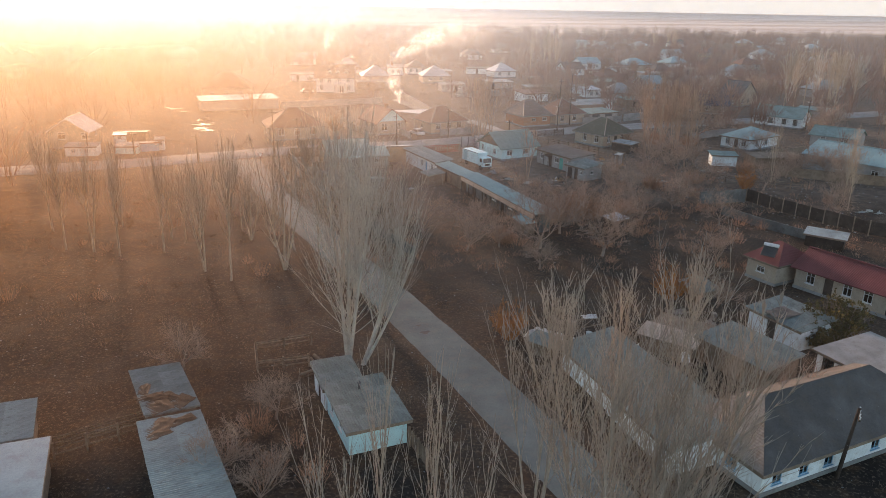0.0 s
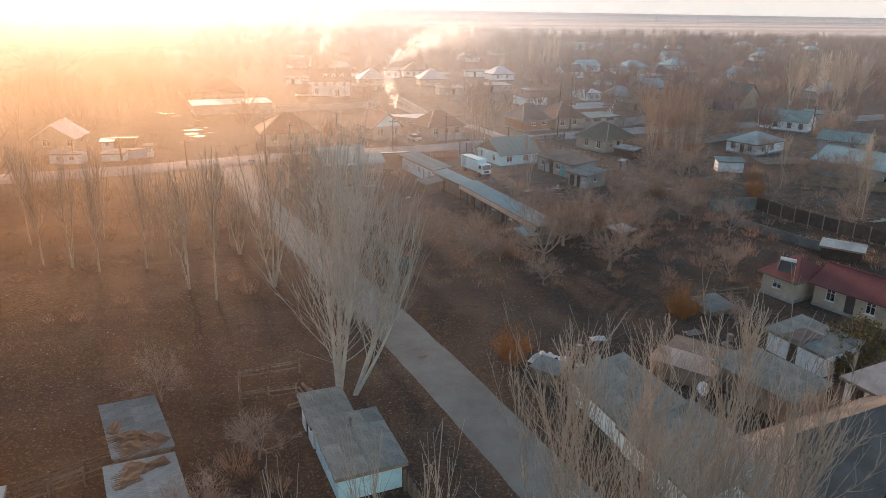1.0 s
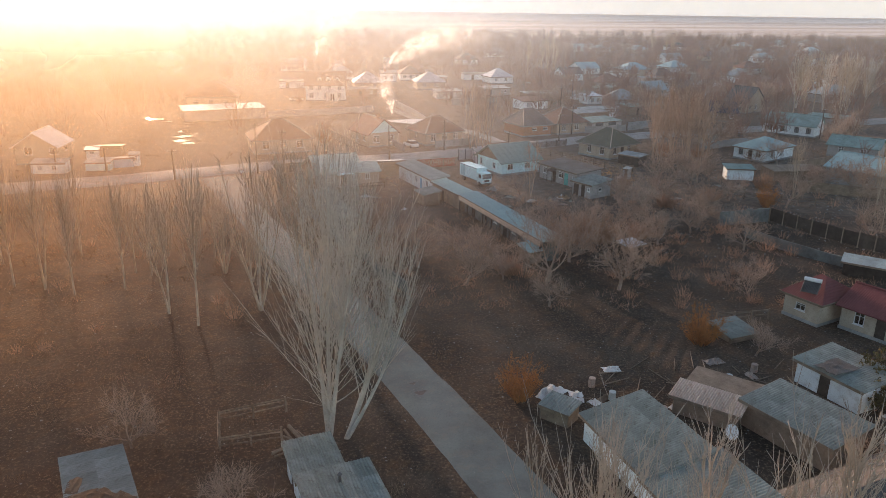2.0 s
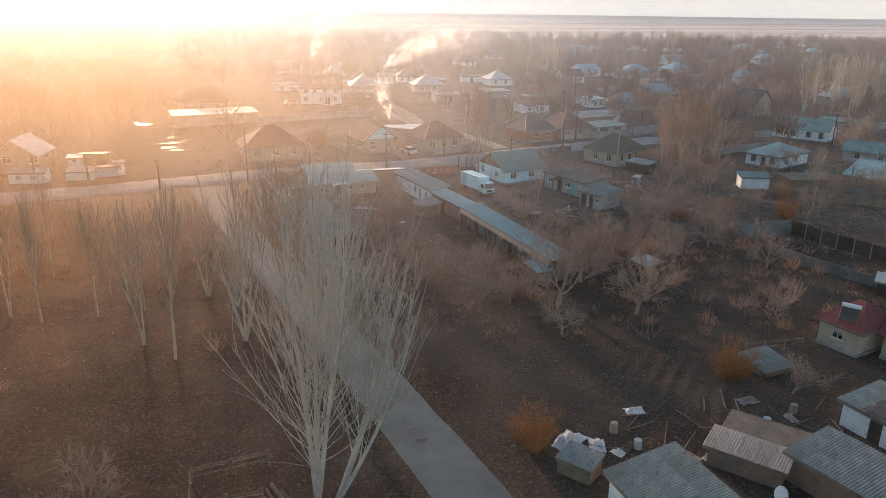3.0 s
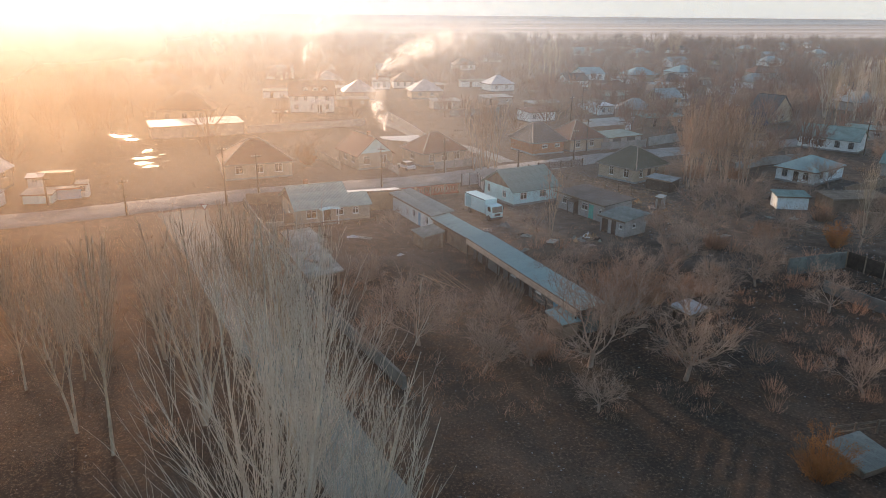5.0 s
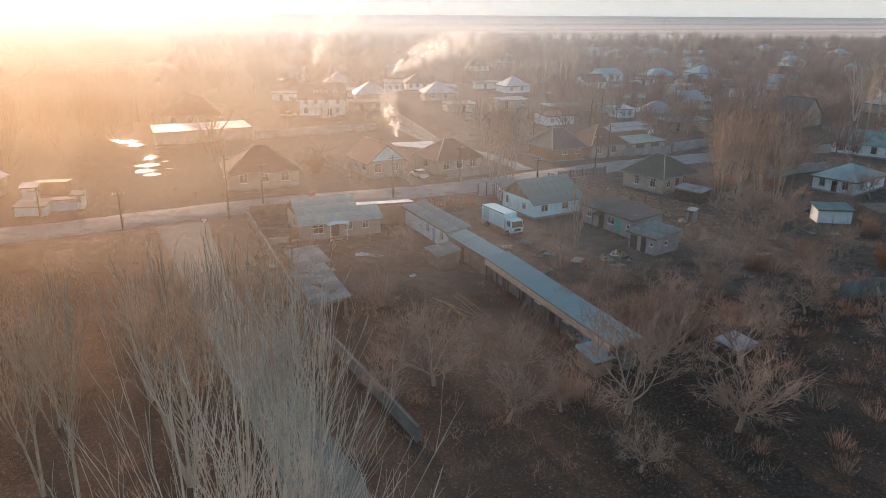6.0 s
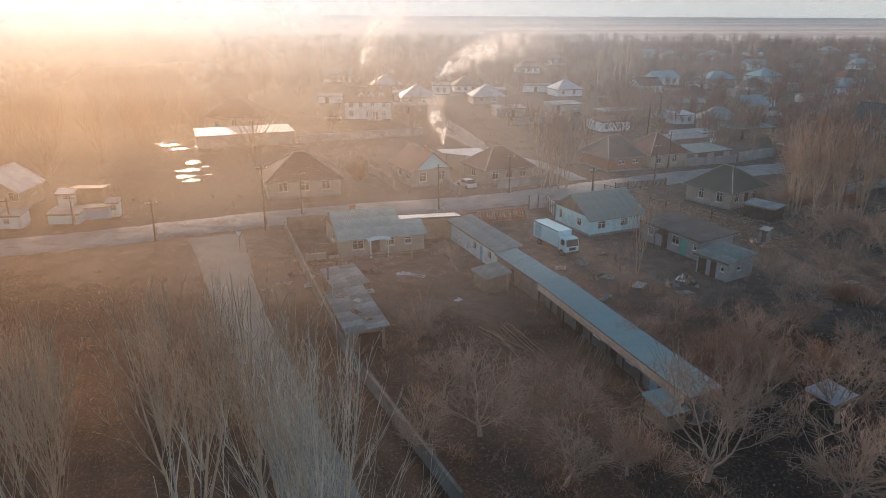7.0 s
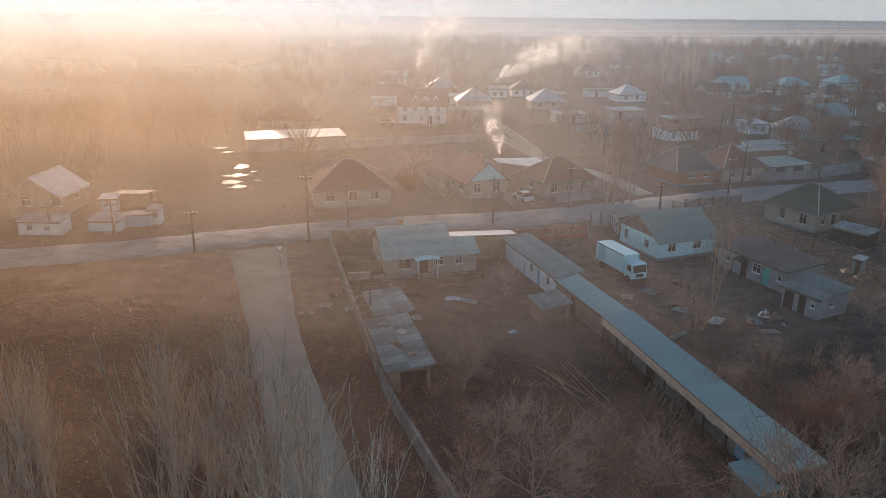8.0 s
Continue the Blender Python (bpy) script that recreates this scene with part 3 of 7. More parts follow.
def road(name, label, pts, width, z, material, ragged=0.14, seed=3.0):
    """A road with ragged edges and a sloping verge, along a centre line."""
    line = smooth_line(pts, 1.0)
    vs, fs = [], []
    for i, p in enumerate(line):
        d = (line[min(i + 1, len(line) - 1)] - line[max(i - 1, 0)]).normalized()
        n = Vector((-d[1], d[0], 0))
        w = width(i / len(line)) if callable(width) else width
        a = w / 2 + noise.noise((i * 0.35, seed, 0)) * ragged
        b = w / 2 + noise.noise((i * 0.35, seed + 9, 0)) * ragged
        for off, zz in ((a + 0.35, -0.12), (a, z), (a * 0.33, z + 0.03), (-b * 0.33, z + 0.03), (-b, z), (-b - 0.35, -0.12)):
            q = p + n * off
            vs.append((q[0], q[1], zz))
    for i in range(len(line) - 1):
        for k in range(5):
            fs.append((i * 6 + k, i * 6 + k + 1, i * 6 + 7 + k, i * 6 + 6 + k))
    ob = new(name, mesh_of(name, vs, fs, material, True))
    return tagged(ob, label, "road", kind="structure")


ground_sheet()
road("road", "narrow worn grey asphalt road with dusty edges", [(34, -22, 0), (18.5, 15, 0), (7.6, 39.4, 0), (-0.3, 57, 0), (-9.5, 76, 0), (-18.3, 93.5, 0), (-25, 108, 0), (-32.5, 125, 0)], lambda t: 4.0 + 2.5 * max(0, t - 0.86) / 0.14, 0.04, MAT["asphalt"])
road("road", "wide pale dusty gravel street through the village", [(-190, 55, 0), (-110, 95, 0), (-60, 117.5, 0), (-49, 122.2, 0), (-38, 128.3, 0), (-25, 135, 0), (-12, 140, 0), (0, 144, 0), (10.5, 149.5, 0), (22, 156, 0), (37, 164.5, 0), (55, 172, 0), (75, 179, 0), (110, 192, 0), (190, 225, 0)], 7.0, 0.06, MAT["dirt_road"], 0.5, 17.0)
road("road", "dusty side lane between plots", [(-8, 214, 0), (3, 186, 0), (12, 174, 0), (18, 160, 0)], 3.0, 0.03, MAT["dirt_road"], 0.4, 29.0)


def pothole(x, y, r):
    bm = bmesh.new()
    ring = []
    for k in range(12):
        a = k * math.tau / 12
        rr = r * (1 + 0.3 * math.sin(3 * a + x))
        ring.append(bm.verts.new((math.cos(a) * rr * 1.5, math.sin(a) * rr, 0)))
    bm.faces.new(ring)
    ob = bpy.data.meshes.new("pothole")
    bm.to_mesh(ob)
    bm.free()
    ob.materials.append(MAT["tar"])
    o = new("road_patch", ob)
    o.matrix_world = pose(x, y, 0.077, 0, 0, 30)
    tagged(o, "dark tar patch in the worn asphalt", "patch")


pothole(0.8, 53.8, 0.3)
pothole(0.2, 55.2, 0.16)


def puddle(x, y, rx, ry, yaw):
    n, vs = 48, []
    for k in range(n):
        a = k * math.tau / n
        r = 1 + 0.5 * noise.noise((math.cos(a) * 1.3 + x, math.sin(a) * 1.3 + y, 0)) + 0.45 * noise.noise((math.cos(a) * 4 + x, math.sin(a) * 4 + y, 5))
        vs.append((math.cos(a) * rx * r * 0.8, math.sin(a) * ry * r * 0.8, 0))
    ob = new("puddle", mesh_of("puddle", vs, [tuple(range(n))], MAT["water"]))
    ob.matrix_world = pose(x, y, 0.02, 0, 0, yaw)
    tagged(ob, "shallow puddle of meltwater on bare earth", "puddle", group="puddles on the waste ground")


for p in ((-64.5, 188, 2.0, 1.6, 20), (-61, 184, 1.4, 1.2, 20), (-54.5, 182, 1.8, 1.4, 20), (-52.5, 170.5, 1.5, 2.4, 10), (-50.8, 163.5, 2.2, 1.7, 20), (-49.5, 158.5, 2.2, 1.6, 15), (-47.2, 155.6, 1.8, 1.4, 15), (-49.0, 167.0, 0.8, 0.6, 30), (-57.5, 186.5, 0.9, 0.7, 10), (-53.5, 177.0, 0.6, 0.9, 40), (-46.0, 160.5, 0.7, 0.5, 20), (-67.5, 190.0, 1.0, 0.8, 20)):
    puddle(*p)

# ---------------------------------------------------------------- houses along the street
W3 = [(1.6, 1.0, 1.3, 1.4), (4.9, 1.0, 1.3, 1.4), (8.1, 1.0, 1.3, 1.4)]
house("house", "plain plastered house with a dark brown hipped roof", -31.0, 143.9, 20.3, 11.0, 9.2, 3.0, 3.1, "hip", "beige", "tile_brown", wins=dict(F=W3, L=[(3.5, 1.0, 1.2, 1.3)], R=[(3.5, 1.0, 1.2, 1.3)]), group="houses along the street")
house("house", "beige house with rust-red roof and pale blue gable", -3.9, 155.7, 118.5, 9.0, 6.6, 2.9, 2.7, "gable", "beige", "tile_rust", over=0.5, gable_mat="gable_cyan",
      wins=dict(L=[(1.0, 0.9, 1.3, 1.5), (4.3, 0.9, 1.3, 1.5)], B=[(2.5, 1.0, 1.2, 1.3), (6, 1.0, 1.2, 1.3)], F=[(3, 1.0, 1.2, 1.3)]), chimney=(2.6, 3.3, 3.3), group="houses along the street")
house("house", "beige house with a dark brown hipped roof", 1.9, 154.9, 29.7, 8.9, 7.6, 2.9, 2.7, "hip", "beige", "tile_brown", ridge=1.8, wins=dict(F=[(1.2, 0.9, 1.2, 1.4), (3.9, 0.9, 1.2, 1.4), (6.6, 0.9, 1.2, 1.4)], L=[(2.8, 0.9, 1.2, 1.4)]), group="houses along the street")
HC = house("house", "low beige house with weathered corrugated gable roof", -15.3, 117.6, 22.3, 7.2, 8.6, 2.35, 2.0, "gable", "beige", "slate_green", over=0.4, sheets=True, caps=False, gable_mat="wood",
           wins=dict(F=[(1.3, 0.8, 1.4, 1.1), (5.4, 0.9, 1.0, 1.0)], L=[(3.5, 0.8, 1.1, 1.1)]), doors=(("F", 3.6, 1.0, 2.0, "wood_dark"),), chimney=(2.6, 4.9, 2.5), group="houses along the street")
house("house_annex", "low annex with corrugated roof against the beige house", -8.64, 120.33, 22.3, 2.9, 4.4, 2.2, 1.0, "gable", "beige", "slate_green", over=0.3, sheets=True, caps=False, cat="annex", wins=dict(F=[(0.5, 0.9, 0.8, 0.9)]), plinth=False)


def porch():
    T = thing("porch", HC.matrix_world @ pose(3.1, -0.06, 0), "small porch with a pale tin canopy on posts", "porch")
    for x in (0.1, 2.2):
        part("post", boxes((x - 0.06, x + 0.06, -1.3, -1.18, 0, 2.15), bevel=0.01), MAT["white_paint"], T)
    bm = bmesh.new()
    for k in range(6):
        a0, a1 = k / 6, (k + 1) / 6
        z0, z1 = 2.15 + 0.14 * math.sin(a0 * math.pi), 2.15 + 0.14 * math.sin(a1 * math.pi)
        slab(bm, [(-0.2 + 2.7 * a0, -1.5, z0), (-0.2 + 2.7 * a1, -1.5, z1), (-0.2 + 2.7 * a1, 0.0, z1), (-0.2 + 2.7 * a0, 0.0, z0)], 0.05)
    part("canopy", bm, MAT["cyan_wall"], T, "arched pale tin canopy")
    part("step", boxes((0.3, 2.0, -0.9, 0.0, 0, 0.17), (0.5, 1.8, -0.5, 0.0, 0.17, 0.34)), MAT["concrete"], T)


porch()
house("house", "pale blue house with a grey corrugated gable roof", 14.7, 127.4, 28.2, 8.0, 7.7, 2.5, 2.2, "gable", "cyan_wall", "roof_teal", over=0.5, sheets=True, caps=False, gable_mat="wood",
      wins=dict(F=[(1.2, 0.9, 1.2, 1.0), (4.8, 0.9, 1.2, 1.0)], L=[(0.8, 0.9, 0.7, 1.2), (4.8, 0.9, 0.9, 1.0)]), group="houses along the street")
HD = house("house", "long low grey house with a dark flat roof", 21.2, 126.9, -61.0, 9.6, 5.0, 2.45, 0.35, "shed", "grey_wall", "tar", over=0.35, wins=dict(F=[(0.9, 1.0, 0.9, 1.0), (5.0, 1.0, 1.2, 1.0), (8.4, 1.1, 0.6, 0.7)]), doors=(("F", 6.4, 1.0, 2.0, "green_paint"), ("F", 3.4, 0.9, 1.9, "wood_dark")), plinth=False)
# The first dark door leaf stands in for the shade of an open bay.
house("shed", "grey block shed with an open front and flat roof", 24.5, 115.3, -56.0, 4.0, 4.2, 2.1, 0.35, "shed", "grey_wall", "slate_old", over=0.3, sheets=True, wins=dict(R=[(1.6, 1.0, 0.6, 0.6)], F=[(3.1, 1.0, 0.5, 0.6)]), doors=(("F", 0.2, 1.1, 1.8, "wood_dark"), ("F", 1.8, 0.8, 1.85, "wood_dark")), plinth=False, cat="shed")
AWN = bmesh.new()
slab(AWN, [(3.1, -1.1, 1.95), (4.6, -1.1, 1.95), (4.6, -0.03, 2.25), (3.1, -0.03, 2.25)], 0.05)
for px in (3.2, 4.5):
    bar(AWN, (px, -1.0, 0), (px, -1.0, 1.94), 0.05, 6)
part("awning", AWN, MAT["wood_dark"], HD, "dark brown board awning on two posts")
house("house", "beige house with a dark green hipped roof", 32.3, 147.9, -52.5, 7.6, 8.6, 2.8, 2.6, "hip", "beige", "tile_green", over=0.5, ridge=1.6, wins=dict(F=[(2.2, 0.8, 0.9, 1.5), (5.2, 0.8, 1.1, 1.5)], R=[(1.2, 0.9, 0.9, 1.3), (5.5, 0.9, 0.9, 1.3)]), doors=(("R", 3.4, 1.0, 2.1, "wood_dark"),), group="houses along the street")
house("house", "red brick house with a dark hipped roof", 23.8, 166.7, 25.0, 7.4, 8.2, 2.9, 2.9, "hip", "brick", "tile_dark", over=0.5, ridge=2.5, wins=dict(F=[(2.2, 1.3, 1.2, 0.7), (5.2, 1.3, 1.2, 0.7)]), group="houses along the street")
house("house", "beige house with a dark hipped roof and pale ridge", 32.0, 170.3, 24.0, 8.2, 8.2, 2.9, 3.0, "hip", "beige", "tile_brown", over=0.5, ridge=0.0, wins=dict(F=[(1.3, 0.9, 1.1, 1.3), (4.8, 0.9, 1.1, 1.3)]), group="houses along the street")
house("carport", "low carport with a pale blue tin roof", 41.0, 174.6, 27.0, 9.0, 6.0, 2.2, 0.3, "shed", "grey_wall", "roof_teal", over=0.3, doors=(("F", 1.0, 2.4, 2.0, "steel"), ("F", 5.0, 2.4, 2.0, "steel")), cat="carport", plinth=False)
house("warehouse", "long low warehouse with a bright tin roof", -56.5, 183.9, 24.0, 19.6, 8.6, 2.6, 0.25, "shed", "grey_wall", "tin", over=0.3, cat="warehouse", plinth=False)
house("house", "white two-storey house with dark gabled roof and dormers", -33.6, 226.9, 6.0, 11.8, 9.5, 5.0, 3.4, "gable", "whitewash", "tile_brown", over=0.5, gable_mat="white_paint",
      wins=dict(F=[(1.0, 1.0, 1.2, 1.4), (5.4, 1.0, 1.0, 1.4), (9.3, 1.0, 1.2, 1.4), (1.0, 3.3, 1.2, 1.3), (3.6, 3.3, 1.0, 1.3), (6.6, 3.3, 1.0, 1.3), (9.5, 3.3, 1.0, 1.3)], L=[(3.5, 1.0, 1.3, 1.4), (3.5, 3.3, 1.3, 1.3)]), doors=(("F", 7.3, 1.1, 2.1, "wood_dark"),))


def dormer(parent_m, x, y, z):
    T = thing("dormer", parent_m @ pose(x, y, z), "white gabled dormer in a dark roof", "dormer", "dormers on the white house")
    bm = boxes((-0.7, 0.7, 0, 1.8, -0.6, 0.5))
    prism(bm, [(-0.7, 0.5), (0.7, 0.5), (0, 1.1)], 0, 1.8)
    part("cheek", bm, MAT["white_paint"], T)
    bm = bmesh.new()
    for s in (-1, 1):
        q = [(s * 0.95, -0.25, 0.4), (0, -0.25, 1.24), (0, 2.3, 1.24), (s * 0.95, 2.3, 0.4)]
        slab(bm, q if s < 0 else q[::-1], 0.08)
    part("roof", bm, MAT["tile_brown"], T)
    part("pane", boxes((-0.35, 0.35, -0.03, -0.004, -0.2, 0.4)), MAT["glass"], T)


WH = pose(-33.6, 226.9, 0, 0, 0, 6)
for dx in (4.2, 6.8, 9.4):
    dormer(WH, dx, 1.3, 6.0)


def white_wing():
    T = thing("porch", WH @ pose(6.2, -2.3, 0), "white columned entrance porch with a small gable", "porch")
    for x in (0, 1.6, 3.2):
        b = bmesh.new()
        bar(b, (x, 0.1, 0), (x, 0.1, 2.7), 0.14, 8)
        part("column", b, MAT["white_paint"], T)
    part("entablature", boxes((-0.3, 3.5, -0.1, 2.2, 2.7, 3.0)), MAT["white_paint"], T)
    b = bmesh.new()
    prism(b, [(-0.4, 3.0), (3.6, 3.0), (1.6, 4.0)], -0.1, 2.2)
    part("gable", b, MAT["white_paint"], T)
    part("floor", boxes((-0.3, 3.5, -0.3, 2.2, 0, 0.25)), MAT["concrete"], T)


white_wing()
house("house", "beige house with a pale tin pyramid roof", -21.6, 257.2, 10.0, 9.8, 9.0, 2.9, 3.1, "hip", "beige", "tin", over=0.5, ridge=0.6, wins=dict(F=[(2, 1, 1.2, 1.3), (6, 1, 1.2, 1.3)]), caps=False, group="tin-roofed houses")
house("house", "beige house with a pale tin pyramid roof", -0.4, 261.0, 10.0, 10.0, 9.0, 2.9, 3.0, "hip", "beige", "tin", over=0.5, ridge=0.6, wins=dict(F=[(2, 1, 1.2, 1.3), (6, 1, 1.2, 1.3)]), caps=False, group="tin-roofed houses")
house("house", "large house with steep dark roof and lit side", -63.4, 207.5, 8.0, 13.5, 9.0, 3.6, 3.8, "hip", "beige", "tile_brown", over=0.5, ridge=3.0, wins=dict(F=[(2, 1, 1.3, 1.4), (6, 1, 1.3, 1.4), (10, 1, 1.3, 1.4)]))
house("house", "tall plastered house with a bright tin gable roof", -63.2, 133.7, 96.0, 7.4, 7.0, 3.4, 2.3, "gable", "beige", "tin", over=0.5, caps=False, wins=dict(L=[(1.6, 1.8, 1.4, 1.3), (5.8, 1.8, 1.4, 1.3)], F=[(4, 1.8, 1.2, 1.3)], B=[(4, 1.8, 1.2, 1.3)]))
# sheds on the far side of the street
house("shed", "low shed with pale blue wall beside the street", -56.4, 128.9, 8.0, 4.0, 3.0, 1.35, 0.25, "shed", "cyan_wall", "slate_far", over=0.2, cat="shed", plinth=False, group="street sheds")
house("shed", "low shed with blue wall and curved sheet roof", -52.6, 131.3, 20.0, 3.2, 3.0, 1.6, -0.3, "shed", "blue_paint", "slate_far", over=0.2, cat="shed", plinth=False, group="street sheds")
house("kiosk", "small white kiosk with a dark window", -50.4, 132.8, 15.0, 1.6, 1.8, 2.0, 0.2, "shed", "whitewash", "slate_far", over=0.15, wins=dict(F=[(0.5, 0.9, 0.8, 0.9)]), cat="kiosk", plinth=False)
house("kiosk", "small white hut with a dark window", -60.2, 138.1, 15.0, 2.0, 2.0, 1.8, 0.2, "shed", "whitewash", "tin", over=0.3, wins=dict(F=[(0.6, 1.0, 0.8, 0.8)]), cat="hut", plinth=False)
house("shed", "low whitewashed shed beside the street", -64.2, 126.3, 6.0, 5.4, 2.6, 1.7, 0.3, "shed", "whitewash", "slate_far", over=0.2, wins=dict(F=[(1.0, 0.6, 0.8, 0.7), (3.2, 0.6, 0.8, 0.7)]), cat="shed", plinth=False, group="street sheds")
house("shed", "low tin shed behind the street", -59.5, 140.5, 10.0, 4.4, 3.0, 2.0, -0.3, "shed", "mud", "tin_rust", over=0.3, cat="shed", plinth=False)

# ---------------------------------------------------------------- long outbuildings round the yard
house("outbuilding", "open street-side shelter with a bright tin roof", -12.5, 123.6, 15.0, 11.0, 3.2, 2.75, -0.5, "shed", "wood_warm", "tin", over=0.2, doors=(("F", 1.0, 1.4, 2.1, "wood_dark"),), cat="outbuilding", plinth=False)
house("outbuilding", "whitewashed outbuilding with a grey sheet roof", -2.9, 125.6, -65.0, 12.8, 2.5, 2.4, 0.25, "shed", "whitewash", "slate", over=0.4, wins=dict(F=[(6.6, 0.8, 0.8, 1.0), (10.6, 0.8, 0.8, 1.0)]), doors=(("F", 8.4, 0.8, 1.8, "blue_paint"),), cat="outbuilding", plinth=False, sheets=True)
house("outbuilding", "low link shed with a sagging sheet roof", 2.6, 113.7, -65.5, 9.2, 2.0, 2.1, 0.2, "shed", "mud", "slate_green", over=0.25, cat="outbuilding", plinth=False, sheets=True, doors=(("F", 3.0, 0.9, 1.6, "wood_dark"),))
house("outbuilding", "long grey livestock shed with a teal sheet roof", 7.0, 104.4, -68.6, 22.4, 1.6, 2.5, 0.12, "shed", "wall_old", "teal", over=0.3, over_f=0.85, cat="outbuilding", plinth=False, sheets=True,
      wins=dict(F=[(9.0, 1.0, 1.0, 0.7), (14.0, 1.0, 1.0, 0.7)]), doors=(("F", 2.2, 1.0, 1.8, "wood_dark"), ("F", 6.3, 0.9, 1.8, "wood_dark"), ("F", 11.6, 1.1, 1.8, "wood_dark"), ("F", 17.2, 1.0, 1.8, "blue_paint")))


def shelter_front(m, n, step, h):
    """A lean-to front of posts under a deep board fascia, along the livestock shed."""
    T = thing("veranda", m, "open veranda of rough posts under a fascia coloured as sunlit", "veranda")
    for k in range(n + 1):
        part("post", boxes((k * step - 0.06, k * step + 0.06, -0.06, 0.06, 0, h), bevel=0.01), MAT["wood_dark"], T)
    # Fascia boards, their sunlit look painted in.
    for k in range(4):
        part("fascia_board", boxes((-0.2, n * step + 0.2, -0.12 - 0.012 * (k % 2), -0.08, h + 0.02 - 0.15 * k, h + 0.16 - 0.15 * k)), MAT["wood_sunlit"], T)
    part("beam", boxes((-0.2, n * step + 0.2, -0.06, 0.06, h, h + 0.1)), MAT["wood_dark"], T)


shelter_front(pose(6.45, 104.1, 0, 0, 0, -68.6) @ pose(0.1, -0.22, 0), 9, 2.45, 2.28)
house("shed", "small lean-to with a pale blue sheet roof", 13.1, 82.5, 25.6, 1.6, 2.3, 1.35, 0.25, "shed", "mud", "roof_aqua", over=0.2, sheets=True, cat="shed", plinth=False)
house("shed", "lean-to of boards with a sheet roof", 0.0, 110.0, -66.0, 3.0, 2.6, 1.6, 0.3, "shed", "wood", "slate_old", over=0.2, cat="shed", plinth=False, sheets=True)
house("shed", "small yard shed with a tin roof and stovepipe", -15.4, 108.0, -66.0, 5.4, 3.0, 1.9, 0.15, "shed", "mud", "slate_patch", over=0.25, cat="shed", plinth=False, sheets=True)
house("barn", "mud barn with a patched grey sheet roof", -13.75, 101.8, -68.0, 9.3, 3.1, 1.9, 0.2, "shed", "mud", "slate_patch", over=0.3, cat="barn", plinth=False, sheets=True, doors=(("R", 0.8, 2.0, 1.7, "wood_dark"),))

# ---------------------------------------------------------------- near plots
house("hut", "white hut with a grey corrugated roof by the road", -4.0, 35.7, 22.0, 3.9, 5.4, 1.75, 0.3, "shed", "cyan_wall", "slate_old", over=0.28, sheets=True, cat="hut", plinth=False, wins=dict(L=[(0.9, 0.7, 0.7, 0.7), (3.0, 0.7, 0.7, 0.7)]))
house("hut", "small white hut with a mossy sheet roof", -6.2, 41.0, 22.0, 2.6, 3.2, 1.75, 0.3, "shed", "whitewash", "slate_old", over=0.25, sheets=True, cat="hut", plinth=False, doors=(("L", 1.0, 0.8, 1.6, "wood_dark"),))
house("shed", "long shed with a weathered corrugated roof", -9.0, 27.6, 117.0, 11.0, 3.3, 1.9, 0.15, "shed", "mud", "slate", over=0.25, sheets=True, cat="shed", plinth=False)
house("shed", "small shed with a broken sheet roof", -14.4, 38.6, 119.0, 6.4, 3.0, 1.8, 0.15, "shed", "mud", "slate_old", over=0.2, sheets=True, cat="shed", plinth=False)
house("shed", "low shed with a smooth pale tin roof", -18.7, 26.0, 112.0, 8.6, 6.0, 2.2, 0.2, "shed", "mud", "tin_pale", over=0.25, cat="shed", plinth=False)
house("shed", "old shed with a worn plank roof", -23.2, 34.5, 114.0, 4.6, 5.0, 2.0, 0.2, "shed", "mud", "slate", over=0.2, sheets=True, cat="shed", plinth=False)
house("house", "long low white house with dark hipped roof", 20.6, 31.6, 24.0, 17.0, 7.0, 2.0, 2.3, "hip", "whitewash", "tar", over=0.3, hip_left="slate_brown", caps=False, frame_mat="blue_paint",
      wins=dict(F=[(0.9, 0.6, 0.8, 1.0), (3.2, 0.6, 0.8, 1.0), (5.4, 0.6, 0.8, 1.0), (9.8, 0.6, 0.8, 1.0), (11.9, 0.6, 0.8, 1.0), (14, 0.6, 0.8, 1.0)], L=[(1.2, 0.6, 0.9, 1.0), (4.2, 0.6, 0.9, 1.0)]))
house("house", "white house with a flat pale roof and barred windows", 31.6, 46.6, -67.0, 13.0, 6.0, 2.2, 0.25, "shed", "whitewash", "concrete", over=0.35, wins=dict(F=[(0.5, 0.7, 1.0, 1.2), (3.2, 0.8, 1.6, 1.2), (7.0, 0.8, 1.6, 1.2)]), frame_mat="steel", bars=3)
house("outbuilding", "long white outbuilding with a mossy corrugated roof", 11.7, 47.6, -72.0, 7.0, 4.2, 1.9, 0.8, "shed", "whitewash", "slate_old", over=0.3, sheets=True, cat="outbuilding", plinth=False)
house("outbuilding", "white outbuilding with a mossy corrugated roof", 13.7, 40.8, -72.0, 7.4, 5.0, 1.8, 0.8, "shed", "whitewash", "slate_old", over=0.3, sheets=True, cat="outbuilding", plinth=False)
house("shed", "shed with a grey corrugated roof between yards", 23.2, 49.5, -62.0, 6.5, 3.8, 1.9, 0.35, "shed", "mud", "slate_old", over=0.25, sheets=True, cat="shed", plinth=False)
house("shed", "low mud shed with a rusty patched tin roof", 18.9, 51.1, -38.0, 4.4, 1.7, 1.4, 0.2, "shed", "mud", "tin_tan", over=0.3, cat="shed", plinth=False, sheets=True)
house("shed", "flat-roofed mud shed covered with earth", 20.3, 52.5, -38.0, 5.6, 2.6, 1.6, 0.1, "shed", "mud", "mud", over=0.15, cat="shed", plinth=False)
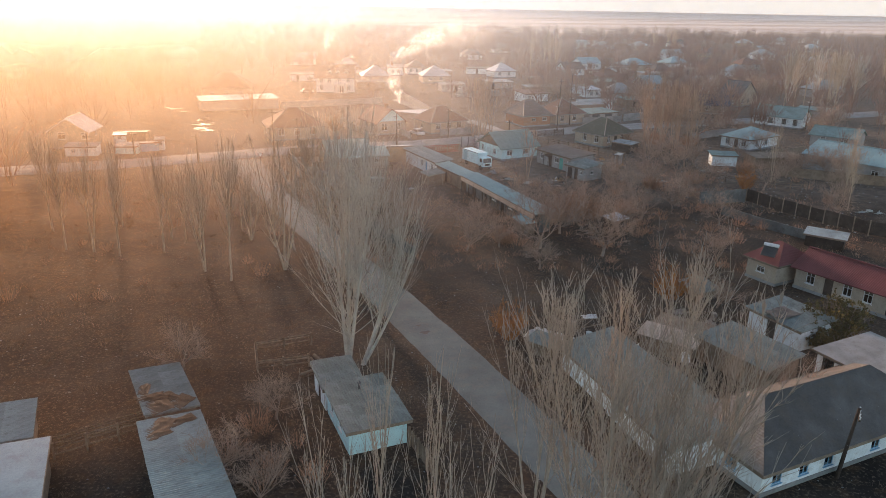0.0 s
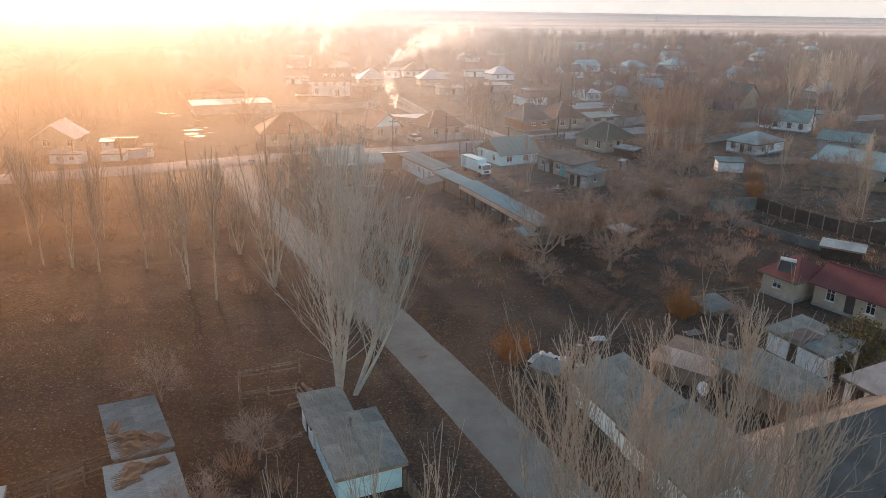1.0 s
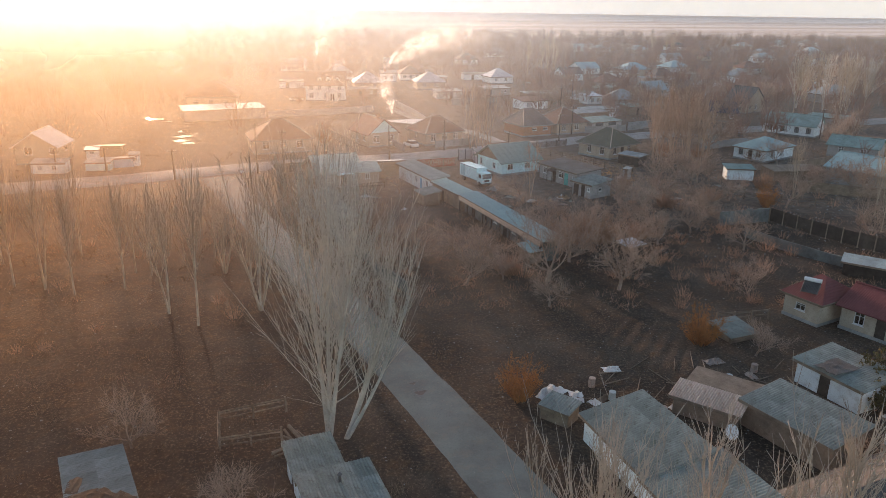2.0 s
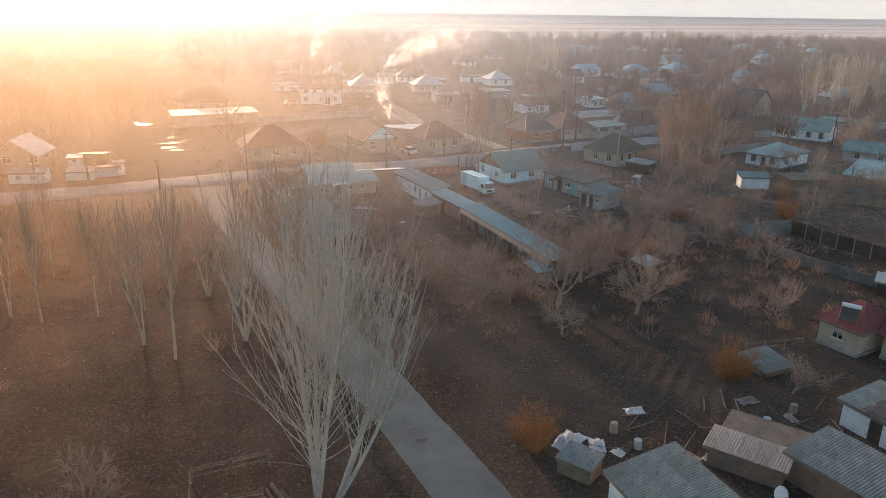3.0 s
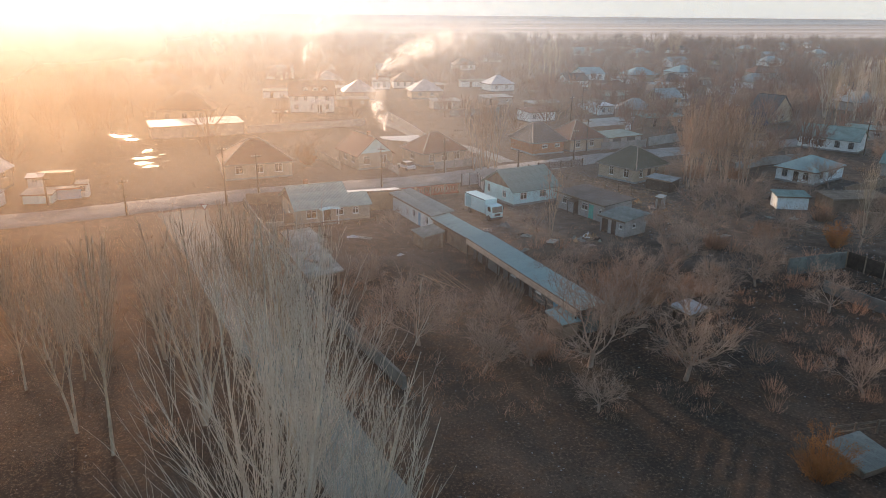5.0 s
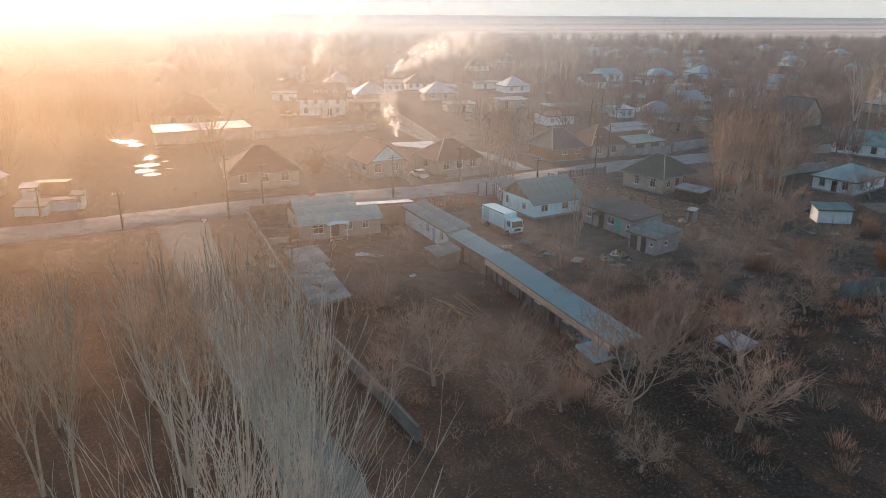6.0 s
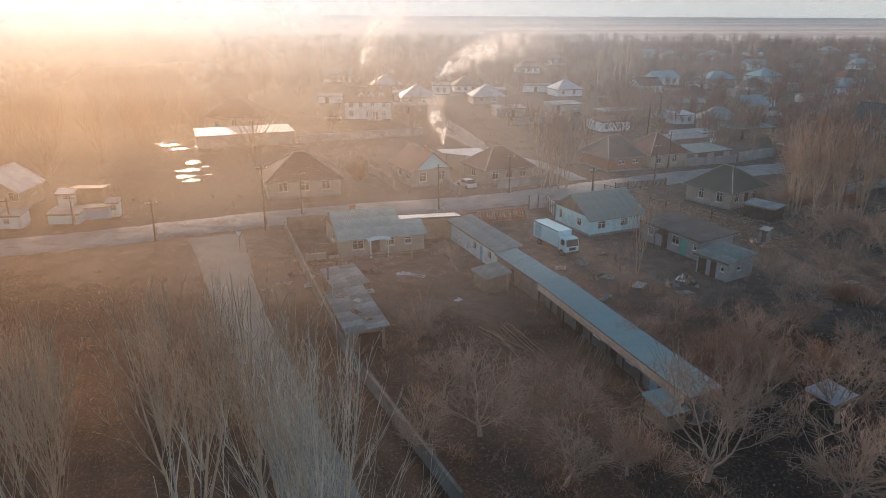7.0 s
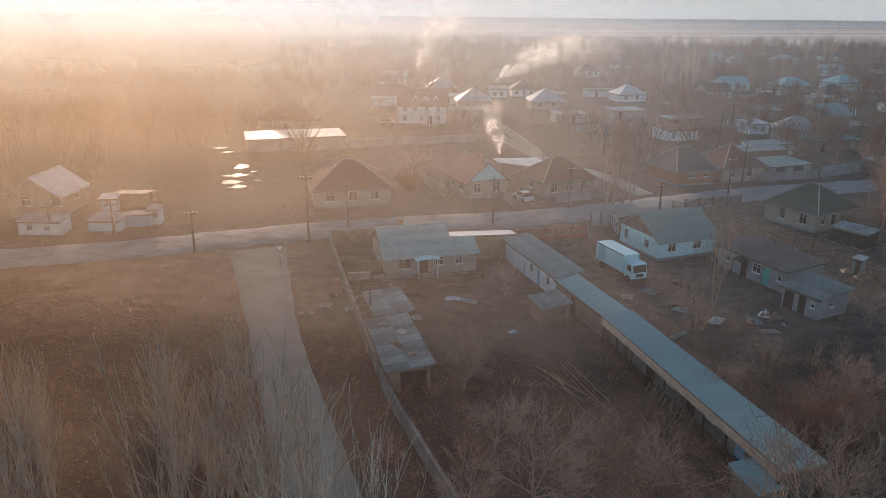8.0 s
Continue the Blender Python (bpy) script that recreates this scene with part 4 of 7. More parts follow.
house("shed", "whitewashed shed with a patched pale tin roof", 30.1, 55.6, -66.0, 5.4, 3.8, 1.9, 0.35, "shed", "whitewash", "slate_old", over=0.3, sheets=True, cat="shed", plinth=False, doors=(("F", 2.0, 0.9, 1.7, "wood_dark"),))
house("house", "beige house with a red metal hipped roof", 35.5, 68.8, -62.0, 3.6, 5.2, 2.6, 1.5, "hip", "beige", "tile_red", over=0.4, ridge=0.6, caps=False, wins=dict(F=[(1.2, 1.0, 1.0, 0.7)]))
house("house_wing", "beige house wing with a long red metal roof", 39.2, 65.6, -58.0, 18.0, 5.2, 2.5, 1.3, "gable", "beige", "tile_red", over=0.45, caps=False, wins=dict(F=[(1.2, 0.9, 0.9, 1.2), (5.0, 0.9, 0.9, 1.2), (7.0, 0.9, 0.9, 1.2), (11.5, 0.9, 1.2, 1.2), (14.2, 0.9, 1.2, 1.2)]), doors=(("F", 3.1, 0.9, 2.0, "wood_dark"), ("F", 9.2, 0.9, 2.0, "wood_dark")), cat="house wing")
house("shed", "small shed with a pale tin roof", 47.4, 79.6, -36.0, 4.2, 2.0, 1.5, 0.25, "shed", "wood_dark", "tin_old", over=0.3, cat="shed", plinth=False)
house("shed", "small white shed with a flat pale roof", 53.3, 125.9, -8.0, 4.4, 2.8, 1.9, 0.25, "shed", "whitewash", "roof_teal", over=0.25, cat="shed", plinth=False)
house("shed", "mud shed with a flat earth roof", 60.5, 124.0, 5.0, 9.0, 4.0, 1.9, 0.2, "shed", "mud", "mud", over=0.2, cat="shed", plinth=False)
house("house", "white house with a pale blue tin hipped roof", 62.6, 145.5, -54.0, 6.6, 10.4, 2.5, 1.7, "hip", "whitewash", "roof_aqua", over=0.4, caps=False, ridge=0.6, wins=dict(F=[(1.0, 0.8, 1.0, 1.3), (4.6, 0.8, 1.0, 1.3)], R=[(2, 0.8, 1.0, 1.3), (5.5, 0.8, 1.0, 1.3)]), doors=(("F", 3.0, 0.9, 2.0, "wood_dark"),))
house("house", "long white house with a grey hipped roof", 82.8, 177.1, -44.0, 11.6, 7.0, 2.7, 2.0, "gable", "whitewash", "roof_teal", over=0.4, caps=False, wins=dict(F=[(1.2, 0.9, 1.0, 1.2), (4.0, 0.9, 1.0, 1.2), (7.2, 0.9, 1.0, 1.2), (9.8, 0.9, 1.0, 1.2)]), frame_mat="steel")
house("barn", "large barn with a pale blue tin gable roof", 69.6, 124.6, -57.0, 22.0, 9.0, 3.0, 1.9, "gable", "grey_wall", "roof_aqua", over=0.4, caps=False, cat="barn", wins=dict(F=[(6, 1.0, 1.2, 1.0), (12, 1.0, 1.2, 1.0)]))
house("house", "low grey house with a weathered teal roof", 83.0, 148.5, -42.0, 9.0, 7.0, 2.5, 1.4, "gable", "grey_wall", "roof_teal", over=0.4, caps=False, wins=dict(F=[(2, 0.9, 1.0, 1.2), (6, 0.9, 1.0, 1.2)]))
house("house", "beige two-storey house with dark mansard roof and dormers", 88.4, 214.7, -54.0, 6.8, 10.2, 3.0, 4.0, "gable", "beige", "tile_dark", over=0.4, caps=False, wins=dict(F=[(1.0, 0.9, 1.1, 1.3), (4.4, 0.9, 1.1, 1.3)], R=[(2, 0.9, 1, 1.3), (5, 0.9, 1, 1.3)]))
house("house", "house with a violet metal roof by the lane", 76.0, 194.8, -16.0, 7.4, 7.0, 2.6, 2.2, "gable", "mud", "purple", over=0.4, caps=False, wins=dict(F=[(1.5, 0.9, 1.1, 1.3), (5.5, 0.9, 1.1, 1.3)]))
house("house", "grey plastered house with a grey hipped roof", 53.5, 215.5, -15.0, 9.5, 8.0, 3.2, 2.4, "hip", "grey_wall", "slate_far", over=0.4, caps=False, ridge=1.5, wins=dict(F=[(1.2, 1.0, 1.0, 1.3), (3.9, 1.0, 1.0, 1.3), (6.8, 1.0, 1.0, 1.3)], L=[(3, 1, 1, 1.3)]))
house("house", "small white house with a tin roof", 51.0, 224.0, 20.0, 5.0, 5.0, 2.6, 0.4, "shed", "whitewash", "tin", over=0.3, wins=dict(F=[(1, 0.9, 1, 1.2), (3, 0.9, 1, 1.2)]))
house("house", "low white house with a flat brown roof", 29.8, 210.5, 25.0, 8.0, 6.0, 2.6, 0.4, "shed", "whitewash", "tile_brown", over=0.4, wins=dict(F=[(1, 0.9, 1, 1.2), (5, 0.9, 1, 1.2)]))
house("outbuilding", "long low outbuilding with a pale roof edge", 38.0, 186.0, 24.0, 12.0, 4.0, 2.6, 0.3, "shed", "mud", "slate_far", over=0.3, cat="outbuilding", plinth=False)
house("house", "white house with a pale tin pyramid roof", 27.5, 284.0, 20.0, 9.0, 8.0, 2.9, 2.6, "hip", "whitewash", "tin", caps=False, ridge=1.0, wins=dict(F=[(1.5, 1, 1.1, 1.3), (5.5, 1, 1.1, 1.3)]))
house("house", "white house with a dark roof beside a smoking chimney", -7.0, 293.5, 8.0, 8.0, 8.0, 3.0, 2.8, "hip", "whitewash", "tile_dark", caps=False, wins=dict(F=[(1, 1, 1.1, 1.3), (3.5, 1, 1.1, 1.3), (6, 1, 1.1, 1.3)]))
house("house", "white house with a brick chimney that smokes", -14.0, 288.0, 8.0, 5.6, 6.0, 3.2, 0.5, "shed", "whitewash", "slate_far", wins=dict(F=[(1, 1, 1.1, 1.3), (3.2, 1, 1.1, 1.3)]), chimney=(1.5, 3.0, 2.0))
house("house", "house with a pale tin pyramid roof", -35.5, 292.0, 10.0, 10.0, 9.0, 2.9, 3.0, "hip", "beige", "tin", caps=False, wins=dict(F=[(2, 1, 1.1, 1.3), (6, 1, 1.1, 1.3)]))
# houses far back in the village
FAR = [(71, 330, 20, 10, 9, "tin_blue"), (90, 327, 15, 13, 10, "tin_blue"), (115, 342, 20, 12, 10, "tin_blue"), (104, 506, 15, 10, 9, "tin_old"), (112, 484, 12, 12, 9, "slate_far"), (140, 492, 20, 13, 10, "tin_old"),
       (58, 300, 20, 9, 8, "slate_far"), (66, 268, 25, 9, 7, "tile_brown"), (95, 300, 15, 9, 7, "slate_far"), (75, 245, 20, 8, 7, "tin_old"), (128, 300, 25, 10, 8, "slate_far"), (150, 345, 10, 10, 8, "tin_old"),
       (135, 410, 15, 11, 9, "tin_old"), (165, 430, 20, 10, 8, "slate_far"), (190, 420, 10, 12, 8, "tin_old"), (215, 470, 20, 12, 9, "tin_old"), (180, 540, 10, 14, 9, "tin_blue"), (240, 560, 20, 12, 9, "tin_old"),
       (205, 380, 15, 10, 8, "slate_far"), (260, 500, 10, 12, 9, "tin_old"), (290, 610, 15, 14, 10, "tin_old"), (160, 600, 10, 14, 10, "tin_old"), (330, 640, 10, 12, 10, "tin_old"), (120, 570, 12, 12, 9, "slate_far"),
       (-60, 330, 10, 11, 9, "tin_old"), (-90, 280, 15, 12, 9, "tin_old"), (-40, 380, 10, 11, 9, "slate_far"), (-15, 345, 12, 10, 8, "tin_old"), (20, 380, 12, 10, 8, "slate_far"),
       (-120, 350, 10, 12, 9, "tin_old"), (-80, 450, 10, 12, 9, "tin_old"), (-20, 470, 10, 12, 9, "tin_old"), (40, 440, 10, 11, 9, "slate_far"), (-150, 250, 12, 12, 9, "tin_old"), (-115, 130, 20, 10, 8, "slate_far"),
       (130, 235, 20, 12, 8, "slate_far"), (150, 270, 15, 10, 8, "tin_old"), (118, 180, -70, 12, 8, "slate_far"), (135, 160, -75, 14, 8, "tin_old"), (105, 105, -75, 12, 8, "slate_far")]
for k, (hx, hy, hyaw, hl, hw, hr) in enumerate(FAR):
    if k > 5 and k % 5 in (1, 3):
        hr = "tile_brown" if k % 2 else "tile_dark"
    word = {"tile_dark": "dark metal", "tin_old": "dull tin", "tin_blue": "pale blue tin", "slate_far": "grey sheet", "tile_brown": "dark brown"}[hr]
    wl = ("whitewash", "beige", "whitewash", "grey_wall")[k % 4]
    house("house", f"{('white', 'beige', 'white', 'grey')[k % 4]} village house with a {word} roof", hx, hy, hyaw, hl, hw, 2.8, 2.6 if k % 3 else 2.2, "gable" if k % 3 == 0 else "hip", wl, hr, over=0.4, caps=False,
          ridge=None if k % 3 == 0 else max(hl - hw, 0.8), wins=dict(F=[(1.2, 0.9, 1.2, 1.3), (hl * 0.45, 0.9, 1.2, 1.3), (hl - 2.6, 0.9, 1.2, 1.3)]), plinth=False, group="far village houses")

# yard walls and lean-tos between the back houses
YARDS = [(44, 196, 24, 10), (58, 204, 20, 12), (70, 226, 18, 11), (48, 236, 22, 9), (34, 232, 24, 12), (60, 252, 20, 10), (80, 262, 18, 12), (40, 262, 22, 10), (22, 246, 20, 9), (96, 246, 16, 12), (66, 286, 20, 11), (88, 290, 16, 9),
         (104, 276, 18, 10), (48, 288, 20, 12), (110, 312, 18, 11), (80, 316, 18, 10), (62, 180, 24, 8), (100, 190, -40, 9), (18, 300, 14, 10), (2, 284, 12, 9), (-28, 272, 10, 10), (-48, 262, 10, 12), (-22, 240, 10, 9), (6, 236, 14, 8)]
for k, (yx, yy, yaw, yl) in enumerate(YARDS):
    rm, word = (("tin_old", "dull tin"), ("roof_teal", "teal sheet"), ("slate_old", "old grey sheet"), ("slate_far", "ribbed sheet"))[k % 4]
    wm, tone = (("whitewash", "whitewashed"), ("mud", "mud"), ("grey_wall", "grey"))[k % 3]
    house("shed", f"low {tone} yard shed with a {word} roof", yx, yy, yaw, yl, 3.6 + k % 3, 2.2, 0.3, "shed", wm, rm, over=0.3, cat="shed", plinth=False, group="back yard sheds", doors=(("F", 1.2 + k % 4, 1.0, 1.9, "wood_dark"),), wins=dict(F=[(yl - 2.4, 0.9, 1.0, 0.9)]))


# ---------------------------------------------------------------- trees and brush
class Wood:
    """Collects tapered limbs into one mesh."""
    def __init__(self):
        self.v, self.f = [], []

    def limb(self, pts, radii, sides):
        base = len(self.v)
        n = len(pts)
        P = [Vector(p) for p in pts]
        for i, p in enumerate(P):
            d = (P[min(i + 1, n - 1)] - P[max(i - 1, 0)]).normalized()
            a = d.cross(Vector((0.31, 0.87, 0.38))).normalized()
            b = d.cross(a)
            for k in range(sides):
                t = k * math.tau / sides
                self.v.append(tuple(p + (a * math.cos(t) + b * math.sin(t)) * radii[i]))
        for i in range(n - 1):
            for k in range(sides):
                k2 = (k + 1) % sides
                self.f.append((base + i * sides + k, base + i * sides + k2, base + (i + 1) * sides + k2, base + (i + 1) * sides + k))

    def mesh(self, name, material):
        return mesh_of(name, self.v, self.f, material)


def grow(start, d, length, n, rng, wander, lift):
    """The line of a branch: it wanders and turns upwards."""
    p, d, pts = Vector(start), Vector(d).normalized(), [Vector(start)]
    for _ in range(n):
        d = (d + Vector((rng.uniform(-1, 1), rng.uniform(-1, 1), rng.uniform(-1, 1))) * wander + Vector((0, 0, lift))).normalized()
        p = p + d * (length / n)
        pts.append(p.copy())
    return pts


def taper(r0, r1, n):
    return [r0 + (r1 - r0) * (i / n) ** 0.8 for i in range(n + 1)]


def poplar_mesh(seed, H, stems, limbs, spread, r0, subs=6, twigs=3, open_low=0.08, flare=(0.35, 0.75), thick=1.0, stout=(0.18, 0.4), bend=0.07, bark="bark_pale"):
    """A bare poplar: a few stems that rise steeply, each with many long upswept shoots."""
    rng = random.Random(seed)
    trunk, crown = Wood(), Wood()
    for s in range(stems):
        a = s * math.tau / stems + rng.uniform(-0.4, 0.4)
        lean = spread * (0.0 if stems == 1 else rng.uniform(0.35, 0.7)) / H
        h = H * rng.uniform(0.82, 1.0)
        stem = grow((math.cos(a) * r0 * 0.5, math.sin(a) * r0 * 0.5, -0.1), (math.cos(a) * lean * 1.6, math.sin(a) * lean * 1.6, 1), h, 12, rng, 0.06, 0.05)
        rr = r0 * (1.0 if stems == 1 else 0.75)
        trunk.limb(stem, taper(rr, 0.02, 12), 8)
        for _ in range(limbs // stems):
            t = open_low + (1 - open_low) * rng.random() ** 1.25 * 0.92
            k = min(int(t * 12), 11)
            p = stem[k].lerp(stem[k + 1], t * 12 - k)
            b = rng.uniform(0, math.tau)
            out = rng.uniform(*flare)
            length = (H - p[2]) * rng.uniform(0.55, 0.9) * (0.75 if t > 0.5 else 1.0) + 0.8
            pts = grow(p, (math.cos(b) * out, math.sin(b) * out, 0.8), min(length, H * 0.7), 8, rng, bend, 0.15)
            lr = max(0.016, rr * (1 - t) * rng.uniform(*stout))
            crown.limb(pts, taper(lr, 0.01, 8), 4)
            for _ in range(subs):
                u = rng.uniform(0.18, 0.95)
                j = min(int(u * 8), 7)
                q = pts[j].lerp(pts[j + 1], u * 8 - j)
                d = (pts[j + 1] - pts[j]).normalized() + Vector((rng.uniform(-1, 1), rng.uniform(-1, 1), rng.uniform(-0.2, 0.4))) * 0.5
                sl = length * rng.uniform(0.18, 0.4) * (1.15 - u * 0.6)
                sp = grow(q, d, sl, 4, rng, 0.12, 0.14)
                crown.limb(sp, taper(max(lr * 0.4, 0.014) * thick, 0.007 * thick, 4), 3)
                for _ in range(twigs):
                    w = rng.randint(1, 3)
                    d2 = (sp[w + 1] - sp[w]).normalized() + Vector((rng.uniform(-1, 1), rng.uniform(-1, 1), rng.uniform(-0.1, 0.5))) * 0.6
                    crown.limb(grow(sp[w], d2, sl * rng.uniform(0.25, 0.55), 2, rng, 0.15, 0.1), (0.009 * thick, 0.008 * thick, 0.005 * thick), 3)
    return trunk.mesh("poplar_trunk", MAT[bark]), crown.mesh("poplar_crown", MAT[bark])


def fan_poplar(seed, H, trunks, limbs, r0, bark, shoots=7, twigs=3, low=0.06, droop=62, lift=0.15, fine=1.0, bend=0.05, high=0.66):
    """A bare poplar whose limbs leave the trunk low, arch outwards and sweep up into a tall egg-shaped fan. trunks: lean x, lean y, height."""
    rng = random.Random(seed)
    trunk, crown = Wood(), Wood()
    for lx, ly, hh in trunks:
        h = H * hh
        stem = grow((lx * 0.3, ly * 0.3, -0.1), (lx, ly, 1), h, 14, rng, 0.03, 0.02 + 0.045 * math.hypot(lx, ly))
        rr = r0 * hh
        trunk.limb(stem, [rr * (1 - i / 14) ** 1.4 + 0.012 for i in range(15)], 8)
        for _ in range(limbs // len(trunks)):
            t = low + (high - low) * rng.random() ** 1.2
            k = min(int(t * 14), 13)
            p = stem[k].lerp(stem[k + 1], t * 14 - k)
            a = rng.uniform(0, math.tau)
            steep = rng.random()
            opening = radians(7 + (droop - 7) * steep * (1 - 0.55 * t))
            length = (h - p[2]) * rng.uniform(0.74, 1.02) * (1 - 0.34 * steep) + 0.5
            if t < 0.1:
                length *= rng.uniform(0.3, 1.0)
            pts = grow(p, (math.cos(a) * math.sin(opening), math.sin(a) * math.sin(opening), math.cos(opening)), length, 9, rng, bend, lift)
            lr = max(0.018, rr * (1 - t) * rng.uniform(0.16, 0.34)) * fine
            crown.limb(pts, taper(lr, 0.007, 9), 4)
            for _ in range(shoots):
                u = rng.uniform(0.15, 0.92)
                j = min(int(u * 9), 8)
                q = pts[j].lerp(pts[j + 1], u * 9 - j)
                d = (pts[j + 1] - pts[j]).normalized() + Vector((rng.uniform(-1, 1), rng.uniform(-1, 1), rng.uniform(-0.3, 0.3))) * 0.34
                sl = length * rng.uniform(0.2, 0.46) * (1.15 - u * 0.6)
                sp = grow(q, d, sl, 4, rng, 0.07 + bend, lift * 0.9)
                crown.limb(sp, taper(max(lr * 0.42, 0.013 * fine), 0.006 * fine, 4), 3)
                for _ in range(twigs):
                    w = rng.randint(0, 3)
                    d2 = (sp[w + 1] - sp[w]).normalized() + Vector((rng.uniform(-1, 1), rng.uniform(-1, 1), rng.uniform(-0.1, 0.5))) * 0.5
                    crown.limb(grow(sp[w], d2, sl * rng.uniform(0.25, 0.55), 2, rng, 0.12, 0.1), (0.008 * fine, 0.007 * fine, 0.004 * fine), 3)
    return trunk.mesh("poplar_trunk", MAT[bark]), crown.mesh("poplar_crown", MAT[bark])


def fruit_mesh(seed, H, bark, trunk_bark, forks=(6, 5, 5), fine=0.0105):
    """A bare spreading orchard tree: short trunk, crooked limbs and a wide tangle of arching twigs."""
    rng = random.Random(seed)
    trunk, crown = Wood(), Wood()
    th = H * rng.uniform(0.14, 0.22)
    tp = grow((0, 0, -0.1), (rng.uniform(-0.3, 0.3), rng.uniform(-0.3, 0.3), 1), th, 4, rng, 0.15, 0.0)
    trunk.limb(tp, taper(H * 0.026, H * 0.02, 4), 8)

    def fork(p, d, length, r, level):
        n = (5, 4, 3, 2)[level]
        pts = grow(p, d, length, n, rng, (0.2, 0.26, 0.3, 0.25)[level], (0.08, 0.06, 0.05, 0.0)[level])
        crown.limb(pts, taper(r, r * 0.45, n), (5, 4, 3, 3)[level])
        if level >= 3:
            return
        for _ in range(forks[level]):
            t = rng.uniform(0.25, 1.0) * n
            k = min(int(t), n - 1)
            q = pts[k].lerp(pts[k + 1], t - k)
            d2 = (pts[k + 1] - pts[k]).normalized() + Vector((rng.uniform(-1, 1), rng.uniform(-1, 1), rng.uniform(-0.7, 0.8))) * 0.95
            fork(q, d2, length * rng.uniform(0.5, 0.78), max(r * 0.42, fine), level + 1)

    for k in range(6):
        a = k * math.tau / 6 + rng.uniform(-0.5, 0.5)
        fork(tp[-1] - Vector((0, 0, rng.uniform(0, th * 0.3))), (math.cos(a), math.sin(a), rng.uniform(0.35, 1.3)), H * rng.uniform(0.32, 0.46), H * 0.009, 0)
    return trunk.mesh("fruit_trunk", MAT[trunk_bark]), crown.mesh("fruit_crown", MAT[bark])


def bush_mesh(seed, H, R, stems, material, leaves=0, leaf_material=None, leaf_size=(0.04, 0.09)):
    rng = random.Random(seed)
    w = Wood()
    lv, lf = [], []
    for _ in range(stems):
        a, r = rng.uniform(0, math.tau), R * math.sqrt(rng.random())
        d = (math.cos(a) * r / R * 0.7, math.sin(a) * r / R * 0.7, 1)
        L = H * rng.uniform(0.55, 1.0) * (1.1 - 0.45 * r / R)
        pts = grow((math.cos(a) * r * 0.45, math.sin(a) * r * 0.45, -0.05), d, L, 4, rng, 0.16, 0.02)
        w.limb(pts, taper(0.018, 0.006, 4), 3)
        for _ in range(3):
            k = rng.randint(1, 3)
            d2 = (pts[k + 1] - pts[k]).normalized() + Vector((rng.uniform(-1, 1), rng.uniform(-1, 1), rng.uniform(-0.2, 0.5))) * 0.8
            tw = grow(pts[k], d2, L * rng.uniform(0.2, 0.4), 2, rng, 0.2, 0.0)
            w.limb(tw, (0.008, 0.007, 0.004), 3)
            for _ in range(leaves):
                c = tw[1].lerp(tw[2], rng.random()) + Vector((rng.uniform(-1, 1), rng.uniform(-1, 1), rng.uniform(-1, 1))) * 0.14
                n = Vector((rng.uniform(-1, 1), rng.uniform(-1, 1), rng.uniform(-1, 1))).normalized()
                u = n.orthogonal().normalized() * rng.uniform(*leaf_size)
                b = len(lv)
                v = n.cross(u)
                lv += [tuple(c - u), tuple(c - v * 0.6), tuple(c + u), tuple(c + v * 0.6)]
                lf.append((b, b + 1, b + 2, b + 3))
    wood = w.mesh("bush_thicket", material)
    return wood, (mesh_of("bush_leaves", lv, lf, leaf_material) if leaves else None)


def plant(name, meshes, m, label, category, group="", scale=1.0, names=("trunk", "crown")):
    T = thing(name, m @ Matrix.Scale(scale, 4), label, category, group)
    for n, me in zip(names, meshes):
        if me:
            part_of(n, me, T)
    return T


RNG = random.Random(11)
POP_BIG = fan_poplar(1, 20.6, [(0.05, 0.02, 1.0), (-0.12, 0.06, 0.92), (0.14, -0.08, 0.92)], 117, 0.2, "bark_grey", 6, 1, 0.1, 58, 0.06, 0.9, 0.05, 0.72)
POP_TWIN = fan_poplar(3, 17.3, [(0.04, 0.0, 1.0), (-0.14, 0.05, 0.95), (0.12, 0.08, 0.92)], 62, 0.18, "bark_grey", 6, 1, 0.12, 50, 0.06, 0.95, 0.05, 0.75)
POP_LEAN = fan_poplar(2, 16.2, [(0.34, 0.05, 1.0), (0.56, -0.08, 0.95), (0.45, 0.2, 0.9)], 60, 0.15, "bark_grey", 7, 1, 0.18, 40, 0.08, 0.9)
POP_NEAR = fan_poplar(5, 19.8, [(0.12, 0.0, 1.0), (-0.16, 0.1, 0.92), (0.3, -0.05, 0.94), (0.05, 0.3, 0.9), (0.42, 0.15, 0.82), (-0.06, -0.2, 0.88)], 198, 0.16, "bark_shade", 9, 2, 0.3, 46, 0.07, 1.0, 0.13, 0.92)
POP_SIDE = fan_poplar(6, 15.8, [(0.0, 0.0, 1.0), (0.08, 0.05, 0.95), (-0.06, 0.08, 0.9), (0.05, -0.08, 0.9)], 60, 0.09, "bark_shade", 4, 2, 0.35, 26, 0.12, 0.85, 0.1, 0.9)
POP_FEW = fan_poplar(33, 17.5, [(0.03, 0.0, 1.0), (-0.1, 0.05, 0.92), (0.12, -0.04, 0.88), (-0.05, -0.1, 0.85)], 40, 0.07, "bark_shade", 3, 2, 0.45, 24, 0.12, 0.75, 0.1, 0.9)
POP_WIDE = fan_poplar(7, 10.5, [(0.1, 0.0, 1.0), (-0.3, 0.1, 0.9), (0.35, 0.05, 0.92), (0.0, -0.3, 0.85)], 44, 0.13, "bark_pale", 4, 1, 0.15, 46, 0.07, 1.2, 0.1)
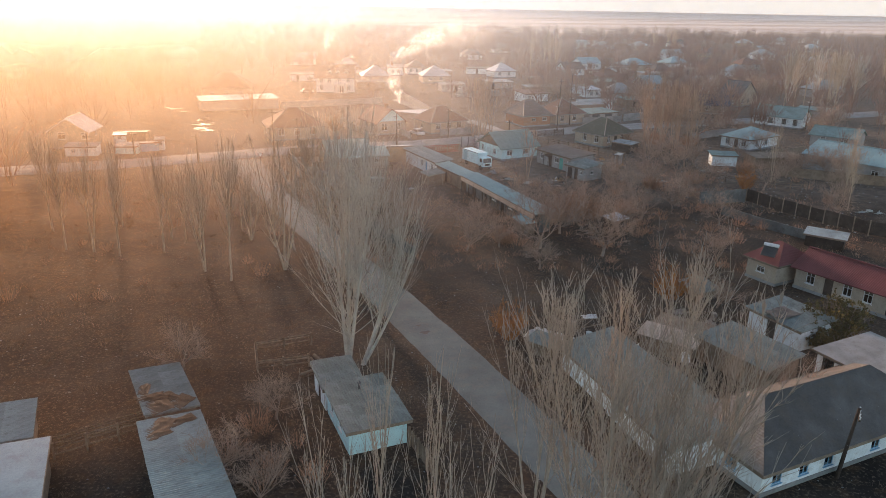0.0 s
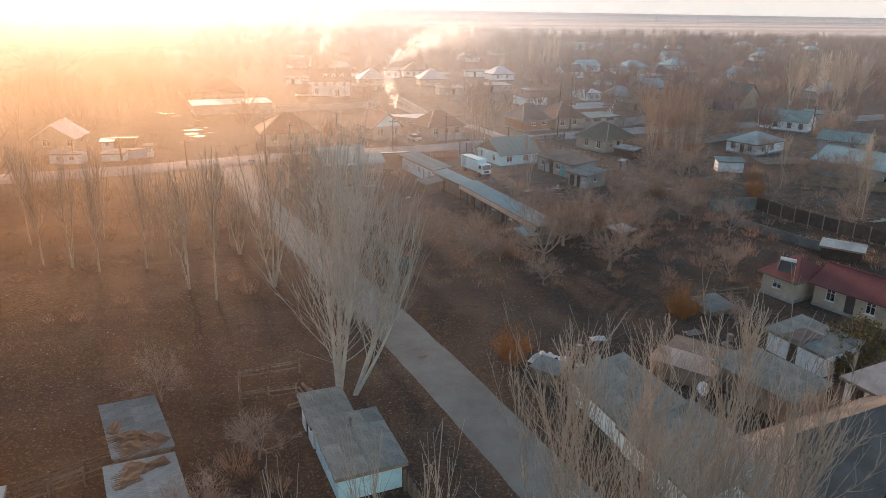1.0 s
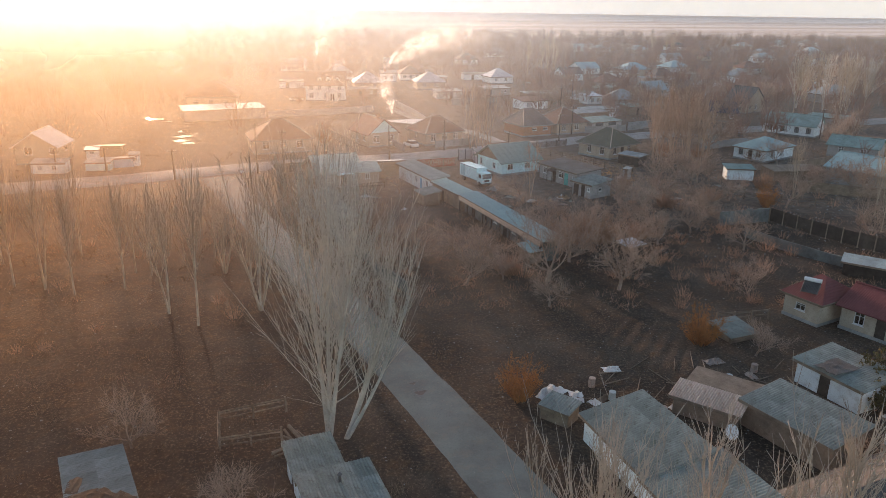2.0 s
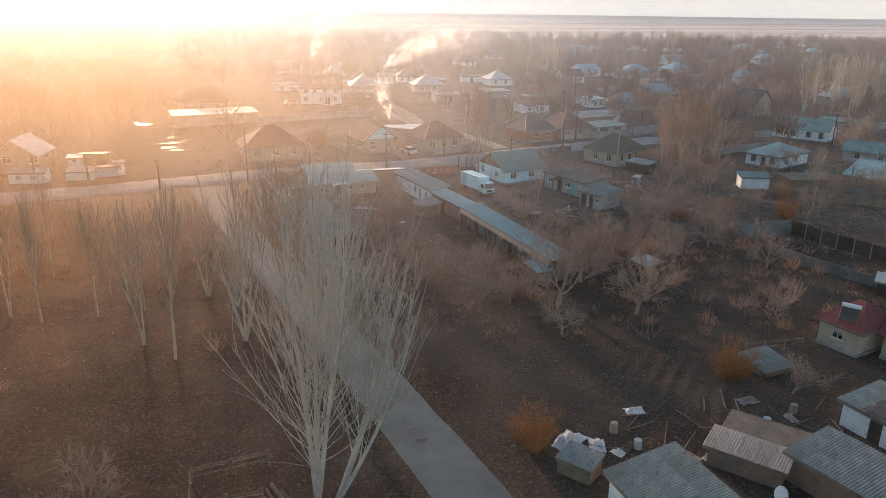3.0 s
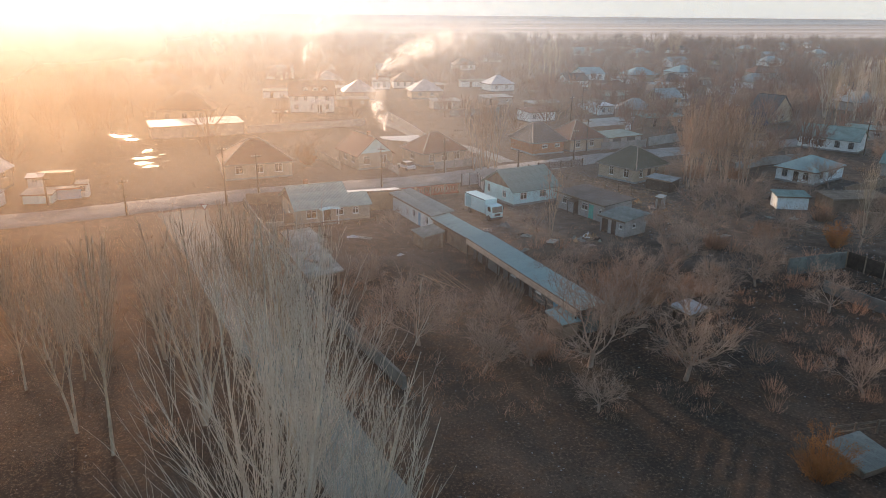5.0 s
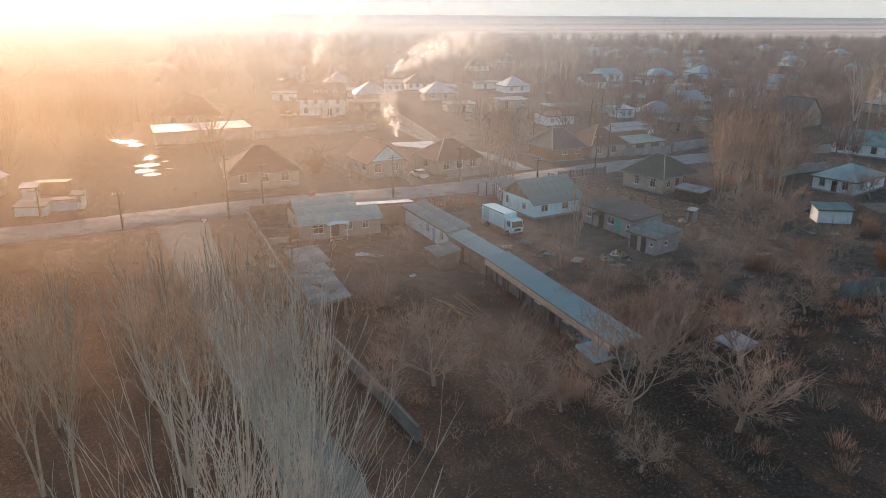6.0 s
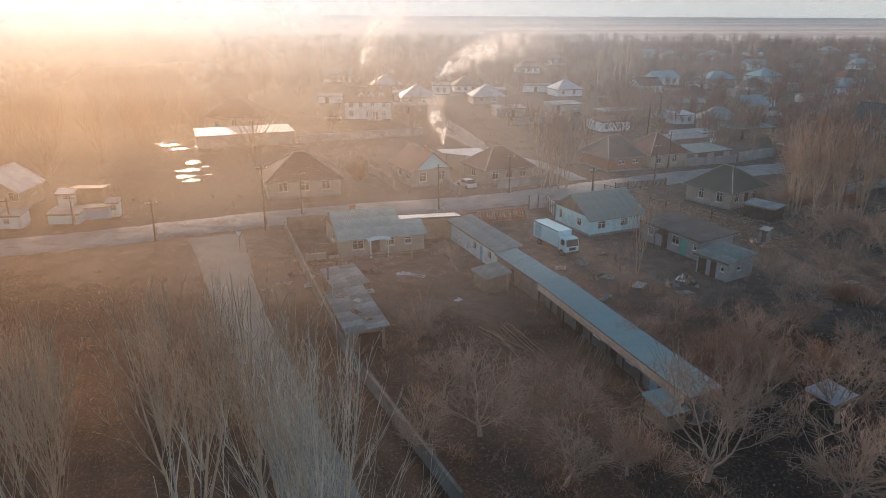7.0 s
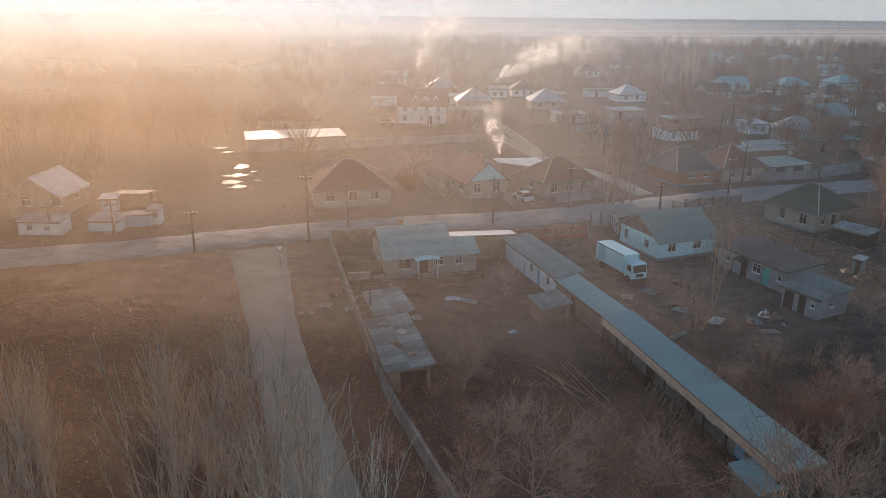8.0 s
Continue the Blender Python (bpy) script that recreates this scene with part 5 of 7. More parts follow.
POP_A = [fan_poplar(10 + k, 14.0, [(0.04, 0, 1.0), (-0.1, 0.06, 0.92)][:1 + k % 2], 34, 0.11, "bark_pale", 5, 1, 0.24, 34, 0.09, 1.1, 0.06) for k in range(4)]
POP_S = [poplar_mesh(20 + k, 11.0, 2, 26, 1.6, 0.12, 5, 2, 0.1, (0.12, 0.4), 1.5, bark="bark_russet") for k in range(2)]
PO = "bare pale poplar with long upswept branches"
plant("poplar_tree", POP_BIG, pose(-5.35, 48.3, 0), "tall bare poplar with many upswept stems beside the road", "tree")
plant("poplar_tree", POP_TWIN, pose(-6.0, 62.0, 0), "tall dense bare poplar on the road's verge", "tree")
plant("poplar_tree", POP_LEAN, pose(-4.3, 48.0, 0), "leaning bare poplar growing beside the taller one", "tree")
# poplars along the road and the windbreak beside it
for k, (x, y, s, b) in enumerate([(-19.2, 66.0, 1.08, 0), (-22.6, 68.6, 0.95, 1), (-28.9, 74.5, 0.85, 2), (-33.4, 73.3, 0.9, 3), (-36.8, 74.5, 0.95, 1), (-27.7, 78.6, 0.68, 2), (-29.7, 79.5, 0.7, 0), (-25.2, 76.0, 0.65, 3),
                                  (-16.9, 81.8, 0.78, 1), (-22.5, 84.0, 0.62, 2), (-40.3, 75.3, 0.95, 2), (-37.6, 84.5, 0.8, 3), (-45, 82, 0.9, 0), (-49, 73, 0.95, 1), (-55, 86, 0.9, 3), (-46, 62, 0.9, 3), (-56, 70, 1.0, 2),
                                  (-62, 79, 1.0, 1), (-66, 66, 1.0, 0), (-74, 88, 1.0, 3)]):
    plant("poplar_tree", POP_A[b], pose(x, y, 0, 0, 0, 47 * k), PO, "tree", "windbreak poplars", s)
for x, y, s, a in ((-20.2, 79.4, 0.95, 130), (-16.8, 77.0, 0.7, 200)):
    plant("poplar_tree", POP_WIDE, pose(x, y, 0, 0, 0, a), "broad bare poplar of several stems at the road's edge", "tree", "windbreak poplars", s)
POP_FORK = fan_poplar(8, 15.4, [(0.02, 0.0, 1.0), (-0.24, 0.08, 0.95), (0.26, -0.04, 0.9), (0.12, 0.2, 0.86)], 50, 0.13, "bark_pale", 5, 2, 0.22, 44, 0.08, 1.05, 0.16, 0.9)
for x, y, s, a in ((-14.3, 69.4, 1.0, 0), (-7.6, 66.0, 1.06, 100)):
    plant("poplar_tree", POP_FORK, pose(x, y, 0, 0, 0, a), "forked bare poplar with crooked pale limbs by the road", "tree", "windbreak poplars", s)
plant("poplar_tree", POP_A[2], pose(-10.7, 69.4, 0, 0, 0, 15), "slender bare poplar with a twiggy top by the road", "tree", "windbreak poplars", 1.14)
# tall poplars nearest the camera's start
plant("poplar_tree", POP_NEAR, pose(8.0, 18.4, 0), "broad tall bare poplar with pale crooked limbs", "tree")
plant("poplar_tree", POP_SIDE, pose(6.2, 26.0, 0), "slender bare poplar beside the road", "tree")
plant("poplar_tree", POP_FEW, pose(-1.4, 16.6, 0, 0, 0, 30), "slender bare poplar with few stems beside the road", "tree")
plant("poplar_tree", POP_FEW, pose(1.3, 17.0, 0, 0, 0, 130), "slender bare poplar with few stems beside the road", "tree", scale=0.95)
# poplars along the street and at the back
for k, (x, y, s) in enumerate([(10.9, 152.2, 1.2), (12.2, 153.0, 1.25), (13.6, 153.6, 1.2), (15.0, 154.6, 1.15), (12.8, 155.8, 1.1), (44.5, 138.3, 1.3), (46.0, 140.5, 1.38), (47.4, 138.6, 1.26), (48.8, 141.0, 1.32), (50.2, 138.2, 1.3), (51.6, 140.4, 1.2), (52.8, 137.6, 1.25), (54.2, 139.0, 1.1), (45.4, 142.5, 1.2)]):
    plant("poplar_tree", POP_S[k % 2], pose(x, y, 0, 0, 0, 61 * k), "slender bare poplar in a street-side row", "tree", "street poplars", s)
for k, (x, y, s) in enumerate([(104, 205, 1.25), (108.5, 208, 1.2), (113.5, 212, 1.3), (114, 200, 1.3), (119, 205, 1.2), (158, 246, 1.1), (130, 215, 1.0), (66, 104, 0.8), (72, 100, 0.85), (78, 106, 0.8), (62, 96, 0.7), (58.5, 113, 0.7), (50.3, 310, 1.3), (54, 316, 1.3), (46, 318, 1.2), (58, 325, 1.2), (144, 438, 1.4), (150, 445, 1.3), (138, 446, 1.3)]):
    plant("poplar_tree", POP_A[k % 4], pose(x, y, 0, 0, 0, 61 * k), PO, "tree", "back poplars", s)

plant("poplar_tree", POP_S[0], pose(17.7, 113.5, 0, 0, 0, 20), "tall bare tree with fine reddish twigs in the yard", "tree", scale=0.78)
POP_TALL = fan_poplar(14, 17.0, [(0.1, 0, 1.0), (-0.2, 0.1, 0.9), (0.25, -0.1, 0.9)], 39, 0.2, "bark_grey", 5, 1, 0.22, 48, 0.07, 1.9, 0.1)
for k, (x, y, s) in enumerate([(113.9, 223.0, 1.0), (118.6, 216.5, 1.05), (122.5, 214.0, 0.95), (126.0, 217.0, 1.05), (130.5, 216.0, 1.0)]):
    plant("poplar_tree", POP_TALL, pose(x, y, 0, 0, 0, 67 * k), "tall spreading poplar with pale bare limbs behind the houses", "tree", "tall pale poplars", s)

FRUIT = [fruit_mesh(40 + k, 5.6, "bark_brown", "bark_brown") for k in range(3)]
FR = "bare spreading orchard tree with a tangle of twigs"
for k, (x, y, s) in enumerate([(14.3, 77.4, 1.75), (21.3, 75, 1.5), (5.6, 76.4, 1.0), (9.6, 77.7, 0.9), (-2.4, 114.7, 0.85), (16.2, 114.7, 0.75), (31.0, 111.0, 0.9), (-4.9, 94.5, 0.9), (-2.2, 86.5, 0.9), (0.5, 81.6, 1.3), (4.6, 87.5, 0.7), (-3.4, 79.5, 0.8),
                               (17.8, 83.5, 1.4), (25.5, 84.5, 1.4), (33.8, 72, 0.9), (30, 90, 1.1), (22.5, 95, 1.1), (28, 99, 1.0), (36, 95, 1.0), (33, 106, 1.05), (38, 112, 1.1), (44, 118, 1.0), (18, 99, 0.9), (13.5, 94, 0.8), (40, 88, 1.0), (13.3, 70.5, 0.85), (7.5, 84, 0.9),
                               (-23, 159.4, 0.8), (-20.5, 169, 1.0), (68.5, 139, 1.1), (60, 130, 1.0), (48, 112, 1.0), (55, 108, 1.1), (62, 100, 1.1), (70, 112, 1.1), (58, 92, 1.0), (-9.5, 40, 0.8), (-11.5, 33, 0.9), (-8.5, 30.5, 0.8), (-18, 47, 0.8),
                               (53.5, 66, 1.0), (29, 60, 0.7), (26.5, 41, 0.9), (41, 103, 1.0), (50, 125, 1.0)]):
    plant("fruit_tree", FRUIT[k % 3], pose(x, y, 0, 0, 0, 73 * k), FR, "tree", "orchard trees", s)

ROUND = [fruit_mesh(46 + k, 8.0, "bark_brown", "bark_brown", (5, 5, 5), 0.022) for k in range(2)]
for k, (x, y, s) in enumerate([(51.5, 149.5, 1.86), (55.5, 153, 1.68), (59, 149, 1.44), (52, 157, 1.80), (66, 158, 1.0), (70, 150, 0.9), (87, 153, 1.1), (92, 160, 1.2), (97, 168, 1.2), (88, 183, 1.0), (66, 119, 0.85), (70, 117, 0.9), (74, 119, 0.85),
                               (63, 117, 0.8), (79, 114, 0.9), (45, 127, 0.9), (47.5, 124, 0.85), (41, 125, 0.8), (82, 100, 1.1), (90, 95, 1.2), (98, 215, 1.4), (92, 224, 1.4), (86, 230, 1.3), (104, 225, 1.4), (60, 205, 1.1), (66, 212, 1.2), (42, 205, 1.1), (38, 215, 1.2), (70, 190, 1.0)]):
    plant("bare_tree", ROUND[k % 2], pose(x, y, 0, 0, 0, 71 * k), "broad bare tree with a dense brown crown of twigs", "tree", "broad bare trees", s)

BUSH = [bush_mesh(60 + k, 2.2, 1.7, 34, MAT["twig_red"]) for k in range(2)]
ORANGE = bush_mesh(70, 3.9, 1.2, 110, MAT["leaf_orange"], 12, MAT["leaf_orange"], (0.03, 0.06))
EVER = bush_mesh(71, 4.6, 2.3, 170, MAT["bark_brown"], 12, MAT["leaf_dark"], (0.08, 0.17))
BU = "bare reddish-brown thicket of thin stems"
for k, (x, y, s) in enumerate([(8.1, 53.0, 1.0), (25.1, 62.2, 1.05), (52, 108, 1.0), (-19.5, 158, 1.2)]):
    plant("shrub", ORANGE, pose(x, y, 0, 0, 0, 90 * k), "bushy shrub with dry orange leaves", "shrub", "orange shrubs", s, ("thicket", "foliage"))
plant("conifer", EVER, pose(36.8, 53.4, 0), "dense dark evergreen with browning tips beside the house", "tree", "", 1.0, ("thicket", "foliage"))
plant("conifer", EVER, pose(34.2, 51.6, 0, 0, 0, 90), "low dark evergreen with browning tips", "tree", "", 0.6, ("thicket", "foliage"))
LEAFY = bush_mesh(73, 4.6, 1.2, 60, MAT["bark_brown"], 5, MAT["leaf_brown"], (0.035, 0.07))
for k, (x, y, s) in enumerate([(-4.6, 97.4, 1.0), (-13.5, 112.0, 0.6), (33.5, 118.5, 0.9)]):
    plant("small_tree", LEAFY, pose(x, y, 0, 0, 0, 80 * k), "small tree that keeps its dry brown leaves", "tree", "leafy trees", s, ("thicket", "foliage"))
DOME = bush_mesh(62, 2.7, 2.6, 260, MAT["thicket"])
for k, (x, y, s) in enumerate([(19.6, 90.8, 1.75), (22.9, 91.2, 1.45), (10.2, 79.6, 0.85), (28.5, 93, 0.9), (45, 112, 1.0), (42, 146, 1.1), (49, 147, 1.2), (56, 146, 1.0), (37, 108, 0.9), (57, 120, 1.0)]):
    plant("bush", DOME[:1], pose(x, y, 0, 0, 0, 50 * k), "broad dense dome of dry reddish stems", "bush", "dense thickets", s, ("thicket",))
bushes = [(20.5, 88, 1.3), (22.5, 92, 1.4), (10.5, 80, 1.1), (11.8, 79, 1.2)]
for _ in range(105):
    zone = RNG.choice([(20, 40, 70, 92), (15, 45, 84, 112), (40, 75, 88, 125), (22, 44, 76, 100), (-12, -5, 26, 40), (-14, -3, 84, 100), (-40, -14, 58, 96)])
    bushes.append((RNG.uniform(zone[0], zone[1]), RNG.uniform(zone[2], zone[3]), RNG.uniform(0.45, 1.0)))


def clear_of_roads(x, y):
    c = 7.6 + (39.4 - y) * 0.478
    return abs(x - c) > 4.2


k = 0
for x, y, s in bushes:
    inshed = abs((x - 6.45) * 0.93 + (y - 103.9) * 0.37) < 4 and 80 < y < 106
    if clear_of_roads(x, y) and not inshed:
        plant("bush", BUSH[k % 2][:1], pose(x, y, 0, 0, 0, 37 * k), BU, "bush", "thickets", s, ("thicket",))
        k += 1


def blades(name, label, category, pts, hmin, hmax, width, lean, material, seed):
    """Very many thin upright slivers, joined: dead grass, stubble, brush."""
    r = np.random.RandomState(seed)
    n = len(pts)
    P = np.zeros((n, 3))
    P[:, :2] = pts
    P[:, 2] = -0.06
    a = r.uniform(0, 2 * np.pi, n)
    side = np.stack([np.cos(a), np.sin(a), np.zeros(n)], 1) * (width * r.uniform(0.6, 1.4, n))[:, None]
    tip = P + np.stack([r.normal(0, lean, n), r.normal(0, lean, n), np.ones(n)], 1) * r.uniform(hmin, hmax, n)[:, None]
    V = np.stack([P - side, P + side, tip], 1).reshape(-1, 3)
    F = np.arange(3 * n).reshape(n, 3)
    ob = new(name, mesh_of(name, V.tolist(), F.tolist(), material))
    tagged(ob, label, category, kind="stuff")


def scatter(n, x0, x1, y0, y1, seed, keep=lambda x, y: True, clump=0.0):
    r = np.random.RandomState(seed)
    pts = np.stack([r.uniform(x0, x1, n), r.uniform(y0, y1, n)], 1)
    if clump:
        c = pts[r.randint(0, max(1, n // 25), n)]
        pts = c + r.normal(0, clump, (n, 2))
    d = 7.6 + (39.4 - pts[:, 1]) * 0.478
    s = 143.5 + (pts[:, 0]) * 0.49
    ok = (np.abs(pts[:, 0] - d) > 2.6) & (np.abs(pts[:, 1] - s) > 5.0)
    return pts[ok]


blades("dry_grass", "pale dead grass and weeds in clumps", "grass", scatter(16000, -80, 80, 20, 130, 5, clump=0.35), 0.12, 0.5, 0.018, 0.35, MAT["dry_grass"], 6)
blades("dry_grass", "brown dead weeds along plots and verges", "grass", scatter(30000, -90, 100, 130, 260, 8, clump=0.8), 0.15, 0.7, 0.03, 0.3, MAT["dry_grass"], 9)
blades("brush", "thin red-brown winter brush", "brush", scatter(9000, 4, 60, 70, 118, 12, clump=0.4), 0.15, 0.8, 0.014, 0.6, MAT["twig_red"], 13)
blades("brush", "thin brown winter brush under the poplars", "brush", scatter(3500, -55, -8, 54, 104, 16, clump=0.5), 0.15, 0.7, 0.014, 0.5, MAT["wood_far"], 17)
blades("brush", "thin red-brown winter brush along the garden wall", "brush", scatter(2500, -8, 7, 70, 100, 14, clump=0.35), 0.15, 0.8, 0.014, 0.6, MAT["twig_red"], 15)


def leaf_litter(n, x0, x1, y0, y1, seed):
    r = np.random.RandomState(seed)
    pts = scatter(n, x0, x1, y0, y1, seed)
    n = len(pts)
    c = np.concatenate([pts, np.full((n, 1), 0.02)], 1)
    a = r.uniform(0, 2 * np.pi, n)
    s = r.uniform(0.03, 0.075, n)[:, None]
    u = np.stack([np.cos(a), np.sin(a), r.uniform(-0.3, 0.3, n)], 1) * s
    v = np.stack([-np.sin(a), np.cos(a), r.uniform(-0.3, 0.3, n)], 1) * s * 0.7
    V = np.stack([c - u, c - v, c + u, c + v], 1).reshape(-1, 3)
    ob = new("leaf_litter", mesh_of("leaf_litter", V.tolist(), np.arange(4 * n).reshape(n, 4).tolist(), MAT["litter"]))
    tagged(ob, "fallen brown leaves strewn over the earth", "leaf litter", kind="stuff")


leaf_litter(10000, -30, 6, 34, 74, 21)
leaf_litter(7000, 2, 40, 46, 90, 22)


def far_woods(name, label, n, region, h0, h1, seed, per=34, skip=None):
    """Bare winter woods seen from afar: each tree a fan of thin upright slivers."""
    r = np.random.RandomState(seed)
    V, F = [], []
    made = 0
    while made < n:
        x, y = region(r)
        if skip and skip(x, y):
            continue
        made += 1
        h = r.uniform(h0, h1)
        rad = h * r.uniform(0.2, 0.45)
        k = per
        a = r.uniform(0, 2 * np.pi, k)
        q = np.sqrt(r.uniform(0, 1, k))
        out = rad * q
        lo = h * r.uniform(0.12, 0.6, k)
        base = np.stack([x + np.cos(a) * out * 0.45, y + np.sin(a) * out * 0.45, lo], 1)
        base[0] = (x, y, -0.1)
        rise = h * r.uniform(0.18, 0.42, k)
        tip = base + np.stack([np.cos(a) * out * 0.75, np.sin(a) * out * 0.75, rise], 1) + r.normal(0, rad * 0.12, (k, 3))
        tip[0] = (x, y, h * 0.9)
        w = h * 0.0062 * r.uniform(0.5, 1.4, k)
        w[0] = h * 0.012
        side = np.stack([np.ones(k), np.zeros(k), np.zeros(k)], 1) * w[:, None]
        b = len(V) * 3
        V.append(np.stack([base - side, base + side, tip], 1).reshape(-1, 3))
    V = np.concatenate(V)
    ob = new(name, mesh_of(name, V.tolist(), np.arange(len(V)).reshape(-1, 3).tolist(), MAT["wood_far"]))
    tagged(ob, label, "woods", kind="stuff")


def near_house(x, y):
    return any((x - a[0] - 4) ** 2 + (y - a[1]) ** 2 < 90 for a in FAR) or abs(y - 144 - 0.47 * x) < 9


def village_trees(r):
    y = r.uniform(165, 620)
    return r.uniform(-0.62 * y - 20, 0.62 * y + 40), y


def street_free(x, y):
    if near_house(x, y):
        return True
    if -70 < x < 34 and y < 305:
        return r_gap.random() > 0.06
    if x < 62 and y < 230:
        return r_gap.random() > 0.3
    return False


r_gap = random.Random(4)
far_woods("far_trees", "bare brown trees between the far houses", 2700, village_trees, 5, 11, 31, 84, street_free)
far_woods("far_woods", "dense bare woods beyond the village", 2600, lambda r: (r.uniform(-560, 640), r.uniform(540, 760)), 8, 13, 32, 26)
far_woods("far_woods", "bare trees behind the barns", 120, lambda r: (r.uniform(80, 190), r.uniform(85, 260)), 6, 11, 33, 40, near_house)
far_woods("far_woods", "bare trees of the windbreak", 160, lambda r: (r.uniform(-150, -60), r.uniform(50, 110)), 8, 14, 34, 40)
far_woods("far_woods", "bare trees lost in the mist beyond the street", 150, lambda r: (r.uniform(-150, -66), r.uniform(150, 290)), 7, 13, 36, 44)
far_woods("far_woods", "thin tree lines across the far fields", 420, lambda r: (r.uniform(-2600, 2600), r.choice([1700, 2600, 3300, 4200]) + r.normal(0, 12)), 9, 16, 35, 8)

# ---------------------------------------------------------------- haze sheets and smoke
# Upright sheets stand in for haze, the nearest ones for lens glare.
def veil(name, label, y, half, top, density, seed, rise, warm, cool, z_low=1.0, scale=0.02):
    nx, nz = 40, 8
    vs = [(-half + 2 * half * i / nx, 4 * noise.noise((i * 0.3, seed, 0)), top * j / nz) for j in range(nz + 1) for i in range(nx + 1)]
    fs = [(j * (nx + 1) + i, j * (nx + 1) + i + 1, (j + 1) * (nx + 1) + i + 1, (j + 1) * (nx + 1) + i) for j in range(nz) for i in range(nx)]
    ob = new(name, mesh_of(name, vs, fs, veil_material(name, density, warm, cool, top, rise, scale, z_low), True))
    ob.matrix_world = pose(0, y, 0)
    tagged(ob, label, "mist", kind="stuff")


HAZE_LABEL = "translucent sheet imitating sunlit haze and lens glare"
# Tints of glare and haze painted on the sheets, near to far.
GLARE_WARM, HAZE_WARM, HAZE_GREY, PEARL, HAZE = (0.98, 0.58, 0.28), (0.9, 0.67, 0.44), (0.68, 0.69, 0.66), (0.47, 0.61, 0.79), (0.4, 0.5, 0.62)
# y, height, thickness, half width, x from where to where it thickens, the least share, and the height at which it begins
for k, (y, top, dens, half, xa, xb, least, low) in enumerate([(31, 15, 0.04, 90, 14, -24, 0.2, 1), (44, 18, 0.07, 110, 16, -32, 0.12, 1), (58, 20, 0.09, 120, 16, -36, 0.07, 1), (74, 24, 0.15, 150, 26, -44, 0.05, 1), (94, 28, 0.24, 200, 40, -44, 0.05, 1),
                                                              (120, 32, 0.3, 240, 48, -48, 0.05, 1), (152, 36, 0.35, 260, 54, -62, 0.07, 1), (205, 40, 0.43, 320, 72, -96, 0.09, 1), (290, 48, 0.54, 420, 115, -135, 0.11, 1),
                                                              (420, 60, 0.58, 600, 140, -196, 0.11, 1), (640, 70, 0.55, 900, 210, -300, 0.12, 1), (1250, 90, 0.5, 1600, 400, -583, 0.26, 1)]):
    veil("mist", HAZE_LABEL, y, half, top, dens, 3.0 * k, (xa, xb, least), GLARE_WARM if y < 80 else HAZE_WARM if y < 180 else HAZE_GREY if y < 400 else PEARL, HAZE, low)
# Backdrop sheet: haze and sky brightness are put into its two tints.
veil("haze_bank", "translucent sheet painted as pale grey-blue horizon haze", 4300, 4200, 560, 2.4, 50.0, (-3400, -1200, 0.6), (0.17, 0.24, 0.325), (0.37, 0.47, 0.61), -150.0, 0.0006)


def plume(x, y, z0, h, drift, width, density, label):
    """Chimney smoke: crossed wavy sheets that widen and lean as they rise."""
    T = thing("smoke_plume", pose(x, y, z0), label, "smoke")
    mat = smoke_material(h, density)
    for s in range(3):
        n, q = 24, 8
        vs, fs = [], []
        for j in range(n + 1):
            t = j / n
            c = Vector((drift * t ** 1.3 + 0.2 * width * math.sin(t * 7 + s), 0, h * t ** 0.8))
            way = Vector((drift * 1.3 * max(t, 0.02) ** 0.3, 0, h * 0.8 * max(t, 0.02) ** -0.2)).normalized()
            across = Vector((-way[2], 0, way[0]))
            w = 0.25 + width * t ** 0.7
            a = s * 1.05 + 0.3
            for i in range(q + 1):
                u = i / q * 2 - 1
                p = c + across * (math.cos(a) * u * w) + Vector((0, 1, 0)) * (math.sin(a) * u * w + 0.3 * math.sin(t * 9 + 2 * s))
                vs.append(tuple(p))
        for j in range(n):
            for i in range(q):
                b = j * (q + 1) + i
                fs.append((b, b + 1, b + q + 2, b + q + 1))
        me = mesh_of("smoke", vs, fs, mat, True)
        uv = me.uv_layers.new(name="uv")
        at = [(i / q, j / n) for j in range(n + 1) for i in range(q + 1)]
        for lp in me.loops:
            uv.data[lp.index].uv = at[lp.vertex_index]
        part_of("smoke", me, T)


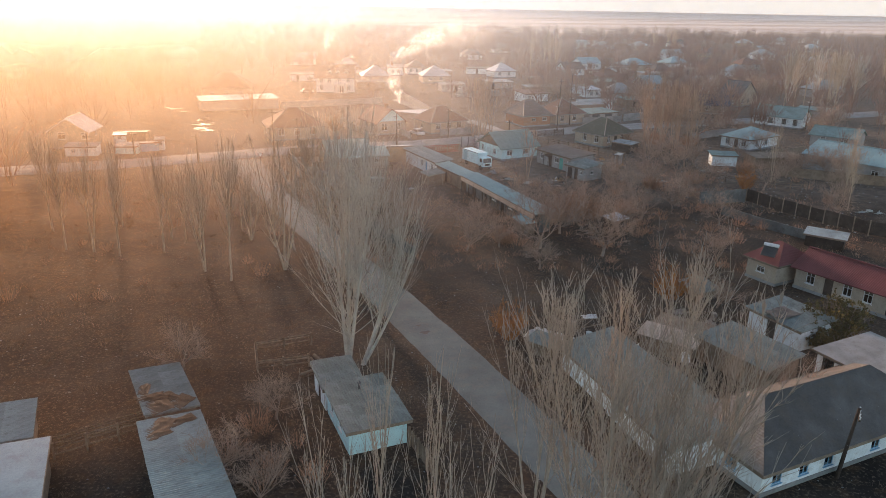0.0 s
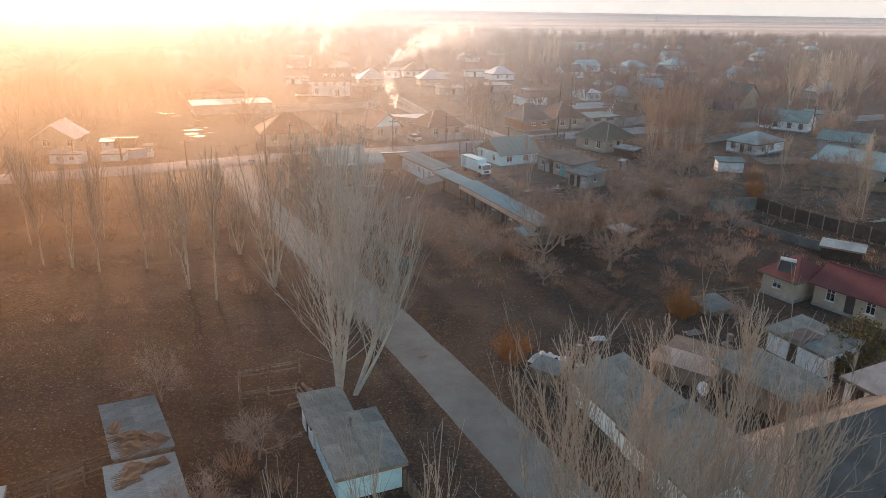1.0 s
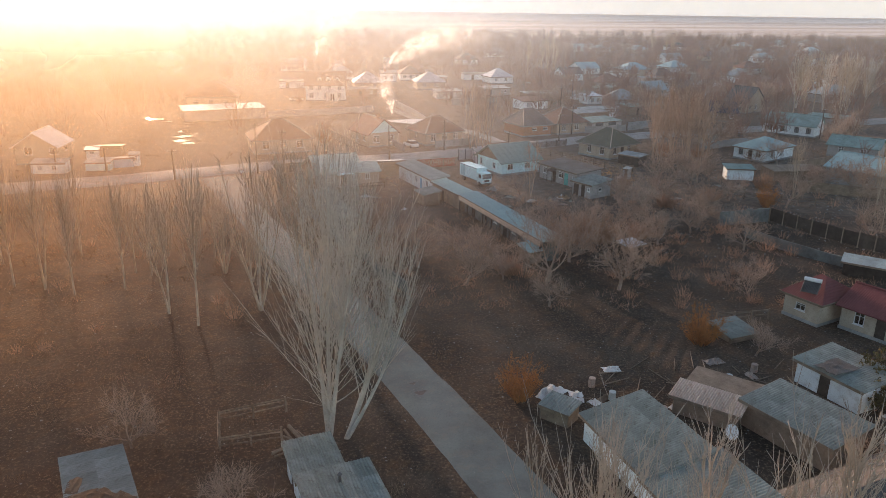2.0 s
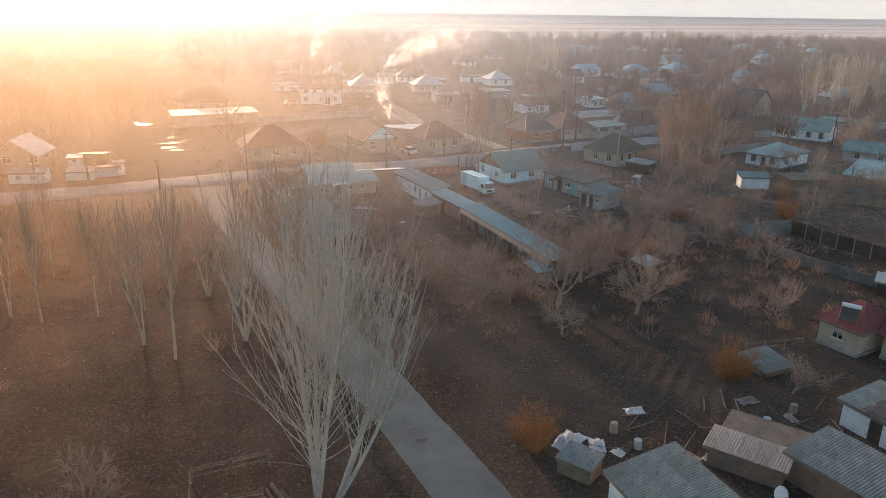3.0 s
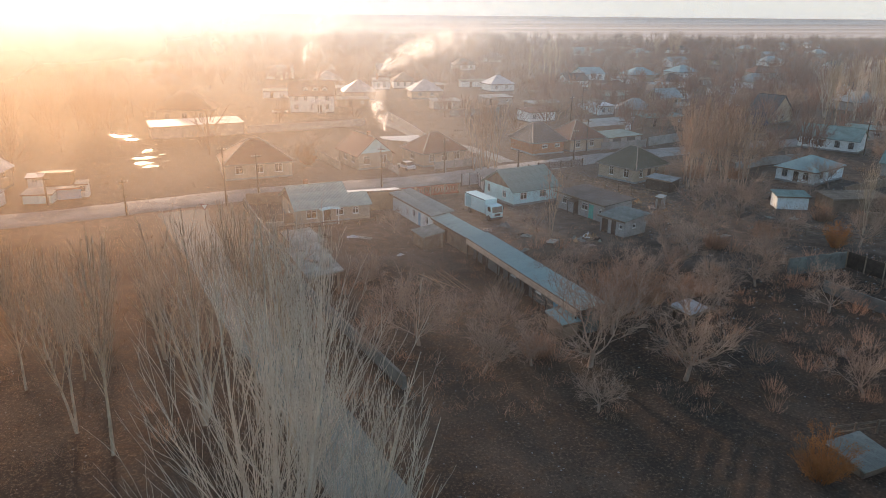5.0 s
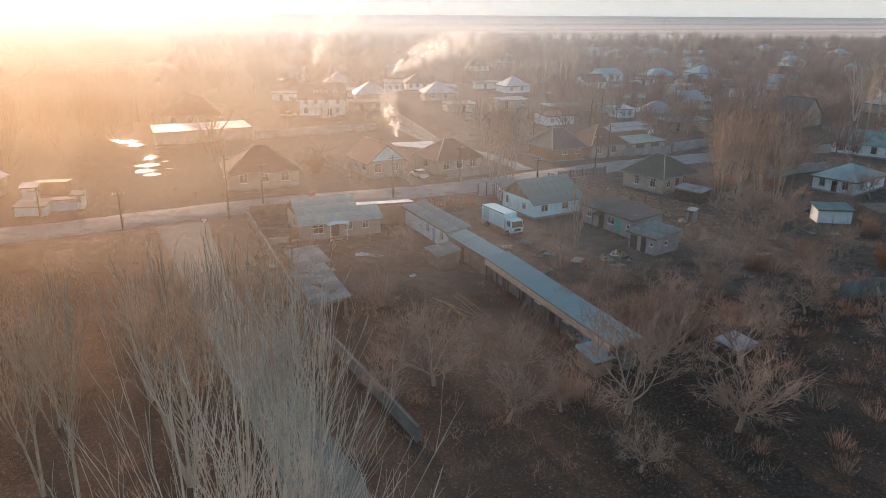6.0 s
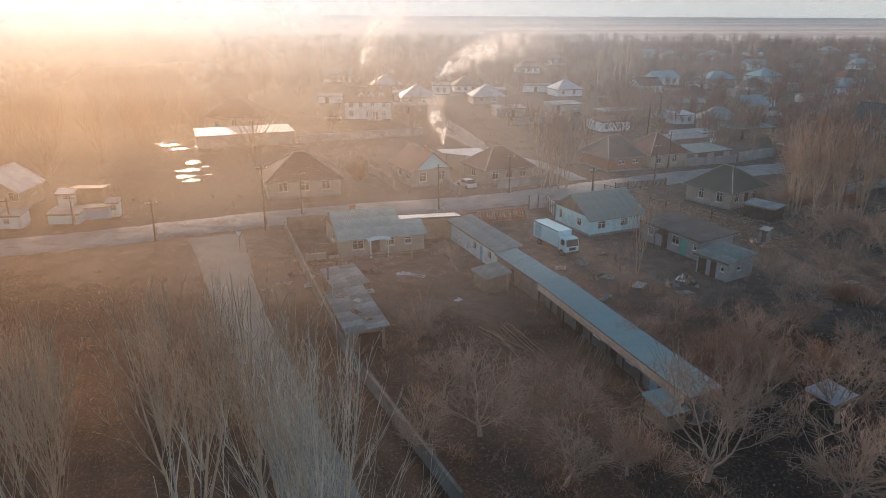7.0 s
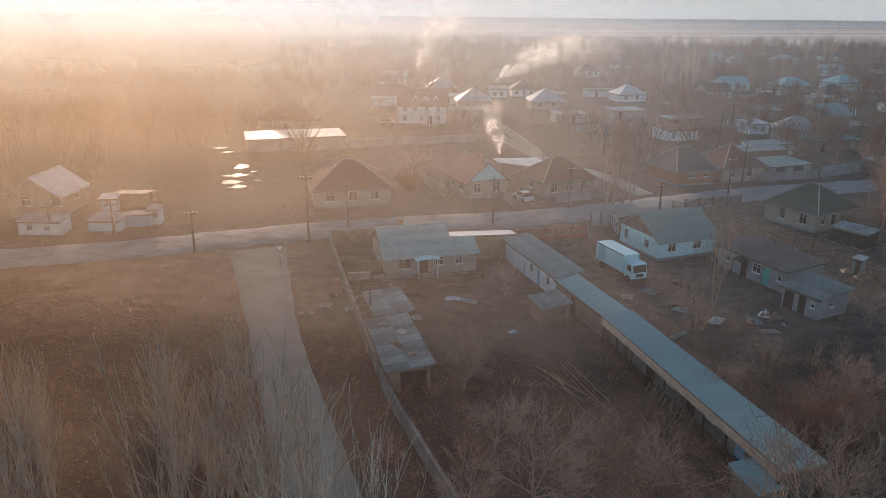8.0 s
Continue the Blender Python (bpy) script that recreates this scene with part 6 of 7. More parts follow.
def smoke_material(h, density):
    m = bpy.data.materials.new("chimney_smoke")
    m.use_nodes = True
    nt = m.node_tree
    nt.nodes.remove(nt.nodes["Principled BSDF"])
    tc = nt.nodes.new("ShaderNodeTexCoord")
    sep = nt.nodes.new("ShaderNodeSeparateXYZ")
    link(nt, tc.outputs["UV"], sep.inputs[0])
    u = math_node(nt, "MULTIPLY", math_node(nt, "MULTIPLY", sep.outputs[0], math_node(nt, "SUBTRACT", 1.0, sep.outputs[0])), 4.0)
    v = math_node(nt, "POWER", math_node(nt, "SUBTRACT", 1.0, sep.outputs[1]), 0.6)
    n = noise_node(nt, tc.outputs["Object"], 3.6 / h, 6.0, 0.6)
    puff = ramp_node(nt, n.outputs[0], [(0.38, (0,) * 3), (0.7, (1,) * 3)]).outputs[0]
    f = math_node(nt, "MULTIPLY", math_node(nt, "MULTIPLY", math_node(nt, "POWER", u, 1.5), v), puff)
    f = math_node(nt, "MULTIPLY", f, density, True)
    clear, glow = nt.nodes.new("ShaderNodeBsdfTransparent"), nt.nodes.new("ShaderNodeBsdfTranslucent")
    glow.inputs[0].default_value = (0.95, 0.93, 0.9, 1)
    mix = nt.nodes.new("ShaderNodeMixShader")
    link(nt, f, mix.inputs[0])
    link(nt, clear.outputs[0], mix.inputs[1])
    link(nt, glow.outputs[0], mix.inputs[2])
    link(nt, mix.outputs[0], nt.nodes["Material Output"].inputs["Surface"])
    return m


plume(-5.6, 158.4, 6.2, 8.0, -1.6, 2.6, 1.0, "white wood smoke rising from a house chimney")
plume(-12.4, 291.0, 5.4, 14.0, 27.0, 6.5, 0.9, "pale wood smoke drifting from a far chimney")
plume(-10.4, 296.0, 6.0, 13.0, 38.0, 8.0, 0.6, "thinner wood smoke drifting over far roofs")
plume(-46, 330, 4.0, 26.0, 18.0, 10.0, 0.7, "faint chimney smoke drifting over far roofs")


# ---------------------------------------------------------------- vehicles
def wheel(T, x, y, r, w):
    bm = bmesh.new()
    bar(bm, (x, y - w / 2, r), (x, y + w / 2, r), r, 18)
    t = part("wheel", bm, MAT["rubber"], T, "black rubber tyre")
    bm = bmesh.new()
    s = -1 if y < 0 else 1
    bar(bm, (x, y + s * (w / 2 + 0.004), r), (x, y + s * (w / 2 + 0.03), r), r * 0.55, 12)
    part("rim", bm, MAT["steel"], t, "steel rim")


def box_truck(m):
    """A box truck: front towards +x."""
    T = thing("box_truck", m, "white and pale blue box truck parked in a yard", "truck")
    part("cargo_box", boxes((0, 5.7, -1.05, 1.05, 0.85, 3.0), bevel=0.04), MAT["truck_white"], T, "white cargo box")
    part("side_panel", boxes((0.5, 1.9, -1.075, -1.054, 1.0, 2.85)), MAT["truck_blue"], T, "pale blue panel")
    part("side_rail", boxes((0.0, 5.7, -1.08, -1.052, 2.88, 2.98)), MAT["steel"], T)
    part("rear_door", boxes((-0.03, -0.004, -1.0, -0.02, 0.95, 2.9)), MAT["truck_white"], T)
    part("rear_door", boxes((-0.03, -0.004, 0.02, 1.0, 0.95, 2.9)), MAT["truck_white"], T)
    part("chassis", boxes((0.1, 7.2, -0.45, 0.45, 0.55, 0.84)), MAT["steel"], T)
    bm = bmesh.new()
    prism(bm, [(5.85, 0.6), (7.4, 0.6), (7.45, 1.35), (7.25, 2.25), (6.95, 2.35), (5.85, 2.35)], -1.0, 1.0)
    bmesh.ops.bevel(bm, geom=list(bm.edges), offset=0.05, segments=2, affect="EDGES")
    cab = part("cab", bm, MAT["truck_white"], T, "white cab")
    bm = bmesh.new()
    slab(bm, [(7.455, -0.88, 1.4), (7.455, 0.88, 1.4), (7.275, 0.88, 2.2), (7.275, -0.88, 2.2)], 0.02)
    part("windscreen", bm, MAT["glass_dark"], cab, "dark windscreen")
    for s in (-1, 1):
        part("side_window", boxes((6.35, 7.05, s * 1.015 - 0.012, s * 1.015 + 0.012, 1.5, 2.15)), MAT["glass_dark"], cab)
        part("headlight", boxes((7.42, 7.48, s * 0.75 - 0.16, s * 0.75 + 0.16, 0.85, 1.05)), MAT["white_paint"], cab)
        part("mirror", boxes((7.15, 7.25, s * 1.18 - 0.08, s * 1.18 + 0.08, 1.6, 2.05)), MAT["rubber"], cab)
    part("grille", boxes((7.43, 7.47, -0.5, 0.5, 0.85, 1.2)), MAT["rubber"], cab)
    part("bumper", boxes((7.35, 7.55, -1.0, 1.0, 0.4, 0.65), bevel=0.03), MAT["steel"], T)
    for x in (1.4, 6.6):
        for s in (-0.88, 0.88):
            wheel(T, x, s, 0.44, 0.26)


def saloon_car(m, label):
    T = thing("car", m, label, "car")
    bm = bmesh.new()
    prism(bm, [(-2.0, 0.35), (2.0, 0.35), (2.05, 0.75), (1.1, 0.88), (-1.3, 0.92), (-2.05, 0.85)], -0.82, 0.82)
    bmesh.ops.bevel(bm, geom=list(bm.edges), offset=0.06, segments=2, affect="EDGES")
    part("body", bm, MAT["white_paint"], T)
    bm = bmesh.new()
    prism(bm, [(-1.5, 0.9), (1.0, 0.88), (0.4, 1.38), (-0.95, 1.4)], -0.7, 0.7)
    part("cabin", bm, MAT["glass_dark"], T, "dark windows")
    part("roof", boxes((-0.95, 0.4, -0.68, 0.68, 1.404, 1.44), bevel=0.01), MAT["white_paint"], T)
    for s in (-0.6, 0.6):
        part("headlight", boxes((2.0, 2.07, s - 0.15, s + 0.15, 0.6, 0.72)), MAT["white_paint"], T)
    for x in (-1.25, 1.25):
        for s in (-0.75, 0.75):
            wheel(T, x, s, 0.31, 0.18)


MAT["glass_dark"] = surface("tinted_glass", (0.02, 0.025, 0.03), 0.8, 1.2, 1, 9, 0.08, 0.0)
box_truck(pose(8.2, 125.6, 0, 0, 0, -62.0) @ Matrix.Scale(0.93, 4))
saloon_car(pose(-1.2, 153.6, 0, 0, 0, 120.0), "white saloon car parked between two houses")
saloon_car(pose(-36.5, 226.5, 0, 0, 0, 20.0), "white saloon car parked beside the white house")


# ---------------------------------------------------------------- poles, signs
def utility_pole(x, y, h, lean=0.0, yaw=0.0, arm=True):
    T = thing("utility_pole", pose(x, y, 0, lean, 0, yaw), "dark wooden utility pole on a concrete foot", "utility pole", "utility poles")
    bm = bmesh.new()
    bar(bm, (0, 0, -0.1), (0, 0, h), 0.13, 8, 0.085)
    part("pole", bm, MAT["wood_dark"], T)
    bm = bmesh.new()
    box(bm, 0.1, 0.28, -0.09, 0.09, -0.05, 1.6)
    part("foot", bm, MAT["concrete"], T, "concrete foot")
    if arm:
        a = part("crossarm", boxes((-0.75, 0.75, -0.16, -0.06, h - 0.5, h - 0.4)), MAT["wood_dark"], T)
        for k in (-0.65, -0.25, 0.25, 0.65):
            bm = bmesh.new()
            bar(bm, (k, -0.11, h - 0.4), (k, -0.11, h - 0.22), 0.035, 6, 0.05)
            part("insulator", bm, MAT["white_paint"], a, "white insulator")


for row in ((-27.1, 128.2, 8.6, 0, 20), (-24.0, 135.6, 6.2, 0, 20), (-5.1, 139.6, 6.6, 0, 28), (5.5, 150.0, 6.2, 0, 28), (-39.5, 123.1, 5.0, -5, 28), (30.9, 161.9, 6.0, 0, 28), (35.6, 171.6, 6.5, 0, 28), (18.6, 151.0, 4.0, 0, 28), (38.0, 200.0, 8.0, 3, 20), (44.0, 214.0, 8.5, 0, 20),
            (26.4, 33.6, 5.0, 4, 60), (92.0, 168.0, 7.0, 0, 20), (-60.5, 127.3, 4.0, 0, 20), (-52.8, 128.6, 4.2, 0, 20), (420, 1150, 32, 0, 0)):
    utility_pole(*row)


def road_sign(x, y):
    T = thing("road_sign", pose(x, y, 0, 0, 0, 10), "white triangular give-way sign on a thin post", "road sign")
    bm = bmesh.new()
    bar(bm, (0, 0, -0.1), (0, 0, 2.0), 0.035, 8)
    part("post", bm, MAT["steel"], T)
    bm = bmesh.new()
    prism(bm, [(0, 1.75), (0.5, 2.6), (-0.5, 2.6)], -0.06, -0.04)
    part("border", bm, MAT["red_paint"], T, "red border")
    bm = bmesh.new()
    prism(bm, [(0, 1.88), (0.4, 2.54), (-0.4, 2.54)], -0.08, -0.064)
    part("plate", bm, MAT["white_paint"], T, "white plate")


road_sign(-27.6, 119.1)


# ---------------------------------------------------------------- walls and fences
def long_wall(name, label, pts, h, t, material, seed=0, category="wall"):
    """A free-standing wall with an uneven top and slightly battered faces."""
    line = smooth_line([(*p, 0) for p in pts], 1.2) if len(pts) > 2 else [Vector((*pts[0], 0)).lerp(Vector((*pts[1], 0)), k / 20) for k in range(21)]
    vs, fs = [], []
    for i, p in enumerate(line):
        d = (line[min(i + 1, len(line) - 1)] - line[max(i - 1, 0)]).normalized()
        n = Vector((-d[1], d[0], 0))
        hh = h * (1 + 0.1 * noise.noise((i * 0.4, seed, 0)))
        for off, z in ((t * 0.6, -0.1), (t * 0.42, hh), (-t * 0.42, hh), (-t * 0.6, -0.1)):
            q = p + n * off
            vs.append((q[0], q[1], z))
    n = len(line)
    for i in range(n - 1):
        for k in range(3):
            fs.append((i * 4 + k, i * 4 + k + 1, i * 4 + 5 + k, i * 4 + 4 + k))
    fs += [(0, 1, 2, 3), ((n - 1) * 4 + 3, (n - 1) * 4 + 2, (n - 1) * 4 + 1, (n - 1) * 4)]
    ob = new(name, mesh_of(name, vs, fs, material))
    tagged(ob, label, category)


long_wall("garden_wall", "long weathered grey garden wall along the verge", [(-24.6, 128.4), (-18.3, 112.5), (-10.8, 93.8), (-7.2, 86.6), (-2.7, 78.0), (-0.6, 74.0)], 1.1, 0.3, MAT["wall_old"], 2)
long_wall("mud_wall", "low mud wall round a small yard", [(-24.3, 128.5), (-19.2, 130.3)], 1.6, 0.35, MAT["mud"], 5)
long_wall("mud_wall", "low mud wall across a small yard", [(-18.6, 119.0), (-16.0, 119.6)], 1.2, 0.35, MAT["mud"], 6)
long_wall("concrete_wall", "grey concrete wall at the end of a plot", [(41.0, 98.2), (48.8, 100.6)], 1.9, 0.2, MAT["wall_old"], 7)
long_wall("block_wall", "old dark grey block wall along a plot", [(42.5, 93.5), (45.8, 86.5), (51.0, 79.6)], 1.2, 0.2, MAT["wall_old"], 8)
long_wall("block_wall", "long low grey wall behind the plots", [(-38.0, 192.6), (-17.0, 203.0), (-12.0, 206.5)], 1.6, 0.25, MAT["grey_wall"], 9)
long_wall("block_wall", "grey block wall beside a lane", [(-6.5, 217.5), (-1.0, 197.0), (2.2, 183.5)], 1.8, 0.25, MAT["concrete"], 10)
long_wall("block_wall", "low grey wall along a far lane", [(10, 222), (24, 228)], 1.7, 0.25, MAT["concrete"], 11)
long_wall("block_wall", "low grey wall along a back lane", [(58.5, 152.5), (66.0, 157.5), (76.0, 162.0)], 1.5, 0.25, MAT["concrete"], 13)
long_wall("mud_wall", "low mud wall between two back plots", [(68.0, 134.0), (80.0, 141.0)], 1.4, 0.3, MAT["mud"], 14)
long_wall("block_wall", "long grey wall beside the carport", [(50.5, 178.0), (60.0, 184.5), (68.0, 190.5)], 1.8, 0.25, MAT["concrete"], 15)
long_wall("block_wall", "low wall in front of a plot", [(62, 118.5), (84, 108)], 1.6, 0.25, MAT["mud"], 12)


def panel_fence(label, pts, h, step, material, post_material, kind="panel", gap=0.1, thick=0.04, group=""):
    """A fence of posts and infill from point to point: panel (solid), lattice, rails or pickets."""
    for (x0, y0), (x1, y1) in zip(pts, pts[1:]):
        length = math.hypot(x1 - x0, y1 - y0)
        T = thing("fence", pose(x0, y0, 0, 0, 0, math.degrees(math.atan2(y1 - y0, x1 - x0))), label, "fence", group)
        n = max(1, round(length / step))
        s = length / n
        for k in range(n + 1):
            part("post", boxes((k * s - 0.07, k * s + 0.07, -0.07, 0.07, -0.1, h + 0.12)), post_material, T)
        for k in range(n):
            a, b = k * s + 0.075, (k + 1) * s - 0.075
            if kind == "panel":
                part("panel", boxes((a, b, -thick / 2, thick / 2, gap, h - 0.08 * ((k * 7) % 3) / 2)), material, T)
            elif kind == "rails":
                for z in (0.35, 0.75, h - 0.08):
                    part("rail", boxes((a - 0.1, b + 0.1, 0.072, 0.11, z, z + 0.09)), material, T)
            elif kind == "pickets":
                m = max(2, int((b - a) / 0.16))
                for i in range(m):
                    c = a + (b - a) * (i + 0.5) / m
                    part("picket", boxes((c - 0.05, c + 0.05, 0.072, 0.095, 0.05, h * (0.9 + 0.1 * ((i * 5 + k) % 3) / 2))), material, T)
            else:
                bm = boxes((a, b, -0.05, 0.05, 0.0, 0.28), (a, b, -0.05, 0.05, h - 0.1, h))
                q = max(2, int((b - a) / 0.45))
                w = (b - a) / q
                for i in range(q):
                    for s2 in (0, 1):
                        p0 = (a + i * w, 0.28) if s2 == 0 else (a + (i + 1) * w, 0.28)
                        p1 = (a + (i + 1) * w, h - 0.1) if s2 == 0 else (a + i * w, h - 0.1)
                        e = 0.05 if s2 == 0 else -0.05
                        poly = [(p0[0], p0[1]), (p0[0] + e * 2, p0[1]), (p1[0], p1[1]), (p1[0] - e * 2, p1[1])]
                        prism(bm, poly if s2 == 0 else poly[::-1], -0.03 + 0.012 * s2, 0.03 - 0.012 * s2)
                part("lattice_panel", bm, material, T)


panel_fence("openwork red lattice fence along the street", [(-1.9, 132.5), (7.2, 135.8)], 1.5, 2.3, MAT["red_paint"], MAT["mud"], "lattice")
panel_fence("grey sheet-metal gate and fence at a yard", [(7.9, 140.3), (10.6, 141.6), (11.2, 136.5)], 2.0, 1.4, MAT["tin"], MAT["steel"])
panel_fence("beige panel fence beside a house", [(-18.6, 164.3), (-13.0, 152.4)], 1.6, 2.2, MAT["beige"], MAT["beige"])
panel_fence("pale panel fence in front of a house", [(-5.0, 154.6), (-2.5, 148.6)], 1.4, 1.6, MAT["concrete"], MAT["concrete"])
panel_fence("pale panel fence in front of a house", [(3.8, 152.6), (11.2, 156.6), (12.0, 160.4)], 1.5, 2.0, MAT["concrete"], MAT["concrete"])
panel_fence("wooden rail fence round a garden", [(20.6, 151.6), (28.0, 142.6), (34.4, 134.9), (38.5, 131.0)], 1.2, 2.6, MAT["wood"], MAT["wood"], "rails", group="garden fences")
panel_fence("wooden picket fence along the street", [(22.5, 152.6), (31.5, 156.8)], 1.3, 2.4, MAT["wood_dark"], MAT["wood_dark"], "pickets")
panel_fence("grey panel fence in front of a carport", [(39.0, 172.6), (49.5, 176.6)], 1.6, 2.1, MAT["concrete"], MAT["concrete"])
panel_fence("dark board fence with brick gate posts", [(49.0, 100.6), (51.6, 94.4), (58.0, 84.0), (70.0, 74.0)], 1.9, 2.2, MAT["wood_dark"], MAT["mud"])
panel_fence("rail fence of rough poles beside sheds", [(-22.2, 35.0), (-17.6, 38.4)], 1.2, 1.8, MAT["wood"], MAT["wood"], "rails")
panel_fence("rail fence of rough poles beside sheds", [(-22.6, 36.0), (-18.0, 39.4)], 1.0, 1.8, MAT["wood"], MAT["wood"], "rails")
panel_fence("low rail fence before the beige house", [(-17.6, 114.0), (-5.0, 118.6)], 0.9, 2.2, MAT["wood"], MAT["wood"], "rails", group="garden fences")
panel_fence("rough board fence of a pen by the road", [(-8.4, 47.6), (-12.2, 46.6), (-13.0, 49.6), (-8.8, 51.4)], 1.0, 2.0, MAT["wood"], MAT["wood"], "rails")
panel_fence("board fence beside the hut", [(-0.2, 36.8), (1.5, 33.0)], 1.3, 1.4, MAT["wood"], MAT["wood"], "pickets")
panel_fence("sagging fence of rough poles across a plot", [(28.2, 66.6), (33.6, 67.6)], 0.9, 1.6, MAT["wood"], MAT["wood"], "rails")
panel_fence("wooden rail fence across far garden", [(46, 116), (53, 111), (62, 108)], 1.1, 2.6, MAT["wood"], MAT["wood"], "rails", group="garden fences")


# ---------------------------------------------------------------- yard clutter
def pole_piece(x, y, z, length, yaw, r, material="wood", tilt=0.0):
    bm = bmesh.new()
    bar(bm, (0, 0, 0), (length, 0, 0), r, 6, r * 0.7)
    me = bpy.data.meshes.new("timber_pole")
    bm.to_mesh(me)
    bm.free()
    me.materials.append(MAT[material])
    ob = new("timber_pole", me)
    ob.matrix_world = pose(x, y, z, 0, tilt, yaw)
    tagged(ob, "long rough timber pole lying on bare earth", "timber pole", "timber poles on the ground")


CL = random.Random(5)
for k in range(16):
    pole_piece(0.3 + 0.24 * k, 98.3 + 0.05 * k + CL.uniform(-0.8, 0.8), 0.06, CL.uniform(4.2, 6.3), -60 + CL.uniform(-14, 14), 0.035, ("wood", "wood_warm", "wood")[k % 3])
for k in range(26):
    u = 10.2 + 0.2 * k
    m = pose(6.45, 103.9, 0, 0, 0, -68.3) @ Matrix.Translation((u, -2.5 + CL.uniform(-0.2, 0.2), 0.0))
    bm = bmesh.new()
    bar(bm, (0, 0, 0), (CL.uniform(-0.2, 0.2), CL.uniform(0.8, 1.1), CL.uniform(1.9, 2.2)), 0.035, 5)
    me = bpy.data.meshes.new("stake")
    bm.to_mesh(me)
    bm.free()
    me.materials.append(MAT["wood"])
    ob = new("stake", me)
    ob.matrix_world = m
    tagged(ob, "thin pale stake leaning against the shed front", "stake", "stakes leaning against the shed")


def rag_sheet(x, y, z, w, d, seed, material, label, name="plastic_sheet", cat="plastic sheet", crumple=0.3):
    n = 12
    vs, fs = [], []
    for j in range(n + 1):
        for i in range(n + 1):
            u, v = i / n - 0.5, j / n - 0.5
            e = 1 + 0.25 * noise.noise((u * 3 + seed, v * 3, 1))
            vs.append((u * w * e, v * d * e, max(0.02, crumple * (0.5 + noise.noise((u * 4 + seed, v * 4, 0)))) * (1.2 - 2 * max(abs(u), abs(v)))))
    for j in range(n):
        for i in range(n):
            b = j * (n + 1) + i
            fs.append((b, b + 1, b + n + 2, b + n + 1))
    ob = new(name, mesh_of(name, vs, fs, material))
    mod = ob.modifiers.new("thickness", "SOLIDIFY")
    mod.thickness = 0.02
    ob.matrix_world = pose(x, y, z, 0, 0, seed * 40)
    tagged(ob, label, cat)


house("shed", "low rotten shed covered with pale plastic", 9.2, 50.4, -40.0, 2.2, 1.6, 1.0, 0.2, "shed", "wood", "slate_old", over=0.12, sheets=True, cat="shed", plinth=False)
rag_sheet(10.6, 53.6, 0.0, 2.4, 1.5, 1.3, MAT["cloth"], "crumpled white plastic sheet over a heap", crumple=0.9)
rag_sheet(12.4, 53.2, 0.0, 1.5, 1.0, 2.1, MAT["cloth"], "crumpled pale plastic sheet on the ground", crumple=0.5)
rag_sheet(13.6, 52.4, 0.0, 0.9, 0.7, 3.3, MAT["cloth"], "crumpled pale plastic sheet on the ground", crumple=0.3)
rag_sheet(17.0, 52.0, 0.0, 1.8, 0.8, 4.2, MAT["cloth"], "torn pale sheet among rubbish", crumple=0.4)
rag_sheet(26.6, 52.8, 0.0, 1.8, 1.2, 5.2, MAT["tin"], "bent scrap tin sheet on the ground", "scrap_sheet", "scrap sheet", 0.4)
rag_sheet(22.2, 112.6, 0.0, 1.5, 0.9, 6.2, MAT["cloth"], "pale rubble and sheets heaped in the yard", "rubble_heap", "rubble", 0.6)
rag_sheet(21.0, 110.9, 0.0, 1.3, 0.8, 7.2, MAT["concrete"], "pale rubble heaped in the yard", "rubble_heap", "rubble", 0.6)
rag_sheet(12.2, 117.2, 0.0, 1.6, 1.1, 8.2, MAT["concrete"], "grey rubble heap on bare earth", "rubble_heap", "rubble", 0.8)
rag_sheet(-7.6, 112.6, 0.0, 1.5, 0.8, 9.2, MAT["tin"], "small pale sheet lying in the garden", "scrap_sheet", "scrap sheet", 0.3)
rag_sheet(-1.5, 105.5, 0.0, 0.8, 0.5, 10.2, MAT["cloth"], "small pale sheet lying in the garden", "scrap_sheet", "scrap sheet", 0.3)
house("shed", "low pen of boards under a sheet roof", 27.8, 62.2, 22.0, 2.9, 2.6, 0.5, 0.35, "shed", "wood", "slate_old", over=0.15, sheets=True, cat="pen", plinth=False)
house("privy", "small grey wooden privy in a garden", 35.4, 126.4, -50.0, 1.0, 1.0, 1.65, 0.2, "shed", "grey_wall", "tin_old", over=0.12, doors=(("F", 0.3, 0.6, 1.7, "wood"),), cat="privy", plinth=False)
house("shed", "lean-to with a pale sheet roof on posts", 37.9, 139.0, -50.0, 4.4, 2.6, 1.8, 0.2, "shed", "wood_dark", "slate_far", over=0.2, cat="shed", plinth=False)
house("shed", "rickety shelter with a torn tin roof", 25.12, 84.6, 33.0, 2.3, 1.9, 1.3, 0.15, "shed", "wood_dark", "tin", over=0.2, sheets=True, cat="shed", plinth=False)


def canopy_between():
    """The bright tin canopy that bridges two houses."""
    T = thing("canopy", pose(-5.2, 167.2, 0, 0, 0, 14), "bright tin canopy bridging two houses", "canopy")
    bm = bmesh.new()
    slab(bm, [(4.0, -5.0, 3.3), (7.2, -0.2, 3.1), (7.6, 4.4, 2.9), (-0.6, 4.4, 2.9), (-0.6, 0, 3.1)], 0.08)
    part("roof", bm, MAT["tin"], T)
    for x, y in ((0.3, 0.4), (3.6, 0.4), (6.6, 0.4)):
        part("post", boxes((x - 0.06, x + 0.06, y - 0.06, y + 0.06, 0, 2.8)), MAT["steel"], T)


canopy_between()


